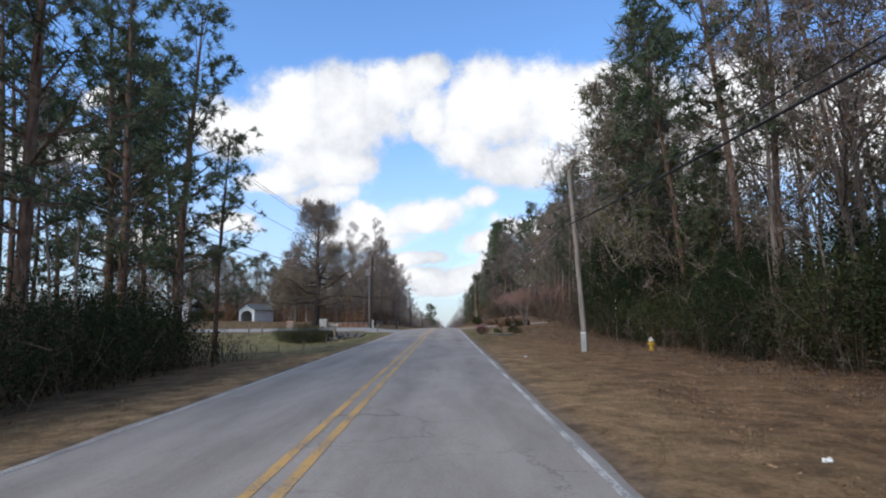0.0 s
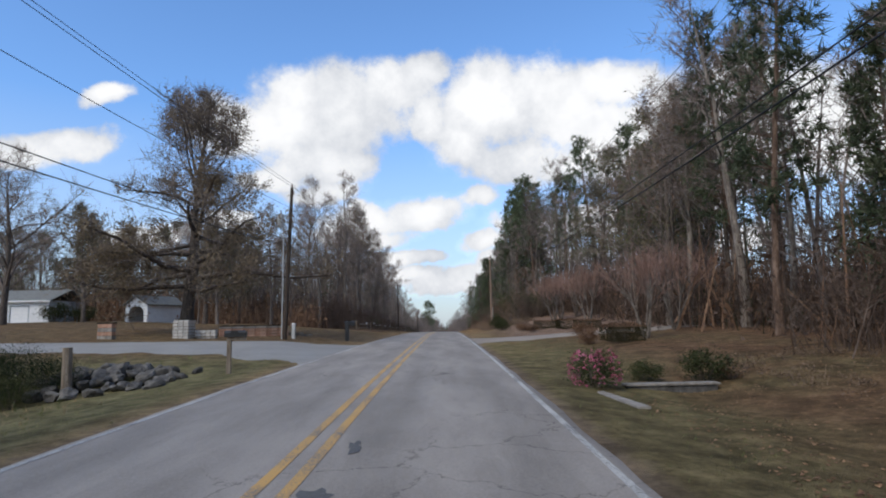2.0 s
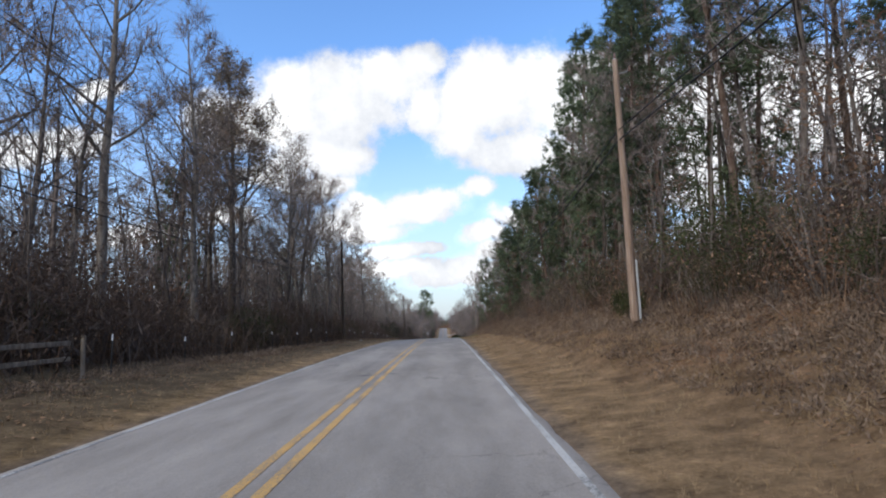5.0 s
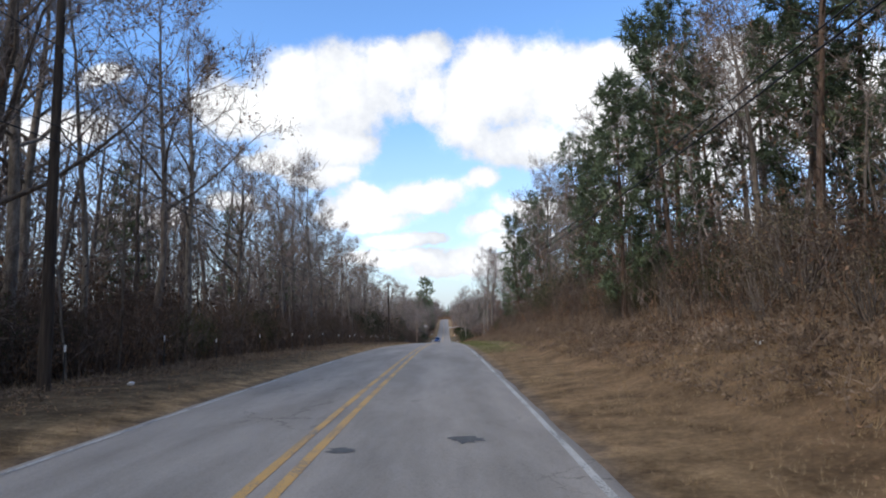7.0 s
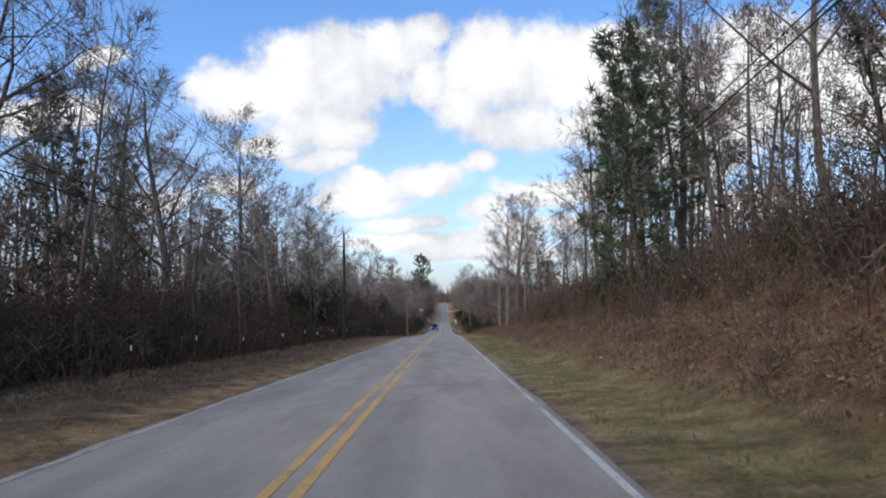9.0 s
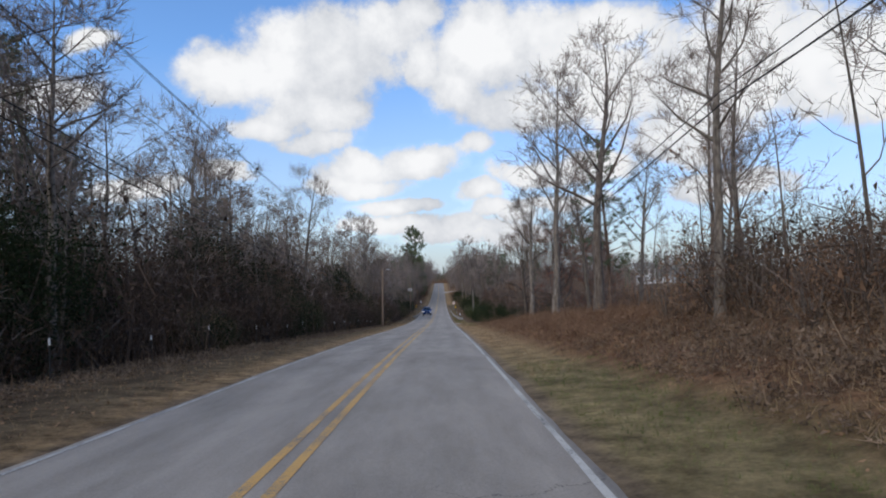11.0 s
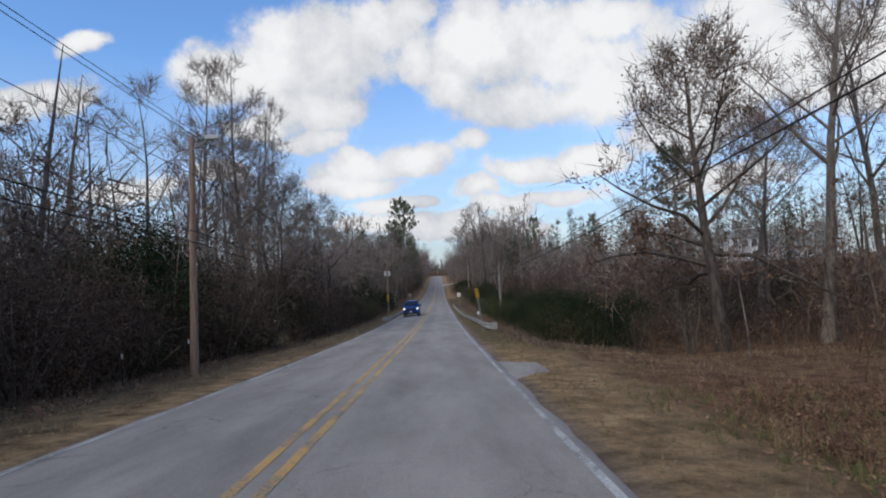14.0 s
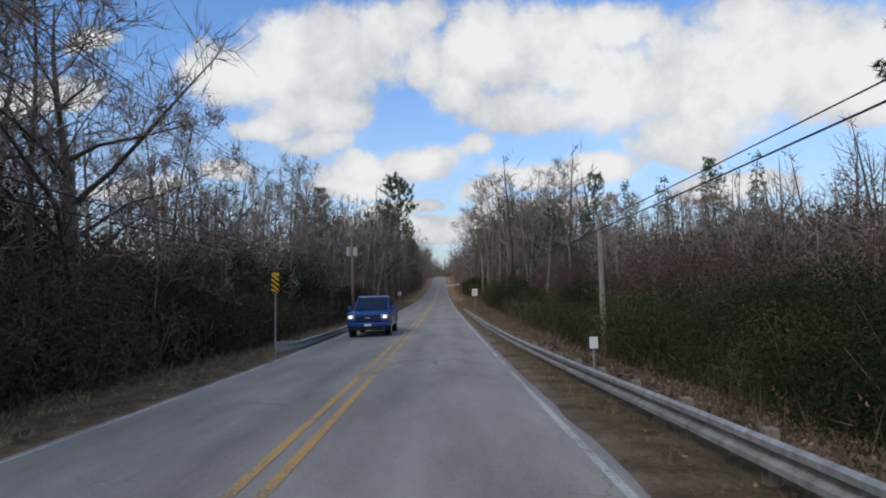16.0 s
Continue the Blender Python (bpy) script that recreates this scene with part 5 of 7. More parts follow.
brush("fallen_leaves", [(5.0, 12, -2, 50, 20, .6, 1.5), (5.2, 14, 45, 79, 30, .5, 1.15), (5.5, 16, 84, 112, 8, .6, 1.4), (5.6, 10.5, 112, 262, 12, .6, 1.6), (-9.5, -4.4, 112, 262, 12, .6, 1.6), (5.6, 12, 258, 318, 30, .6, 1.7), (-9, -4.5, 262, 345, 5, .6, 1.4), (4.4, 8.5, 314, 400, 12, .6, 1.4)],
      [LEAF_1], LITTER, "brown fallen leaves scattered over the ground", "leaves")
# ---- materials of made things ----
POLE = material("weathered_pole", [(.17, .145, .125), (.29, .255, .225), (.40, .36, .32)], 5, stretch=(3, 3, .2), bump=.4, rough=.95, obj_random=.15)
POLE_BROWN = material("brown_pole", [(.16, .105, .075), (.27, .19, .14), (.36, .27, .205)], 5, stretch=(3, 3, .2), bump=.4, rough=.95)
POLE_DARK = material("creosote_pole", [(.026, .019, .016), (.052, .039, .031), (.09, .068, .053)], 5, stretch=(3, 3, .2), bump=.4, rough=.9)
STEEL = material("galvanised_steel", [(.20, .20, .195), (.31, .31, .30), (.42, .42, .405)], 6, rough=.6, metal=.35, big=(.7, .15))
GREYCAN = material("grey_enamel", [(.36, .37, .37), (.46, .47, .47)], 3, rough=.45, spec=.5)
CERAMIC = material("ceramic", [(.12, .06, .04), (.2, .1, .07)], 3, rough=.25, spec=.6)
CABLE = material("cable", [(.012, .012, .013), (.03, .03, .032)], 2, rough=.7)
CONCRETE = material("concrete", [(.30, .285, .26), (.42, .405, .375), (.52, .50, .47)], 2.2, bump=.3, bump_scale=20, big=(.25, .15))
PALE_DRIVE = material("pale_drive", [(.215, .21, .2), (.255, .249, .236), (.295, .287, .272)], 14.0, bump=.15, bump_scale=60, big=(.5, .10))
WARM_DRIVE = material("warm_drive", [(.225, .195, .165), (.275, .24, .205), (.325, .287, .25)], 14.0, bump=.15, bump_scale=60, big=(.5, .12))
SIDING = material("white_siding", [(.60, .62, .64), (.72, .73, .74)], 1.5, rough=.6, big=(.2, .06))
TRIM = material("white_trim", [(.68, .69, .70), (.78, .78, .78)], 3, rough=.55)
ROOF = material("roof_shingle", [(.10, .105, .10), (.17, .175, .165), (.23, .235, .22)], 5, bump=.4, rough=.95)
# grey siding, also used as painted shade on a white house's end
GREYSIDE_AND_SHADE = material("grey_siding_and_shade", [(.30, .34, .36), (.40, .44, .46)], 2, rough=.7)
BLOCK = material("stone_block", [(.15, .135, .12), (.25, .23, .205), (.36, .335, .30)], 3.5, bump=.4, obj_random=.18, rough=.9)
BRICKISH = material("brick_block", [(.26, .135, .088), (.38, .215, .148), (.48, .32, .235)], 3.5, bump=.4, obj_random=.2, rough=.9)
ROCK = material("rock", [(.045, .042, .039), (.095, .09, .084), (.17, .163, .152)], 4, bump=.6, obj_random=.3)
DARKGAP = material("dark_inside", [(.012, .011, .010), (.025, .022, .02)], 2, rough=.95)
BLACKMET = material("black_metal", [(.014, .014, .015), (.03, .03, .032)], 3, rough=.4, spec=.5)
OLDWOOD = material("old_wood", [(.12, .095, .07), (.22, .18, .14), (.32, .27, .22)], 6, stretch=(2, 2, .3), bump=.4)
HYDRANT = material("hydrant_yellow", [(.50, .30, .035), (.66, .42, .06)], 5, rough=.5, big=(1.5, .12))
SIGN_Y = material("sign_yellow", [(.70, .40, .03), (.78, .47, .04)], 3, rough=.45)
SIGN_W = material("sign_white", [(.68, .68, .68), (.76, .76, .76)], 3, rough=.45)
SIGN_R = material("sign_orange", [(.62, .17, .06), (.70, .22, .09)], 3, rough=.45)
SIGN_K = material("sign_black", [(.012, .012, .012), (.02, .02, .02)], 3, rough=.4)
BLUE = material("blue_car_paint", [(.012, .05, .20), (.016, .065, .25)], 1.5, rough=.22, spec=.6)
GLASS = material("tinted_glass", [(.006, .008, .010), (.012, .014, .016)], 1, rough=.06, spec=.8)
RUBBER = material("rubber", [(.010, .010, .010), (.022, .022, .022)], 8, rough=.85)
CHROME = material("chrome", [(.5, .5, .52), (.62, .62, .64)], 3, rough=.2, metal=1.0)
PLASTIC = material("black_plastic", [(.012, .012, .013), (.025, .025, .027)], 4, rough=.55)
LENS = material("lamp_lens", [(.66, .68, .70), (.78, .79, .80)], 4, rough=.1, spec=.8)
PAPER = material("litter_paper", [(.62, .62, .60), (.76, .76, .74)], 6, rough=.8)


def thing(name, x, y, z=None, turn=0.0, **tags):
    """An empty at a thing's base; its parts are built round the origin."""
    ob = new(name)
    ob.matrix_basis = pose(x, y, gz(x, y) if z is None else z, 0, 0, turn)
    return tagged(ob, **tags)


# ---- utility poles and their lines ----
def utility_pole(x, y, height, dark=False, cans=0, arm=True, lean=0.0, label="", conduit=0.0, lamp=False, side=-1, brown=None):
    ob = thing("utility_pole", x, y, label=label, category="utility pole", group="utility poles along the road")
    mat = brown or (POLE_DARK if dark else POLE)
    g = Geo()
    zs = np.linspace(-.5, height, 9)
    g.tube([(lean * z, .008 * math.sin(z), z) for z in zs], np.interp(zs, [0, height], [.15, .095]), 12)
    shaft = geo_part("pole", g, mat, ob, smooth=True)
    part("pole_cap", rod((lean * height, 0, height - .01), (lean * height, 0, height + .03), .10, .06, 12), GREYCAN, ob)
    if arm:
        part("insulator", rod((lean * height, 0, height + .02), (lean * height, 0, height + .26), .05, .03), CERAMIC, ob)
        bm = rod((0, 0, height - .55), (.45, 0, height - .42), .022)
        part("bracket", bm, STEEL, ob)
        part("insulator", rod((.45, 0, height - .45), (.45, 0, height - .24), .05, .03), CERAMIC, ob)
        part("clevis", box(-.02, .16, -.04, .04, height - 1.55, height - 1.42, .01), STEEL, ob)
    for k in range(cans):
        sx = -.34 if k == 0 else .34
        can = part("transformer", rod((sx, -.05, height - 2.6), (sx, -.05, height - 1.75), .21, .21, 16), GREYCAN, ob, "grey transformer can")
        part("bushing", rod((sx, -.05, height - 1.75), (sx, -.05, height - 1.48), .05, .03), CERAMIC, can)
        part("hanger", box(min(0, sx * .4), max(0, sx * .4), -.06, -.02, height - 2.3, height - 2.22), STEEL, can)
    if conduit:
        part("conduit", rod((side * .18, -.03, -.1), (side * (.18 - .004 * conduit), -.03, conduit), .04, .04, 8), GREYCAN, ob, "pale riser conduit")
    if lamp:
        part("lamp_arm", rod((0, 0, height - .6), (.9, -.2, height - .15), .03), STEEL, ob)
        part("lamp_head", box(.75, 1.25, -.3, -.1, height - .2, height - .05, .03), GREYCAN, ob)
    return ob


def wire(name, a, b, sag, r, label):
    n = 22
    f = np.linspace(0, 1, n)
    a, b = np.array(a, float), np.array(b, float)
    p = a + (b - a) * f[:, None]
    p[:, 2] -= sag * 4 * f * (1 - f)
    g = Geo()
    g.tube(p, np.full(n, r), 5)
    tagged(geo_part(name, g, CABLE, smooth=True), label, "overhead wire", "overhead wires")


LEFT_POLES = [(-8.4, -8, 9.9), (-8.4, 80.4, 9.7), (-8.0, 166.5, 10.1), (-7.8, 251, 10.2), (-7.0, 327.6, 8.6), (-7.1, 409, 9.0), (-8.5, 492, 9.5)]
RIGHT_POLES = [(9.6, -58, 9.0), (9.1, 31.4, 9.7), (8.45, 128.6, 9.5), (9.2, 205, 9.0), (9.7, 256, 8.9), (9.2, 378, 9.0), (10.0, 470, 8.5)]
LEAN = {(-8.4, 80.4): .035, (9.1, 31.4): -.042, (-7.0, 327.6): .02}
for i, (x, y, h) in enumerate(LEFT_POLES):
    utility_pole(x, y, h, dark=i in (1, 2, 3), lean=LEAN.get((x, y), 0.0), cans=(0, 1, 0, 0, 0, 2, 0)[i], conduit=7.0 if i == 1 else 0.0, lamp=i == 4, arm=i != 4, brown=POLE_BROWN if i > 3 else None,
                 label="dark creosoted wooden utility pole beside the road" if i in (1, 2, 3) else "weathered grey wooden utility pole beside the road")
for i, (x, y, h) in enumerate(RIGHT_POLES):
    if i not in (3, 4):
        utility_pole(x, y, 6.9 if i == 5 else h, dark=False, conduit=2.3 if i == 2 else 0.0, side=1, arm=i != 5, lean=LEAN.get((x, y), -.004), brown=POLE_BROWN if i == 2 else None, label="weathered brown wooden utility pole on the verge")
for row, hs, sag in ((LEFT_POLES, ((.25, 0, .011), (-.25, .45, .011), (-1.45, .12, .012), (-3.5, .12, .016), (-3.9, .12, .018)), 1.0),
                     (RIGHT_POLES, ((.0, 0, .011), (-2.6, -.1, .018), (-2.95, -.1, .024)), .9)):
    for (x0, y0, h0), (x1, y1, h1) in zip(row, row[1:]):
        for dz, dx, r in hs:
            if row is RIGHT_POLES and y0 > 200 and y0 < 300 and dz > -1:
                continue
            wire("overhead_wire", (x0 + dx + LEAN.get((x0, y0), 0) * h0, y0, gz(x0, y0) + h0 + dz), (x1 + dx + LEAN.get((x1, y1), 0) * h1, y1, gz(x1, y1) + h1 + dz), sag * abs(y1 - y0) / 90, .036 if row is RIGHT_POLES and y0 < 0 and dz < -2.9 else r, "thin black overhead wire strung between utility poles")
wire("service_wire", (-8.4, 80.4, gz(-8.4, 80.4) + 6.2), (-39, 119, gz(-39, 119) + 3.6), .7, .012, "thin black service wire to a white garage")


# ---- verge furniture ----
def post_box(x, y):
    ob = thing("cable_pedestal", x, y, label="pale grey-green cable pedestal beside a pole", category="pedestal")
    part("housing", box(-.11, .11, -.11, .11, -.1, .92, .02), GREYCAN, ob)
    part("cap", box(-.12, .12, -.12, .12, .92, .99, .02), TRIM, ob)


post_box(8.8, 30.5), post_box(-8.3, 82.2)


def hydrant(x, y):
    ob = thing("fire_hydrant", x, y, turn=20, label="yellow fire hydrant with a pale bonnet on the verge", category="fire hydrant", group="fire hydrants")
    part("barrel", rod((0, 0, -.1), (0, 0, .48), .11, .105, 16), HYDRANT, ob)
    part("base_flange", rod((0, 0, .0), (0, 0, .05), .17, .17, 16), HYDRANT, ob)
    part("flange", rod((0, 0, .46), (0, 0, .51), .15, .15, 16), HYDRANT, ob)
    bm = bmesh.new()
    bmesh.ops.create_uvsphere(bm, u_segments=14, v_segments=8, radius=.13, matrix=Matrix.Translation((0, 0, .52)) @ Matrix.Diagonal((1, 1, 1.1, 1)))
    bonnet = part("bonnet", bm, TRIM, ob, "pale silver bonnet")
    part("operating_nut", rod((0, 0, .64), (0, 0, .73), .03, .025, 5), TRIM, bonnet)
    for p, r in (((0, -.2, .36), .075), ((.2, 0, .38), .055), ((-.2, 0, .38), .055)):
        part("outlet_cap", rod((0, 0, p[2]), p, r, r, 12), HYDRANT, ob)


hydrant(12.5, 31.2)
hydrant(13.4, 320.0)


def mailbox(x, y, post_mat, turn, label, height=1.0, thick=.055):
    ob = thing("mailbox", x, y, turn=turn, label=label, category="mailbox", group="mailboxes at the drives")
    part("post", box(-thick, thick, -thick, thick, -.2, height, .008), post_mat, ob)
    part("arm", box(-.05, .42, -.045, .045, height - .1, height - .01, .006), post_mat, ob)
    bm = bmesh.new()
    prof = [(-.085, 0), (.085, 0), (.085, .12)] + [(.085 * math.cos(a), .12 + .085 * math.sin(a)) for a in np.linspace(.3, math.pi - .3, 6)] + [(-.085, .12)]
    rings = [[bm.verts.new((px, py, height + pz)) for py, pz in prof] for px in (-.12, .42)]
    n = len(prof)
    for i in range(n):
        bm.faces.new((rings[0][i], rings[0][(i + 1) % n], rings[1][(i + 1) % n], rings[1][i]))
    bm.faces.new(rings[0]), bm.faces.new(rings[1][::-1])
    body = part("box", bm, BLACKMET, ob, "black metal letter box")
    part("door", box(.42, .435, -.08, .08, height + .005, height + .17, .004), BLACKMET, body)
    part("flag", box(.05, .22, -.1, -.09, height + .12, height + .2), BLACKMET, body)
    return ob


mailbox(-5.4, 62.6, OLDWOOD, 10, "black mailbox on a weathered wooden post in grass", height=1.1).scale = (1.25, 1.25, 1.05)
mailbox(-5.2, 84.7, BLACKMET, 0, "black mailbox on a stout black post", thick=.1).scale = (1.3, 1.3, 1.15)


def stake(x, y, h, mat, white, label, r=.03, lean=0.0, name="fence_post", category="fence post", group="fence posts along the wood"):
    ob = thing(name, x, y, label=label, category=category, group=group)
    part("shaft", rod((0, 0, -.25), (lean, 0, h), r, r * .9, 8), mat, ob)
    if white:
        part("tip", rod((lean * .84, 0, h * .86), (lean * 1.02, 0, h + .02), r * 1.15, r * 1.1, 8), TRIM, ob, "white painted tip")


for k in range(37):
    y = 121 + 5.85 * k
    stake(-8.6 + .25 * math.sin(k * 1.7), y, 1.15 + .12 * math.sin(k * 2.3), BLACKMET, True, "dark steel fence post with a white tip", .024, .04 * math.sin(k))
for x, y, h in ((-9.6, 47.4, .8), (-8.4, 50.4, .95)):
    stake(x, y, h, OLDWOOD, False, "short weathered wooden stake in a field edge", .045, .03, group="stakes at the field's edge")
stake(-9.6, 61.0, 1.45, OLDWOOD, False, "stout old wooden fence post by the ditch", .15, -.05, group="stakes at the field's edge")
stake(-19.0, 66.6, 1.2, OLDWOOD, False, "leaning old wooden fence post by the ditch", .10, .25, group="stakes at the field's edge")
stake(-20.2, 66.4, 1.0, OLDWOOD, False, "leaning old wooden fence post by the ditch", .08, -.12, group="stakes at the field's edge")
stake(13.7, 41.5, 2.9, TRIM, False, "thin pale marker pole at the wood's edge", .022, .02, name="marker_pole", category="marker pole", group="")
for x, y in ((-8.7, 126.0), (-9.4, 117.5)):
    stake(x, y, 1.25, OLDWOOD, False, "weathered wooden gate post at the wood", .07, group="gate posts")
rail = thing("gate_rail", -9.05, 121.7, label="weathered wooden rail between two gate posts", category="fence rail")
part("rail", box(-.05, .05, -4.2, 4.2, .85, .98, .01), OLDWOOD, rail)
part("rail", box(-.05, .05, -4.2, 4.2, .40, .52, .01), OLDWOOD, rail)
low = thing("low_fence", -10.2, 37.5, turn=28, label="low wooden fence of three posts and one rail", category="fence")
for k in (-1.4, 0, 1.4):
    part("post", rod((k, 0, -.2), (k, 0, .75), .045, .04, 8), OLDWOOD, low)
part("rail", box(-1.5, 1.5, -.06, -.02, .18, .28, .008), OLDWOOD, low)

# ---- driveways ----
def drive(name, rows, mat, label):
    """Rows of x, near y, far y: a slab laid on the ground."""
    g = Geo()
    xs = np.linspace(0, 1, 40)
    key = np.array(rows, float)
    px = key[0, 0] + (key[-1, 0] - key[0, 0]) * np.concatenate([np.linspace(0, .2, 30), np.linspace(.24, 1, 10)])
    sgn = np.sign(key[-1, 0] - key[0, 0])
    lo, hi = np.interp(px * sgn, key[:, 0] * sgn, key[:, 1]), np.interp(px * sgn, key[:, 0] * sgn, key[:, 2])
    v, m = [], 9
    for x, a, b in zip(px, lo, hi):
        ys = np.linspace(a, b, m)
        z = ground_z(np.full(m, x), ys, 0.0) + .06
        near = np.clip((np.abs(x) - 3.6) / 2.5, 0, 1)
        z = z * near + (road_z(ys) - .02 * abs(x) - .014) * (1 - near)
        z = np.maximum(z, ground_z(np.full(m, x), ys) + .035)
        z[0] -= .09
        z[-1] -= .09
        v.append(np.stack([np.full(m, x), ys, z], -1))
    v = np.array(v)
    i = (np.arange(39)[:, None] * m + np.arange(m - 1)).ravel()
    g.add(v, np.concatenate([np.stack([i, i + 1, i + m + 1], -1), np.stack([i, i + m + 1, i + m], -1)]))
    tagged(geo_part(name, g, mat, smooth=True), label, "driveway", kind="structure")


def apron(x, away, near, far, reach, d0, d1):
    """The flare of a drive: both edges curve away from the road over the given reach."""
    return [(x + away * reach * t, near + d0 * (1 - (1 - t) ** 1.8), far - d1 * (1 - (1 - t) ** 2.4)) for t in np.linspace(0, 1, 10)]


drive("driveway_left", apron(-3.5, -1, 64.0, 82.4, 8.5, 5.8, 5.5) + [(-14, 70.0, 76.6), (-40, 70.5, 76.2), (-70, 72, 77)], PALE_DRIVE, "pale worn driveway apron joining the road")
drive("driveway_right", apron(3.5, 1, 78.6, 91.4, 5.5, 2.0, 5.9) + [(14, 80.9, 84.8), (24, 82.4, 86.2), (45, 86, 90)], WARM_DRIVE, "narrow pale driveway crossing a lawn")

drive("asphalt_apron", [(3.5, 320.2, 325.0), (3.72, 320.5, 324.8), (4.2, 321.0, 324.4), (4.6, 321.4, 324.0)], ASPHALT, "small worn asphalt apron at a grassy track")
drive("side_road", [(3.5, 590, 612), (4.6, 594, 608), (7, 597, 605), (14, 598, 604), (40, 598, 604)], CONCRETE, "pale gravel side road far ahead")


# ---- block walls at the left drive ----
def block_mesh(name, w, d, h, mat):
    bm = box(-w / 2, w / 2, -d / 2, d / 2, 0, h, min(w, h) * .06)
    me = bpy.data.meshes.new(name)
    bm.to_mesh(me)
    bm.free()
    me.materials.append(mat)
    return me


def block_wall(x, y, turn, courses, label, cap=None, length=0.0):
    """courses: number of blocks, block width, height, depth, mesh material, offset."""
    ob = thing("block_wall", x, y, turn=turn, label=label, category="garden wall", group="block walls at a drive")
    z, meshes = -.08, {}
    for n, w, h, d, mat, off in courses:
        key = (w, h, d, mat.name)
        if key not in meshes:
            meshes[key] = block_mesh("block", w - .025, d, h - .025, mat)
        for k in range(n):
            b = new("block", meshes[key])
            b.parent = ob
            b.matrix_basis = pose(off + k * w + w / 2, random.uniform(-.012, .012), z, 0, 0, random.uniform(-.6, .6))
        z += h
    if cap:
        part("cap", box(-.06, length + .06, -.17, .17, z, z + .07, .012), cap, ob)
    return ob


W = material("whitewashed_block", [(.34, .32, .29), (.46, .44, .405), (.56, .54, .50)], 3.5, bump=.4, obj_random=.18, rough=.9)
S, B = BLOCK, BRICKISH
block_wall(-15.3, 80.6, 4, [(3, .32, .2, 1.3, W, .02 * (k % 2)) for k in range(6)], "whitewashed stacked block gate pillar", DARKGAP, .98)
block_wall(-14.2, 81.0, 4, [(4, .32, .2, .5, W if k else S, 0) for k in range(3)], "low whitewashed block wall beside a gate pillar")
block_wall(-13.5, 83.0, 27, [(6, .76, .2, .3, B, 0), (6, .76, .2, .3, B, 0), (6, .76, .2, .3, B, 0), (6, .76, .14, .3, S, 0)], "low brick and block wall with a dark cap", DARKGAP, 4.56)
block_wall(-9.7, 85.8, 30, [(3, .6, .14, .3, ROCK, 0), (2, .6, .12, .3, ROCK, 0)], "low dark grey block wall stepping down to grass")
block_wall(-19.5, 79.5, 0, [(2, .45, .24, .5, S, 0), (2, .45, .24, .5, B, 0), (2, .45, .24, .5, S, 0), (2, .45, .24, .5, B, 0)], "dark stacked stone gate pillar", DARKGAP, .9)

# rocks by the ditch
pile = thing("rock_pile", -9.4, 62.6, label="pile of broken grey rocks in a ditch", category="rock pile")
rocks = []
for s in range(5):
    bm = bmesh.new()
    bmesh.ops.create_icosphere(bm, subdivisions=2, radius=.3)
    for v in bm.verts:
        k = noise.noise(v.co * 4 + Vector((s * 7, 0, 0)))
        v.co = Vector((v.co.x * 1.35, v.co.y, v.co.z * .75)) * (1 + .5 * k)
    me = bpy.data.meshes.new("rock")
    bm.to_mesh(me)
    bm.free()
    me.materials.append(ROCK)
    rocks.append(me)
rr = random.Random(4)
for k in range(84):
    x, y = min(max(rr.gauss(0, 1.4), -2.4), 2.4), min(max(rr.gauss(0, 1.2), -2), 2)
    o = new("rock", rocks[k % 5])
    o.parent = pile
    o.matrix_basis = pose(x, y, gz(x - 9.4, y + 62.6) - gz(-9.4, 62.6) + .06 + .32 * math.exp(-(x * x + y * y) / 2), rr.uniform(-30, 30), rr.uniform(-30, 30), rr.uniform(0, 360))
    o.scale = (rr.uniform(.4, .95),) * 3

# culvert on the right
cul = thing("culvert_headwall", 7.2, 58.2, z=gz(7.2, 58.2) - .22, label="low concrete culvert headwall with a dark panel for the shade inside a pipe mouth", category="culvert")
part("headwall", box(-1.1, 1.15, -.12, .12, -.5, .36, .03), ROCK, cul)
part("slab", box(-1.15, 1.2, -.16, .2, .36, .42, .015), BLOCK, cul)
# no hollow behind: a near-black panel stands for the shade in the pipe
part("pipe_mouth", box(-.17, .19, -.15, -.11, -.12, .16, .01), DARKGAP, cul, "dark panel for the shade inside a pipe mouth")
curb = thing("kerb_strip", 5.3, 56.1, z=gz(5.3, 56.1) + .02, turn=4, label="pale concrete kerb strip beside the road's edge", category="kerb")
part("strip", box(-.12, .12, -1.4, 1.4, -.2, .035, .012), BLOCK, curb)

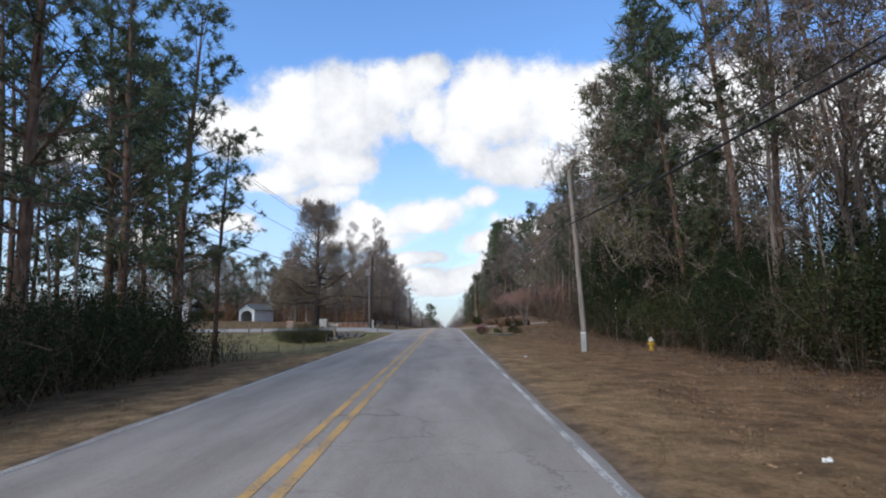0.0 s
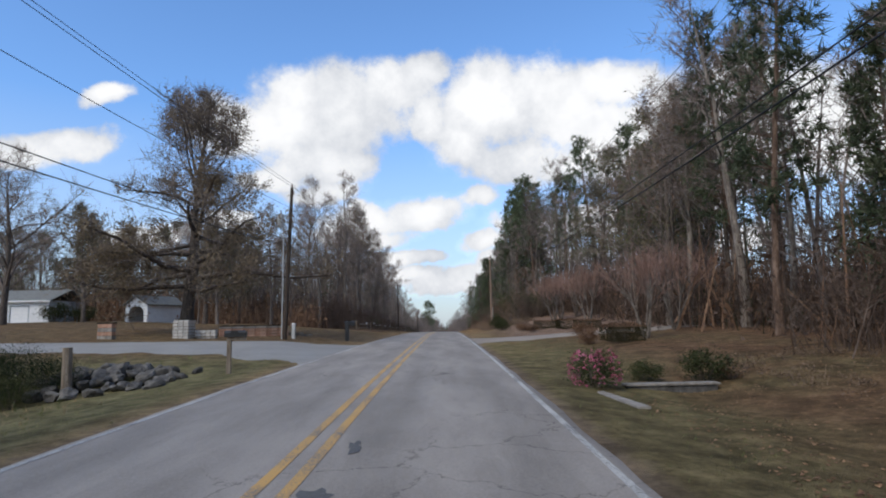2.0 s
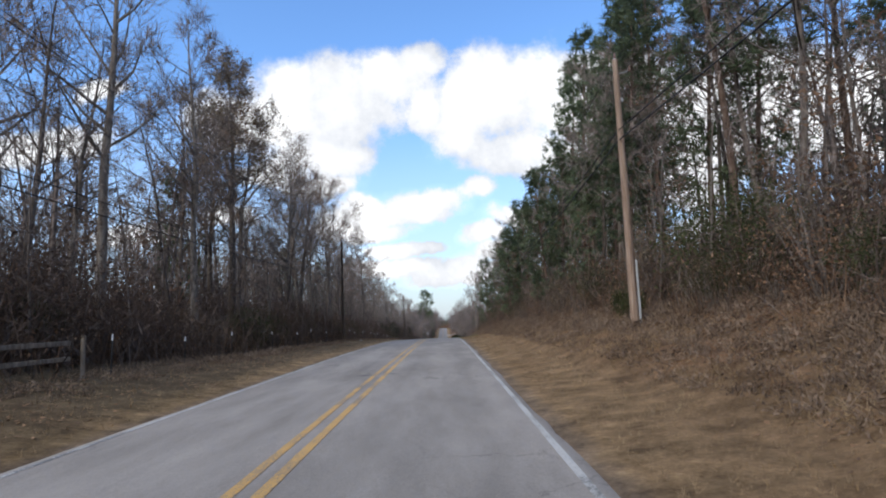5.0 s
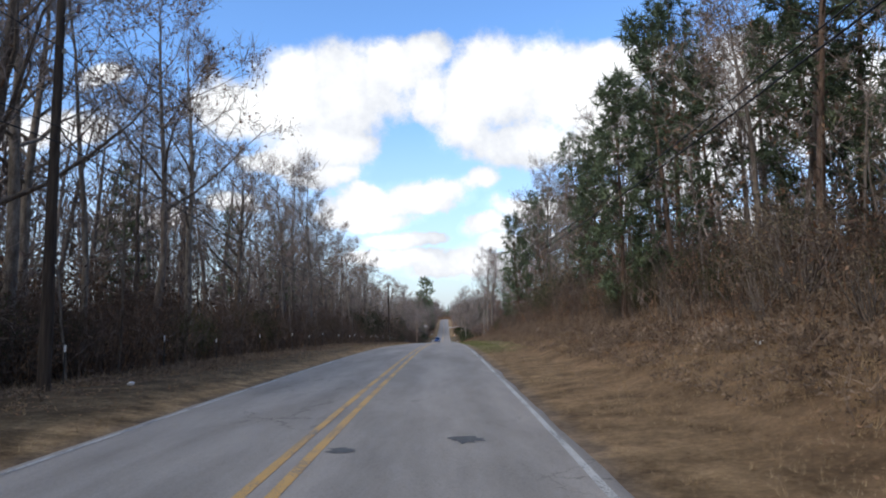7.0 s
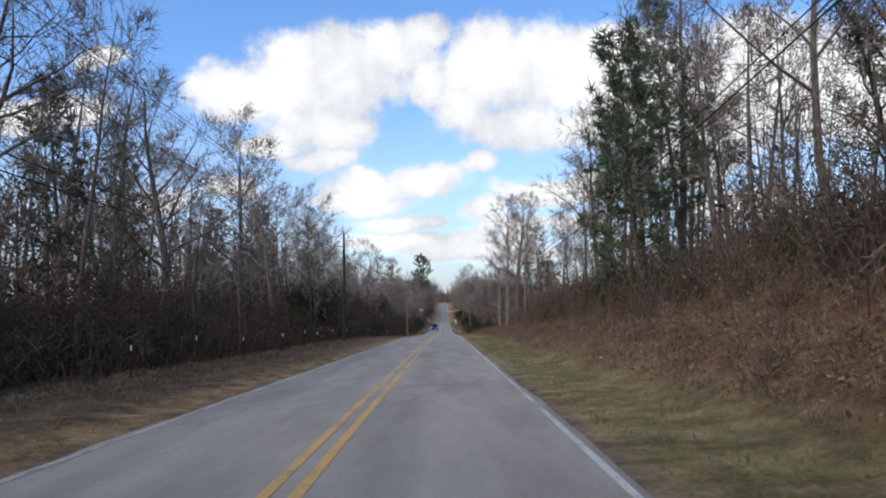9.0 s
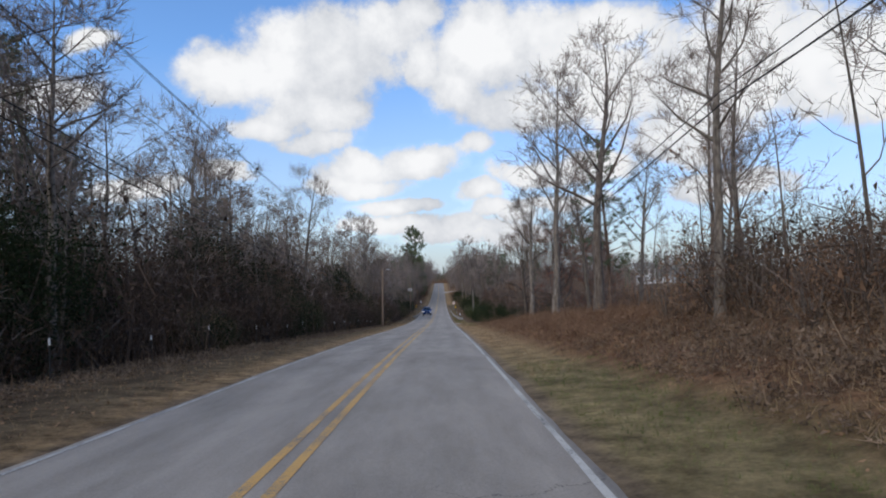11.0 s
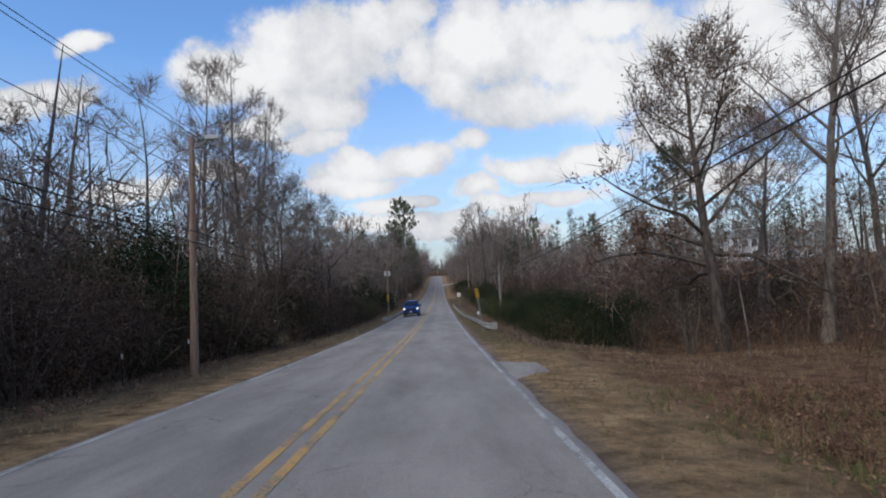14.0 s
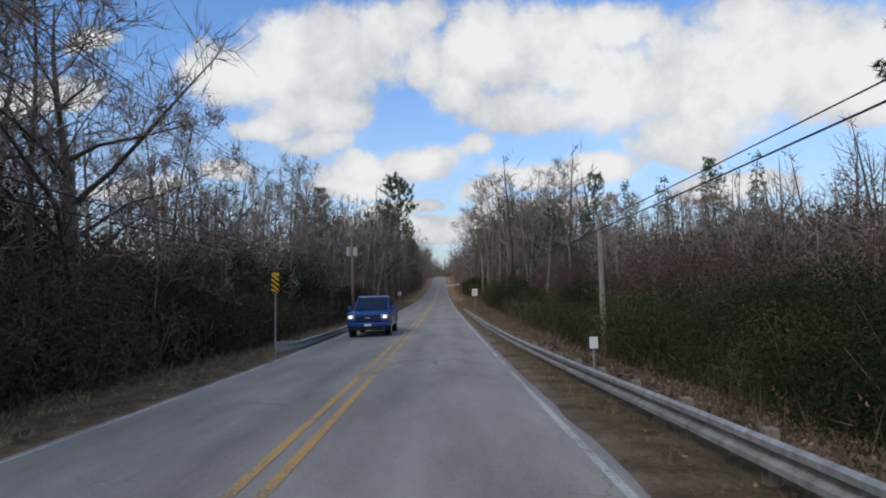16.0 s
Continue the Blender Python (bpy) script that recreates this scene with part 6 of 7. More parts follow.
# shrubs in the yards
def clipped_hedge(seed, w, d, h, count, size):
    """A hedge clipped to a block: stems, leaves on its faces and dry shoots along the top."""
    r = np.random.default_rng(seed)
    wood, green, dry = Geo(), Geo(), Geo()
    for i in range(9):
        x, y = r.uniform(-w * .4, w * .4), r.uniform(-d * .4, d * .4)
        wood.tube(bent(r, np.array((x * .8, y * .8, -.1)), np.array((x * .2, y * .2, h)), h * .9, 3, .1, .02), (.02, .014, .01, .006), 4)
    for i in range(count):
        p = r.uniform(-.5, .5, 3)
        p[r.integers(3)] = r.choice((-.5, .5)) * r.uniform(.8, 1.04)
        p = p * (w, d, h) + (0, 0, h * .5 + .03)
        p += .03 * np.sin(p[[1, 2, 0]] * 9)
        leaf(dry if p[2] > h * .93 and r.random() < .8 else green, p, size * r.uniform(.6, 1.3), r)
    ob = new("hedge")
    tagged(geo_part("woody_frame", wood, BARK, ob, smooth=True), kind="stuff")
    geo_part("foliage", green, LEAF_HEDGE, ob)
    geo_part("dry_top", dry, LEAF_BROWN, ob, label="brown dry shoots along the clipped top")
    return ob


yellow_bush = Kind(bushy(53, 1.2, 1.5, 700, .10, LEAF_TAN, stems=14, shoots=10, name="shrub"), "straw-yellow leafy shrub at the wood's edge", "shrub", "shrubs at the wood's edge")
azalea_bush = bushy(51, 1.0, 1.2, 2000, .085, LEAF_PRIVET, stems=8, name="azalea", hollow=.5)
bloom, br = Geo(), np.random.default_rng(52)
for i in range(150):
    a, c = br.uniform(0, 6.28), br.uniform(.1, 1.0)
    p = np.array((math.cos(a) * .62 * math.sqrt(max(1 - (c - .45) ** 2 * 2.2, .05)), math.sin(a) * .62 * math.sqrt(max(1 - (c - .45) ** 2 * 2.2, .05)), c))
    for w in range(5):
        leaf(bloom, p + br.normal(0, .03, 3), br.uniform(.05, .10), br)
geo_part("blossom", bloom, PETAL, azalea_bush, label="scattered pink blossom")
azalea = Kind(azalea_bush, "rounded azalea shrub in pink bloom on a lawn", "shrub", "shrubs in the yard")
clipped = Kind(clipped_hedge(49, 1.25, 1.5, .56, 6500, .055), "low clipped dark green hedge with a browned top", "hedge", "clipped hedges in the yard")
for k, x, y, s, tall in ((azalea, 5.3, 58.0, 1.0, .9), (yew, 7.0, 59.3, .7, .8), (yew, 8.6, 59.2, 1.05, .75), (dry_shrub, 9.1, 59.0, .7, .8), (rust_shrub, 9.55, 76.9, 1.2, .72), (rust_shrub, 8.4, 71.2, .9, .75), (rust_shrub, 8.8, 97.6, 1.1, .65), (rust_shrub, 9.3, 94.8, 1.1, .62), (dry_shrub, 9.0, 98.5, 1.2, .8),
                         (clipped, 9.9, 70.9, 1.2, 1.1), (clipped, 11.8, 76.6, 1.3, .95), (clipped, 12.3, 95.0, 1.3, 1.1), (clipped, 13.5, 92.0, 1.15, 1.05), (clipped, 11.0, 97.6, 1.5, .8), (clipped, 11.0, 74.6, .7, .9), (yew, 7.6, 104, 1.3, .9), (yew, 7.4, 109, 1.4, 1.0),
                         (yew, -47, 117, 2.6, .9), (yew, -44, 118, 2.4, .8), (yellow_bush, -7.6, 342, .8, 1.0), (yew, 9.3, 132, 1.0, 1.3)):
    k.at(x, y, random.uniform(-12, 12) if k is clipped else random.uniform(0, 360), s, tall=tall)


# ---- buildings ----
def wall_with_hole(x0, x1, z0, z1, y, t, holes):
    """A wall in the xz plane, of thickness t, with rectangular openings (x0, x1, z0, z1)."""
    bm = bmesh.new()
    cuts = sorted({x0, x1, *[h[0] for h in holes], *[h[1] for h in holes]})
    for a, b in zip(cuts, cuts[1:]):
        spans = [(h[2], h[3]) for h in holes if h[0] <= a + 1e-6 and h[1] >= b - 1e-6]
        z = z0
        for lo, hi in sorted(spans):
            if lo > z + 1e-6:
                box_bm(bm, a, b, y, y + t, z, lo)
            z = hi
        if z < z1:
            box_bm(bm, a, b, y, y + t, z, z1)
    return bm


def gable(x0, x1, y0, y1, z, rise, over, axis):
    """A pitched roof of real thickness, its ridge along the given axis."""
    bm = bmesh.new()
    th = .16
    if axis == "x":
        ym = (y0 + y1) / 2
        prof = [(y0 - over, z - over * rise / (ym - y0)), (ym, z + rise), (y1 + over, z - over * rise / (ym - y0)), (y1 + over, z + th - over * rise / (ym - y0)), (ym, z + rise + th), (y0 - over, z + th - over * rise / (ym - y0))]
        rings = [[bm.verts.new((x, a, b)) for a, b in prof] for x in (x0 - over, x1 + over)]
    else:
        xm = (x0 + x1) / 2
        prof = [(x0 - over, z - over * rise / (xm - x0)), (xm, z + rise), (x1 + over, z - over * rise / (xm - x0)), (x1 + over, z + th - over * rise / (xm - x0)), (xm, z + rise + th), (x0 - over, z + th - over * rise / (xm - x0))]
        rings = [[bm.verts.new((a, y, b)) for a, b in prof] for y in (y0 - over, y1 + over)]
    for i in range(6):
        bm.faces.new((rings[0][i], rings[0][(i + 1) % 6], rings[1][(i + 1) % 6], rings[1][i]))
    for r in rings:
        bm.faces.new((r[0], r[1], r[4], r[5])), bm.faces.new((r[1], r[2], r[3], r[4]))
    bmesh.ops.recalc_face_normals(bm, faces=bm.faces)
    return bm


def tri_wall(x0, x1, y, t, z, rise):
    bm = bmesh.new()
    a = [bm.verts.new((x, y, zz)) for x, zz in ((x0, z), (x1, z), ((x0 + x1) / 2, z + rise))]
    b = [bm.verts.new((v.co.x, y + t, v.co.z)) for v in a]
    bm.faces.new(a), bm.faces.new(b[::-1])
    for i in range(3):
        bm.faces.new((a[i], a[(i + 1) % 3], b[(i + 1) % 3], b[i]))
    bmesh.ops.recalc_face_normals(bm, faces=bm.faces)
    return bm


def window(parent, x, z, w, h, y):
    win = part("window", wall_with_hole(x - w / 2 - .08, x + w / 2 + .08, z - .08, z + h + .08, y - .03, .06, [(x - w / 2, x + w / 2, z, z + h)]), TRIM, parent, "white framed window")
    part("pane", box(x - w / 2, x + w / 2, y + .05, y + .07, z, z + h), GLASS, win)
    part("sash", box(x - w / 2, x + w / 2, y - .01, y + .05, z + h / 2 - .03, z + h / 2 + .03), TRIM, win)


def long_house(x, y, turn):
    """A white house with garage doors in its near wall."""
    ob = thing("house", x, y, turn=turn, label="long low white house with garage doors and a grey roof", category="house", group="houses set back from the road")
    w, d, h, rise = 13.0, 8.5, 3.0, 1.5
    doors = [(-2.2, .2), (1.4, 3.8)]
    holes = [(a, b, 0.0, 2.2) for a, b in doors] + [(-5.2, -4.0, .95, 2.1)]
    part("wall", wall_with_hole(-w / 2, w / 2, -.5, h, -d / 2, .2, holes), SIDING, ob)
    part("wall", box(-w / 2, w / 2, d / 2 - .2, d / 2, -.5, h), SIDING, ob)
    part("wall", box(-w / 2, -w / 2 + .2, -d / 2 + .2, d / 2 - .2, -.5, h), SIDING, ob)
    # this end faces away from the sun: its shade is put into the colour
    part("wall", box(w / 2 - .2, w / 2, -d / 2 + .2, d / 2 - .2, -.5, h), GREYSIDE_AND_SHADE, ob, "white gable-end wall with its shade painted in as grey")
    part("roof", gable(-w / 2, w / 2, -d / 2, d / 2, h, rise, .45, "x"), ROOF, ob, "grey shingle roof")
    for a, b in doors:
        door = part("garage_door", box(a, b, -d / 2 + .1, -d / 2 + .16, 0, 2.2), SIDING, ob, "white sectional garage door")
        for k in range(4):
            part("panel", box(a + .08, b - .08, -d / 2 + .08, -d / 2 + .1, .06 + k * .54, .52 + k * .54, .006), TRIM, door)
        part("door_frame", wall_with_hole(a - .12, b + .12, 0, 2.34, -d / 2 - .03, .03, [(a, b, 0, 2.2)]), GREYSIDE_AND_SHADE, ob)
    window(ob, -4.6, .95, 1.2, 1.15, -d / 2)
    part("fascia", box(-w / 2 - .4, w / 2 + .4, -d / 2 - .50, -d / 2 - .46, h - .24, h - .04), TRIM, ob)
    return ob


long_house(-58.5, 127, 2)
ann = thing("house_wing", -72, 128, label="white side wing of a house with small windows", category="house", group="houses set back from the road")
part("wall", wall_with_hole(-6, 6, -.5, 2.6, -3, .2, [(-4, -3, 1, 2.1), (-.5, .5, 1, 2.1), (3, 4, 1, 2.1)]), SIDING, ann)
part("wall", box(5.8, 6, -2.8, 3, -.5, 2.6), SIDING, ann)
part("wall", box(-6, -5.8, -2.8, 3, -.5, 2.6), SIDING, ann)
part("roof", gable(-6, 6, -3, 3, 2.6, 1.1, .4, "x"), ROOF, ann)
for k in (-3.5, 0, 3.5):
    window(ann, k, 1, 1, 1.1, -3)


def arch_garage(x, y, turn):
    ob = thing("garage", x, y, turn=turn, label="small white gabled garage with an arched opening", category="garage")
    w, d, h, rise = 4.2, 5.6, 2.3, 1.1
    bm = bmesh.new()
    box_bm(bm, -w / 2, -1.45, -d / 2, -d / 2 + .18, -.4, h)
    box_bm(bm, 1.45, w / 2, -d / 2, -d / 2 + .18, -.4, h)
    n = 12
    for k in range(n):      # the arch's head
        a0, a1 = math.pi * k / n, math.pi * (k + 1) / n
        xa, xb = 1.45 * math.cos(a0), 1.45 * math.cos(a1)
        za, zb = 1.15 + 1.0 * math.sin(a0), 1.15 + 1.0 * math.sin(a1)
        f = [bm.verts.new(p) for p in ((xa, -d / 2, za), (xb, -d / 2, zb), (xb, -d / 2, h), (xa, -d / 2, h))]
        g = [bm.verts.new((v.co.x, -d / 2 + .18, v.co.z)) for v in f]
        bm.faces.new(f), bm.faces.new(g[::-1])
        for i in range(4):
            bm.faces.new((f[i], f[(i + 1) % 4], g[(i + 1) % 4], g[i]))
    bmesh.ops.recalc_face_normals(bm, faces=bm.faces)
    part("front_wall", bm, SIDING, ob)
    part("gable_wall", tri_wall(-w / 2, w / 2, -d / 2, .18, h, rise), SIDING, ob)
    part("gable_wall", tri_wall(-w / 2, w / 2, d / 2 - .18, .18, h, rise), SIDING, ob)
    part("wall", box(-w / 2, -w / 2 + .16, -d / 2 + .18, d / 2 - .18, -.4, h), SIDING, ob)
    part("wall", box(w / 2 - .16, w / 2, -d / 2 + .18, d / 2 - .18, -.4, h), SIDING, ob)
    part("wall", box(-w / 2, w / 2, d / 2 - .18, d / 2, -.4, h), SIDING, ob)
    part("roof", gable(-w / 2, w / 2, -d / 2, d / 2, h, rise, .3, "y"), ROOF, ob, "dark shingle roof")


arch_garage(-37.6, 123.2, -25)
far = thing("house", 86, 446, turn=-12, label="pale house with a grey roof behind bare trees", category="house", group="houses set back from the road")
part("wall", wall_with_hole(-8, 8, -2, 3.2, -4.5, .2, [(-5.5, -4.3, 1, 2.4), (-2.2, -1, 1, 2.4), (2, 3.2, 1, 2.4), (5, 6.2, 1, 2.4)]), GREYSIDE_AND_SHADE, far)
part("wall", box(-8, -7.8, -4.3, 4.5, -2, 3.2), GREYSIDE_AND_SHADE, far)
part("wall", box(7.8, 8, -4.3, 4.5, -2, 3.2), GREYSIDE_AND_SHADE, far)
part("roof", gable(-8, 8, -4.5, 4.5, 3.2, 2.6, .5, "x"), ROOF, far)
for k in (-4.9, -1.6, 2.6, 5.6):
    window(far, k, 1, 1.2, 1.4, -4.5)
white = thing("house", 71.5, 440, turn=-20, label="white two-storey house behind bare trees", category="house", group="houses set back from the road")
part("wall", wall_with_hole(-3.2, 3.2, -2, 5.4, -3.5, .2, [(-2.4, -1.4, .9, 2.3), (1.4, 2.4, .9, 2.3), (-2.4, -1.4, 3.4, 4.8), (-.5, .5, 3.4, 4.8), (1.4, 2.4, 3.4, 4.8)]), SIDING, white)
part("wall", box(-3.2, -3.0, -3.3, 3.5, -2, 5.4), SIDING, white)
part("wall", box(3.0, 3.2, -3.3, 3.5, -2, 5.4), SIDING, white)
part("roof", gable(-3.2, 3.2, -3.5, 3.5, 5.4, 1.6, .4, "x"), ROOF, white)
for kx, kz in ((-1.9, .9), (1.9, .9), (-1.9, 3.4), (0, 3.4), (1.9, 3.4)):
    window(white, kx, kz, 1.0, 1.4, -3.5)
part("porch", box(3.2, 7.5, -3.2, 0.5, -2, 2.4, .02), SIDING, white, "low white side wing")
# ---- guardrails ----
W_BEAM = [(.0, .0), (.05, .03), (.05, .09), (-.03, .13), (-.03, .18), (.05, .22), (.05, .28), (.0, .31)]


def rail_line(side, y):
    """Where a guardrail's beam runs: it closes in on the road and sinks towards the bridge."""
    x = np.interp(y, [346, 358, 386, 424], [4.8, 4.72, 4.3, 4.3]) if side > 0 else 4.0
    return side * float(x), float(road_z(y)) + float(np.interp(y, [346, 356, 372, 424], [.03, .02, -.16, -.2]) if side > 0 else -.14)


def strip(sections):
    """A thin bent sheet through rows of points, of a few millimetres' thickness."""
    bm = bmesh.new()
    rings = [[[bm.verts.new(Vector(p) + Vector(o)) for p in row] for row in sections] for o in ((0, 0, 0), (.006, .002, 0))]
    n, m = len(sections), len(sections[0])
    for i in range(n - 1):
        for j in range(m - 1):
            bm.faces.new((rings[0][i][j], rings[0][i][j + 1], rings[0][i + 1][j + 1], rings[0][i + 1][j]))
            bm.faces.new((rings[1][i + 1][j], rings[1][i + 1][j + 1], rings[1][i][j + 1], rings[1][i][j]))
    return bm


def guardrail(y0, y1, side, label):
    """A steel beam of W section on timber posts; side: +1 right of the road, -1 left."""
    x0, z0 = rail_line(side, y0)
    ob = thing("guardrail", x0, y0, z=z0, label=label, category="guardrail", group="guardrails at a bridge")
    panel = 3.81
    post = bpy.data.meshes.new("post")
    bmp = box(-.07, .07, -.06, .06, -.7, .335, .01)
    bmp.to_mesh(post)
    bmp.free()
    post.materials.append(OLDWOOD)
    for k in range(int((y1 - y0) / panel)):
        rows = []
        for f in (0, .5, 1.01):
            y = y0 + (k + f) * panel
            x, z = rail_line(side, y)
            rows.append([(x - x0 - side * px, y - y0, z - z0 + pz) for px, pz in W_BEAM])
        part("beam_panel", strip(rows), STEEL, ob)
        for f in (.25, .75):
            y = y0 + (k + f) * panel
            x, z = rail_line(side, y)
            p = new("post", post)
            p.parent = ob
            p.matrix_basis = pose(x - x0 + side * .15, y - y0, z - z0, 0, 0, 0)
    # flared end: the beam flattens into a plate that turns away from the road
    rows = []
    for f in np.linspace(0, 1, 7):
        dx, dy = .72 * f ** 1.7, -1.0 * f + .2 * f * f
        rows.append([(side * (dx - px * (1 - f)), dy, pz * (1 + .55 * f) - .10 * f) for px, pz in W_BEAM])
    part("end_plate", strip(rows), STEEL, ob, "flared flat end plate")
    part("end_post", box(side * .52 - .07, side * .52 + .07, -.60, -.46, -.6, .40, .012), OLDWOOD, ob, "weathered end post")
    return ob


guardrail(345.9, 424, 1, "dull galvanised guardrail on timber posts beside the road")
guardrail(374.2, 424, -1, "dull galvanised guardrail on timber posts beside the road")


# ---- signs ----
def chevron_marker(x, y, tilt, side, label, lean=0.0):
    ob = thing("object_marker", x, y, label=label, category="road sign", group="striped markers at the bridge")
    ob.matrix_basis = pose(x, y, gz(x, y), 0, tilt, 0)
    part("post", rod((0, 0, -.3), (lean, 0, 2.80), .032, .03, 8), STEEL, ob)
    w, h, z0 = .24, .66, 2.16
    cx = lean * .85
    bm = box(cx - w / 2, cx + w / 2, -.055, -.045, z0, z0 + h, .004)
    plate = part("plate", bm, SIGN_Y, ob, "yellow reflective plate")
    for k in range(-2, 5):       # slanting black bars, clipped to the plate
        lo = z0 + k * .165
        pts = []
        for px, pz in ((cx - w / 2, lo), (cx + w / 2, lo + side * .20), (cx + w / 2, lo + .08 + side * .20), (cx - w / 2, lo + .08)):
            pts.append((px, min(max(pz, z0 + .01), z0 + h - .01)))
        if max(p[1] for p in pts) - min(p[1] for p in pts) < .03:
            continue
        bm = bmesh.new()
        a = [bm.verts.new((p[0], -.062, p[1])) for p in pts]
        b = [bm.verts.new((p[0], -.056, p[1])) for p in pts]
        bm.faces.new(a), bm.faces.new(b[::-1])
        for i in range(4):
            bm.faces.new((a[i], b[i], b[(i + 1) % 4], a[(i + 1) % 4]))
        part("stripe", bm, SIGN_K, plate, "black slanting stripe")


chevron_marker(4.57, 344.4, -7.0, 1, "yellow and black striped marker on a leaning post")
chevron_marker(-3.8, 370.2, 1.0, -1, "yellow and black striped marker beside a guardrail")


def plain_sign(x, y, w, h, z, mat, label, turn=0, bar=None):
    ob = thing("road_sign", x, y, turn=turn, label=label, category="road sign", group="small road signs")
    part("post", rod((0, 0, -.3), (0, 0, z + h), .03, .03, 8), STEEL, ob)
    plate = part("plate", box(-w / 2, w / 2, -.05, -.04, z, z + h, .004), mat, ob)
    if bar:
        for k in range(2):
            part("bar", box(-w * .32, w * .32, -.056, -.051, z + h * (.25 + .35 * k), z + h * (.42 + .35 * k)), bar, plate, "dark bar of lettering")


plain_sign(5.4, 417, .6, .75, 1.9, SIGN_W, "white rectangular road sign on a steel post", bar=SIGN_R)
plain_sign(-5.6, 452, .6, .6, 1.7, SIGN_W, "small white road sign on a steel post", bar=SIGN_K)
plain_sign(5.65, 366, .22, .3, .55, SIGN_W, "low white marker plate behind a guardrail")
board = thing("sign_board", -10.8, 428, label="white notice board with a dark panel on two posts", category="sign board")
part("board", box(-.9, .9, -.05, 0, .7, 1.7, .01), SIGN_W, board)
part("panel", box(-.7, .1, -.06, -.052, .9, 1.5), SIGN_K, board, "dark panel")
for k in (-.75, .75):
    part("post", box(k - .05, k + .05, .0, .1, -.3, 1.75, .008), OLDWOOD, board)
shed = thing("trailer", -9.0, 434, label="low white utility trailer beside the road", category="trailer")
part("body", box(-1.2, 1.2, -1.0, 1.0, .5, 1.75, .06), SIDING, shed)
part("chassis", box(-1.0, 1.0, -1.1, 1.1, .36, .5, .02), BLACKMET, shed)
for k in (-1.05, 1.05):
    part("wheel", rod((k - .1, 0, .3), (k + .1, 0, .3), .3, .3, 18), RUBBER, shed)


# ---- the blue pickup in the other lane ----
def prism(profile, x0, x1, top=1.0, ref=(0, 1), bevel=.03):
    """A (y, z) outline drawn out from x0 to x1, narrowing upwards to the share top between the heights of ref."""
    bm = bmesh.new()
    rings = []
    for x in (x0, x1):
        ring = []
        for y, z in profile:
            f = min(max((z - ref[0]) / (ref[1] - ref[0]), 0), 1)
            ring.append(bm.verts.new((x * (1 - (1 - top) * f), y, z)))
        rings.append(ring)
    n = len(profile)
    for i in range(n):
        bm.faces.new((rings[0][i], rings[0][(i + 1) % n], rings[1][(i + 1) % n], rings[1][i]))
    bm.faces.new(rings[0][::-1]), bm.faces.new(rings[1])
    bmesh.ops.recalc_face_normals(bm, faces=bm.faces)
    if bevel:
        bmesh.ops.bevel(bm, geom=list(bm.edges), offset=bevel, segments=2, affect="EDGES", profile=.6)
    return bm


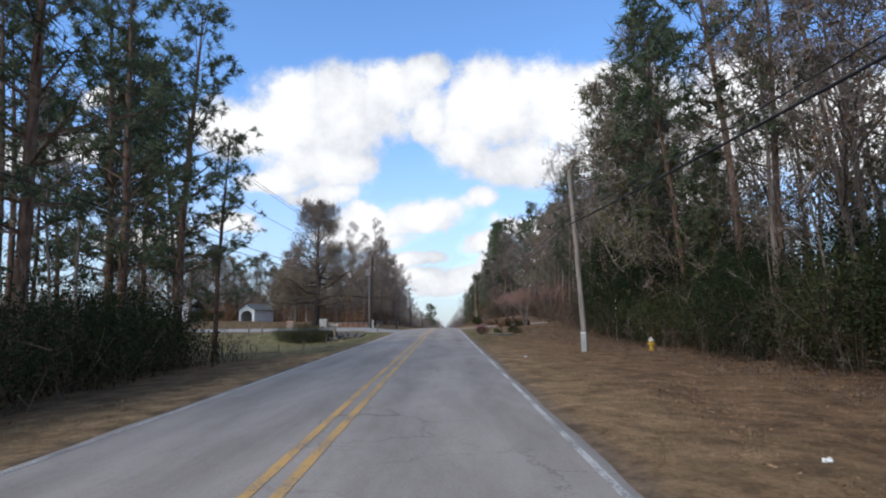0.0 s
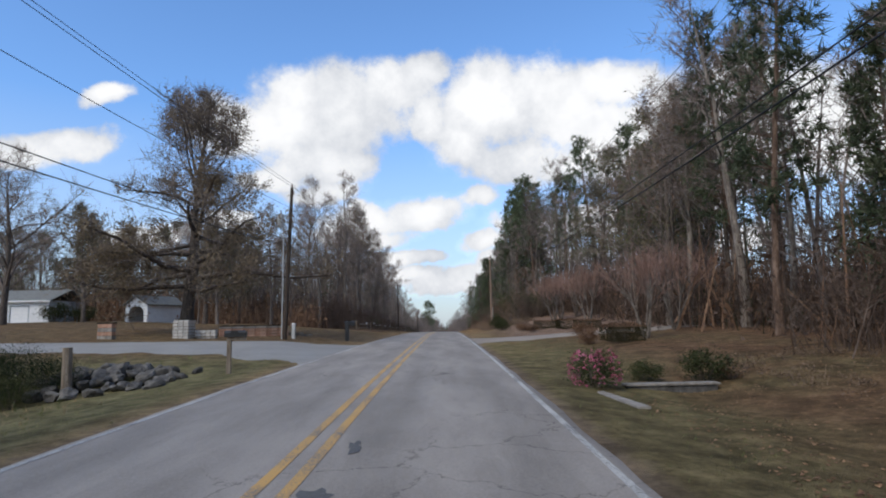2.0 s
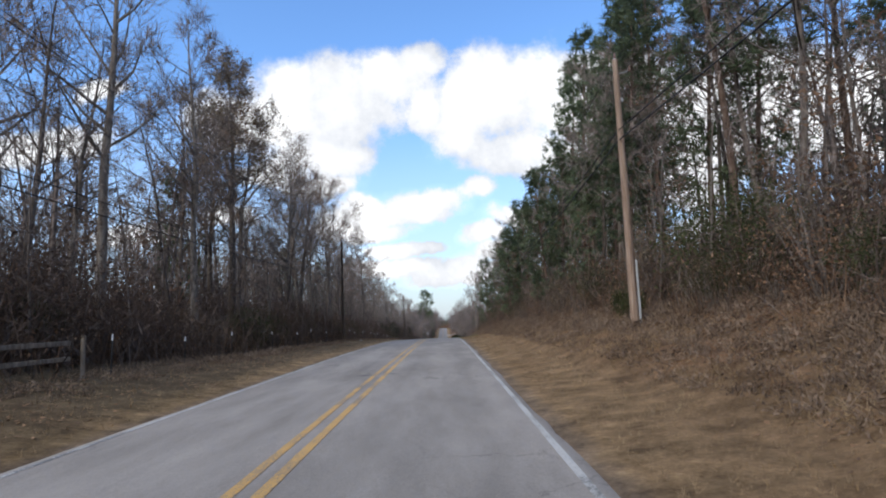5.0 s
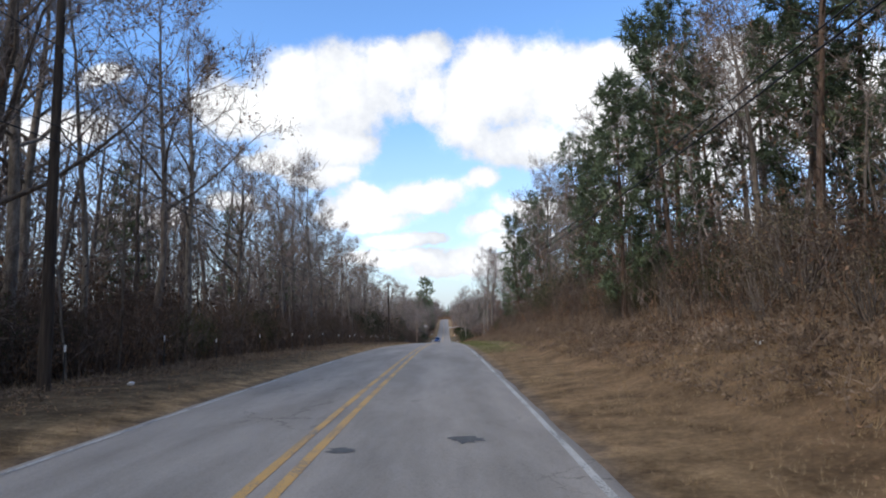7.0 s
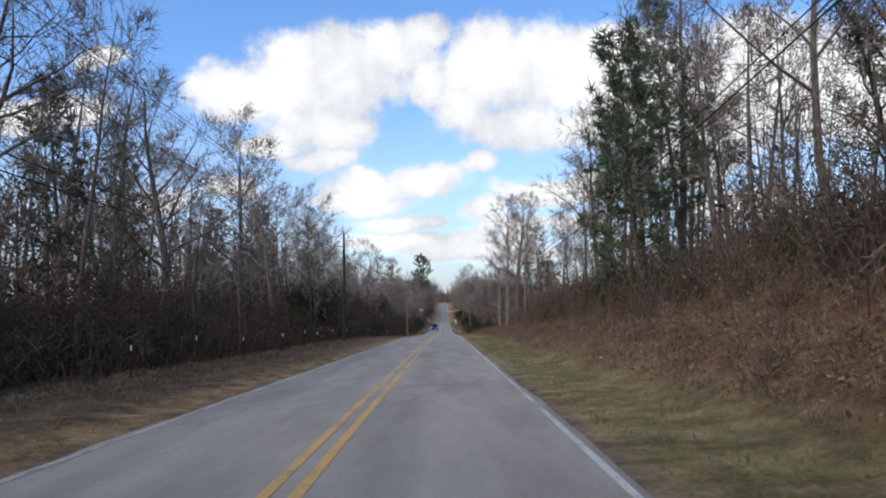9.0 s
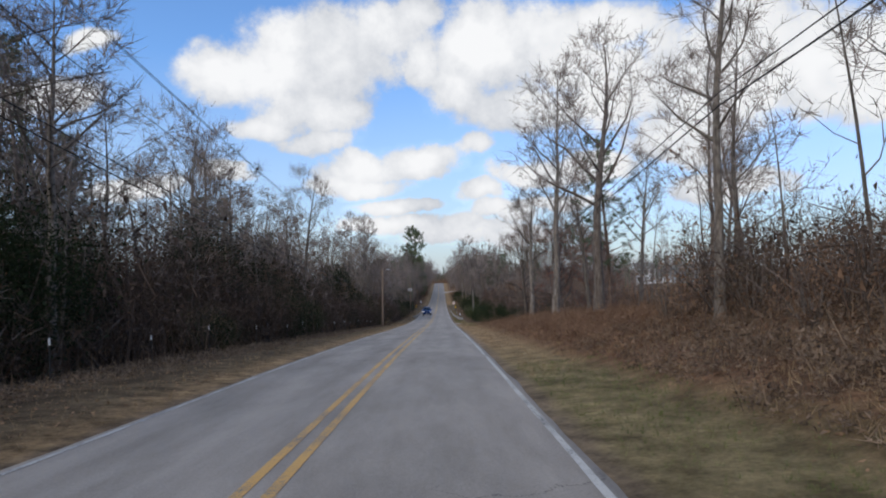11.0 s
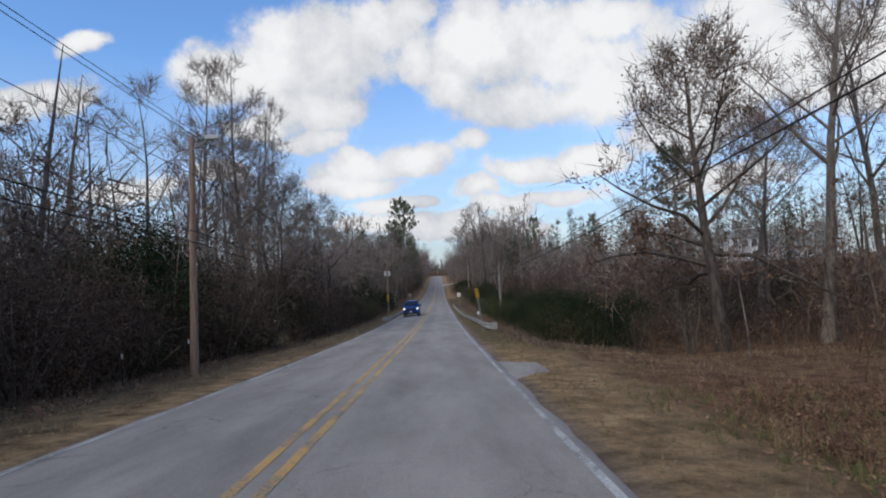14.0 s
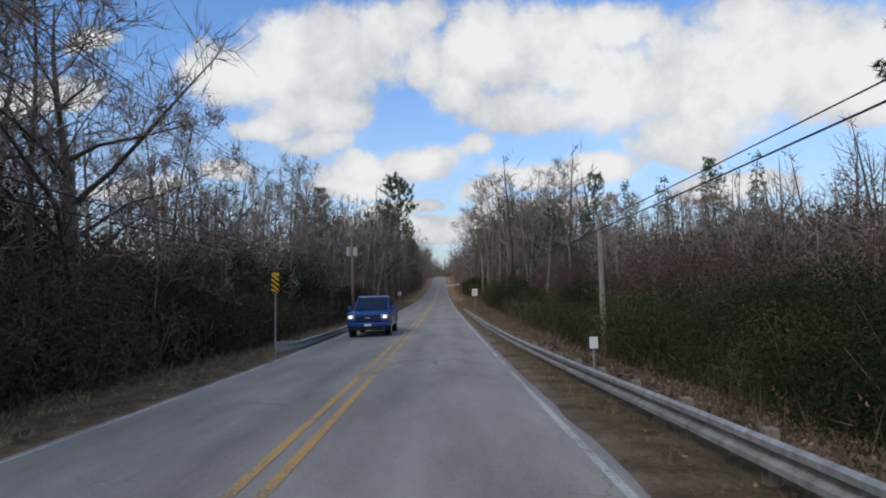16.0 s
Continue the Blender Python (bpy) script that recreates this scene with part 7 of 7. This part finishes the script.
def pickup(x, y):
    slope = math.degrees(math.atan2(float(road_z(y + 5)) - float(road_z(y)), 5))
    ob = new("pickup_truck")
    ob.matrix_basis = pose(x, y, float(road_z(y)) - .02 * abs(x), slope, 0, 0)
    tagged(ob, "bright blue four-door pickup truck on the road", "pickup truck")
    part("body", prism([(.12, .55), (.02, .75), (.06, 1.08), (.25, 1.16), (1.55, 1.22), (5.75, 1.22), (5.82, 1.0), (5.8, .55), (5.0, .45), (1.0, .42)], -.99, .99, .95, (.9, 1.25), .05), BLUE, ob, "glossy blue body")
    cab = part("cab", prism([(1.35, 1.18), (2.25, 1.86), (2.55, 1.93), (3.75, 1.92), (4.1, 1.82), (4.2, 1.18)], -.93, .93, .80, (1.2, 1.92), .05), BLUE, ob, "blue four-door cab")
    # windscreen and side windows, laid just proud of the cab
    def quad(name, pts, mat, parent, thick=(0, -.012, .012)):
        bm = bmesh.new()
        a = [bm.verts.new(p) for p in pts]
        b = [bm.verts.new(Vector(p) + Vector(thick)) for p in pts]
        m = len(pts)
        bm.faces.new(a[::-1]), bm.faces.new(b)
        for i in range(m):
            bm.faces.new((a[i], a[(i + 1) % m], b[(i + 1) % m], b[i]))
        bmesh.ops.recalc_face_normals(bm, faces=bm.faces)
        return part(name, bm, mat, parent)

    quad("windscreen", [(-.80, 1.44, 1.26), (.80, 1.44, 1.26), (.70, 2.19, 1.82), (-.70, 2.19, 1.82)], GLASS, cab, (0, -.02, .025))
    for s in (-1, 1):
        quad("side_window", [(s * .912, 1.72, 1.28), (s * .912, 2.75, 1.28), (s * .79, 2.75, 1.82), (s * .80, 2.32, 1.82)], GLASS, cab, (s * .014, 0, 0))
        quad("side_window", [(s * .912, 2.85, 1.28), (s * .912, 3.9, 1.28), (s * .80, 3.75, 1.82), (s * .79, 2.85, 1.82)], GLASS, cab, (s * .014, 0, 0))
        mirror = part("mirror", box(s * 1.10 - .13, s * 1.10 + .13, 1.62, 1.74, 1.22, 1.44, .03), BLUE, ob, "blue door mirror")
        part("mirror_arm", box(min(s * .9, s * 1.02), max(s * .9, s * 1.02), 1.66, 1.7, 1.25, 1.3), PLASTIC, mirror)
        head = part("headlight", box(s * .78 - .16, s * .78 + .16, -.01, .12, .86, 1.04, .03), LENS, ob, "clear headlight")
        part("lamp", rod((s * .80, -.025, .95), (s * .80, -.012, .95), .06, .06, 14), HEADLAMP, head, "lit lamp")
        part("fog_light", rod((s * .72, -.06, .58), (s * .72, -.03, .58), .06, .06, 12), LENS, ob)
        part("tow_hook", box(s * .45 - .03, s * .45 + .03, -.08, 0, .45, .55, .01), BLACKMET, ob)
        for yy in (1.05, 4.55):
            w0, w1 = sorted((s * .74, s * 1.0))
            wheel = part("wheel", rod((w0, yy, .39), (w1, yy, .39), .39, .39, 28), RUBBER, ob, "black tyre")
            part("rim", rod((s * .99, yy, .39), (s * 1.012, yy, .39), .25, .22, 20), CHROME, wheel, "alloy rim")
            part("wheel_arch", rod((s * .72, yy, .44), (s * .995, yy, .44), .47, .47, 28), PLASTIC, ob)
    grille = part("grille", box(-.60, .60, -.03, .1, .74, 1.05, .03), PLASTIC, ob, "black grille")
    for z in (.82, .97):
        part("grille_bar", box(-.58, .58, -.045, -.03, z - .02, z + .02, .006), BLUE, grille)
    part("emblem", box(-.13, .13, -.055, -.04, .87, .93, .015), CHROME, grille, "plain bright emblem")
    part("bumper", box(-.97, .97, -.07, .14, .50, .70, .04), BLUE, ob, "blue front bumper")
    part("air_dam", box(-.85, .85, -.02, .2, .33, .50, .03), PLASTIC, ob)
    bedb = part("bed", box(-.90, .90, 4.25, 5.7, 1.225, 1.235), PLASTIC, ob, "dark cargo bed cover")
    part("bed_rack", box(-.78, .78, 4.5, 4.56, 1.235, 1.7, .01), BLACKMET, bedb)
    part("plate", box(-.16, .16, -.085, -.071, .53, .62), SIGN_W, ob)


HEADLAMP = material("headlamp", [(.8, .8, .76), (.85, .85, .82)], 1, rough=.2)
n = HEADLAMP.node_tree.nodes
bs = [k for k in n if k.type == "BSDF_PRINCIPLED"][0]
bs.inputs["Emission Color"].default_value, bs.inputs["Emission Strength"].default_value = (1, .93, .8, 1), 3.0
pickup(-1.75, 378.2)


# ---- litter ----
def crumpled(x, y, s, seed):
    bm = bmesh.new()
    bmesh.ops.create_icosphere(bm, subdivisions=2, radius=.12 * s)
    for v in bm.verts:
        v.co = v.co * (1 + .7 * noise.noise(v.co * 16 / s + Vector((seed, 0, 0))))
        v.co.z = v.co.z * .6
    ob = part("litter", bm, PAPER)
    ob.matrix_basis = pose(x, y, gz(x, y) + .05 * s, 0, 0, seed * 50)
    tagged(ob, "crumpled white litter lying on the verge", "litter", "litter on the verges")


for k, (x, y, s) in enumerate(((5.9, 304.8, .8), (8.4, 164.5, .8), (-6.4, 167.5, .7), (5.0, 24.5, .5), (6.2, 7.2, .5), (6.6, 215, .4))):
    crumpled(x, y, s, k + 1)


# ---- patches in the road ----
PATCH = material("road_patch", [(.085, .086, .088), (.13, .131, .134)], 12, bump=.3, bump_scale=60)
for k, (x, y, w, d) in enumerate(((2.05, 160.3, .24, .22), (.45, 159.6, .2, .16), (-.45, 126.3, .25, .12), (.42, 48.6, .16, .3), (.35, 126.6, .15, .1), (.5, 50.6, .1, .3))):
    bm = bmesh.new()
    ring = []
    for a in range(18):
        t = a / 18 * 6.283
        r = 1 + .8 * noise.noise((math.cos(t) * 2.5, math.sin(t) * 2.5, k * 3.3))
        px, py = x + w * r * math.cos(t), y + d * r * math.sin(t)
        ring.append(bm.verts.new((px, py, float(road_z(py)) - .02 * abs(px) + .008)))
    bm.faces.new(ring)
    tagged(part("road_patch", bm, PATCH), "dark tar patch on worn asphalt", "road patch", kind="structure")
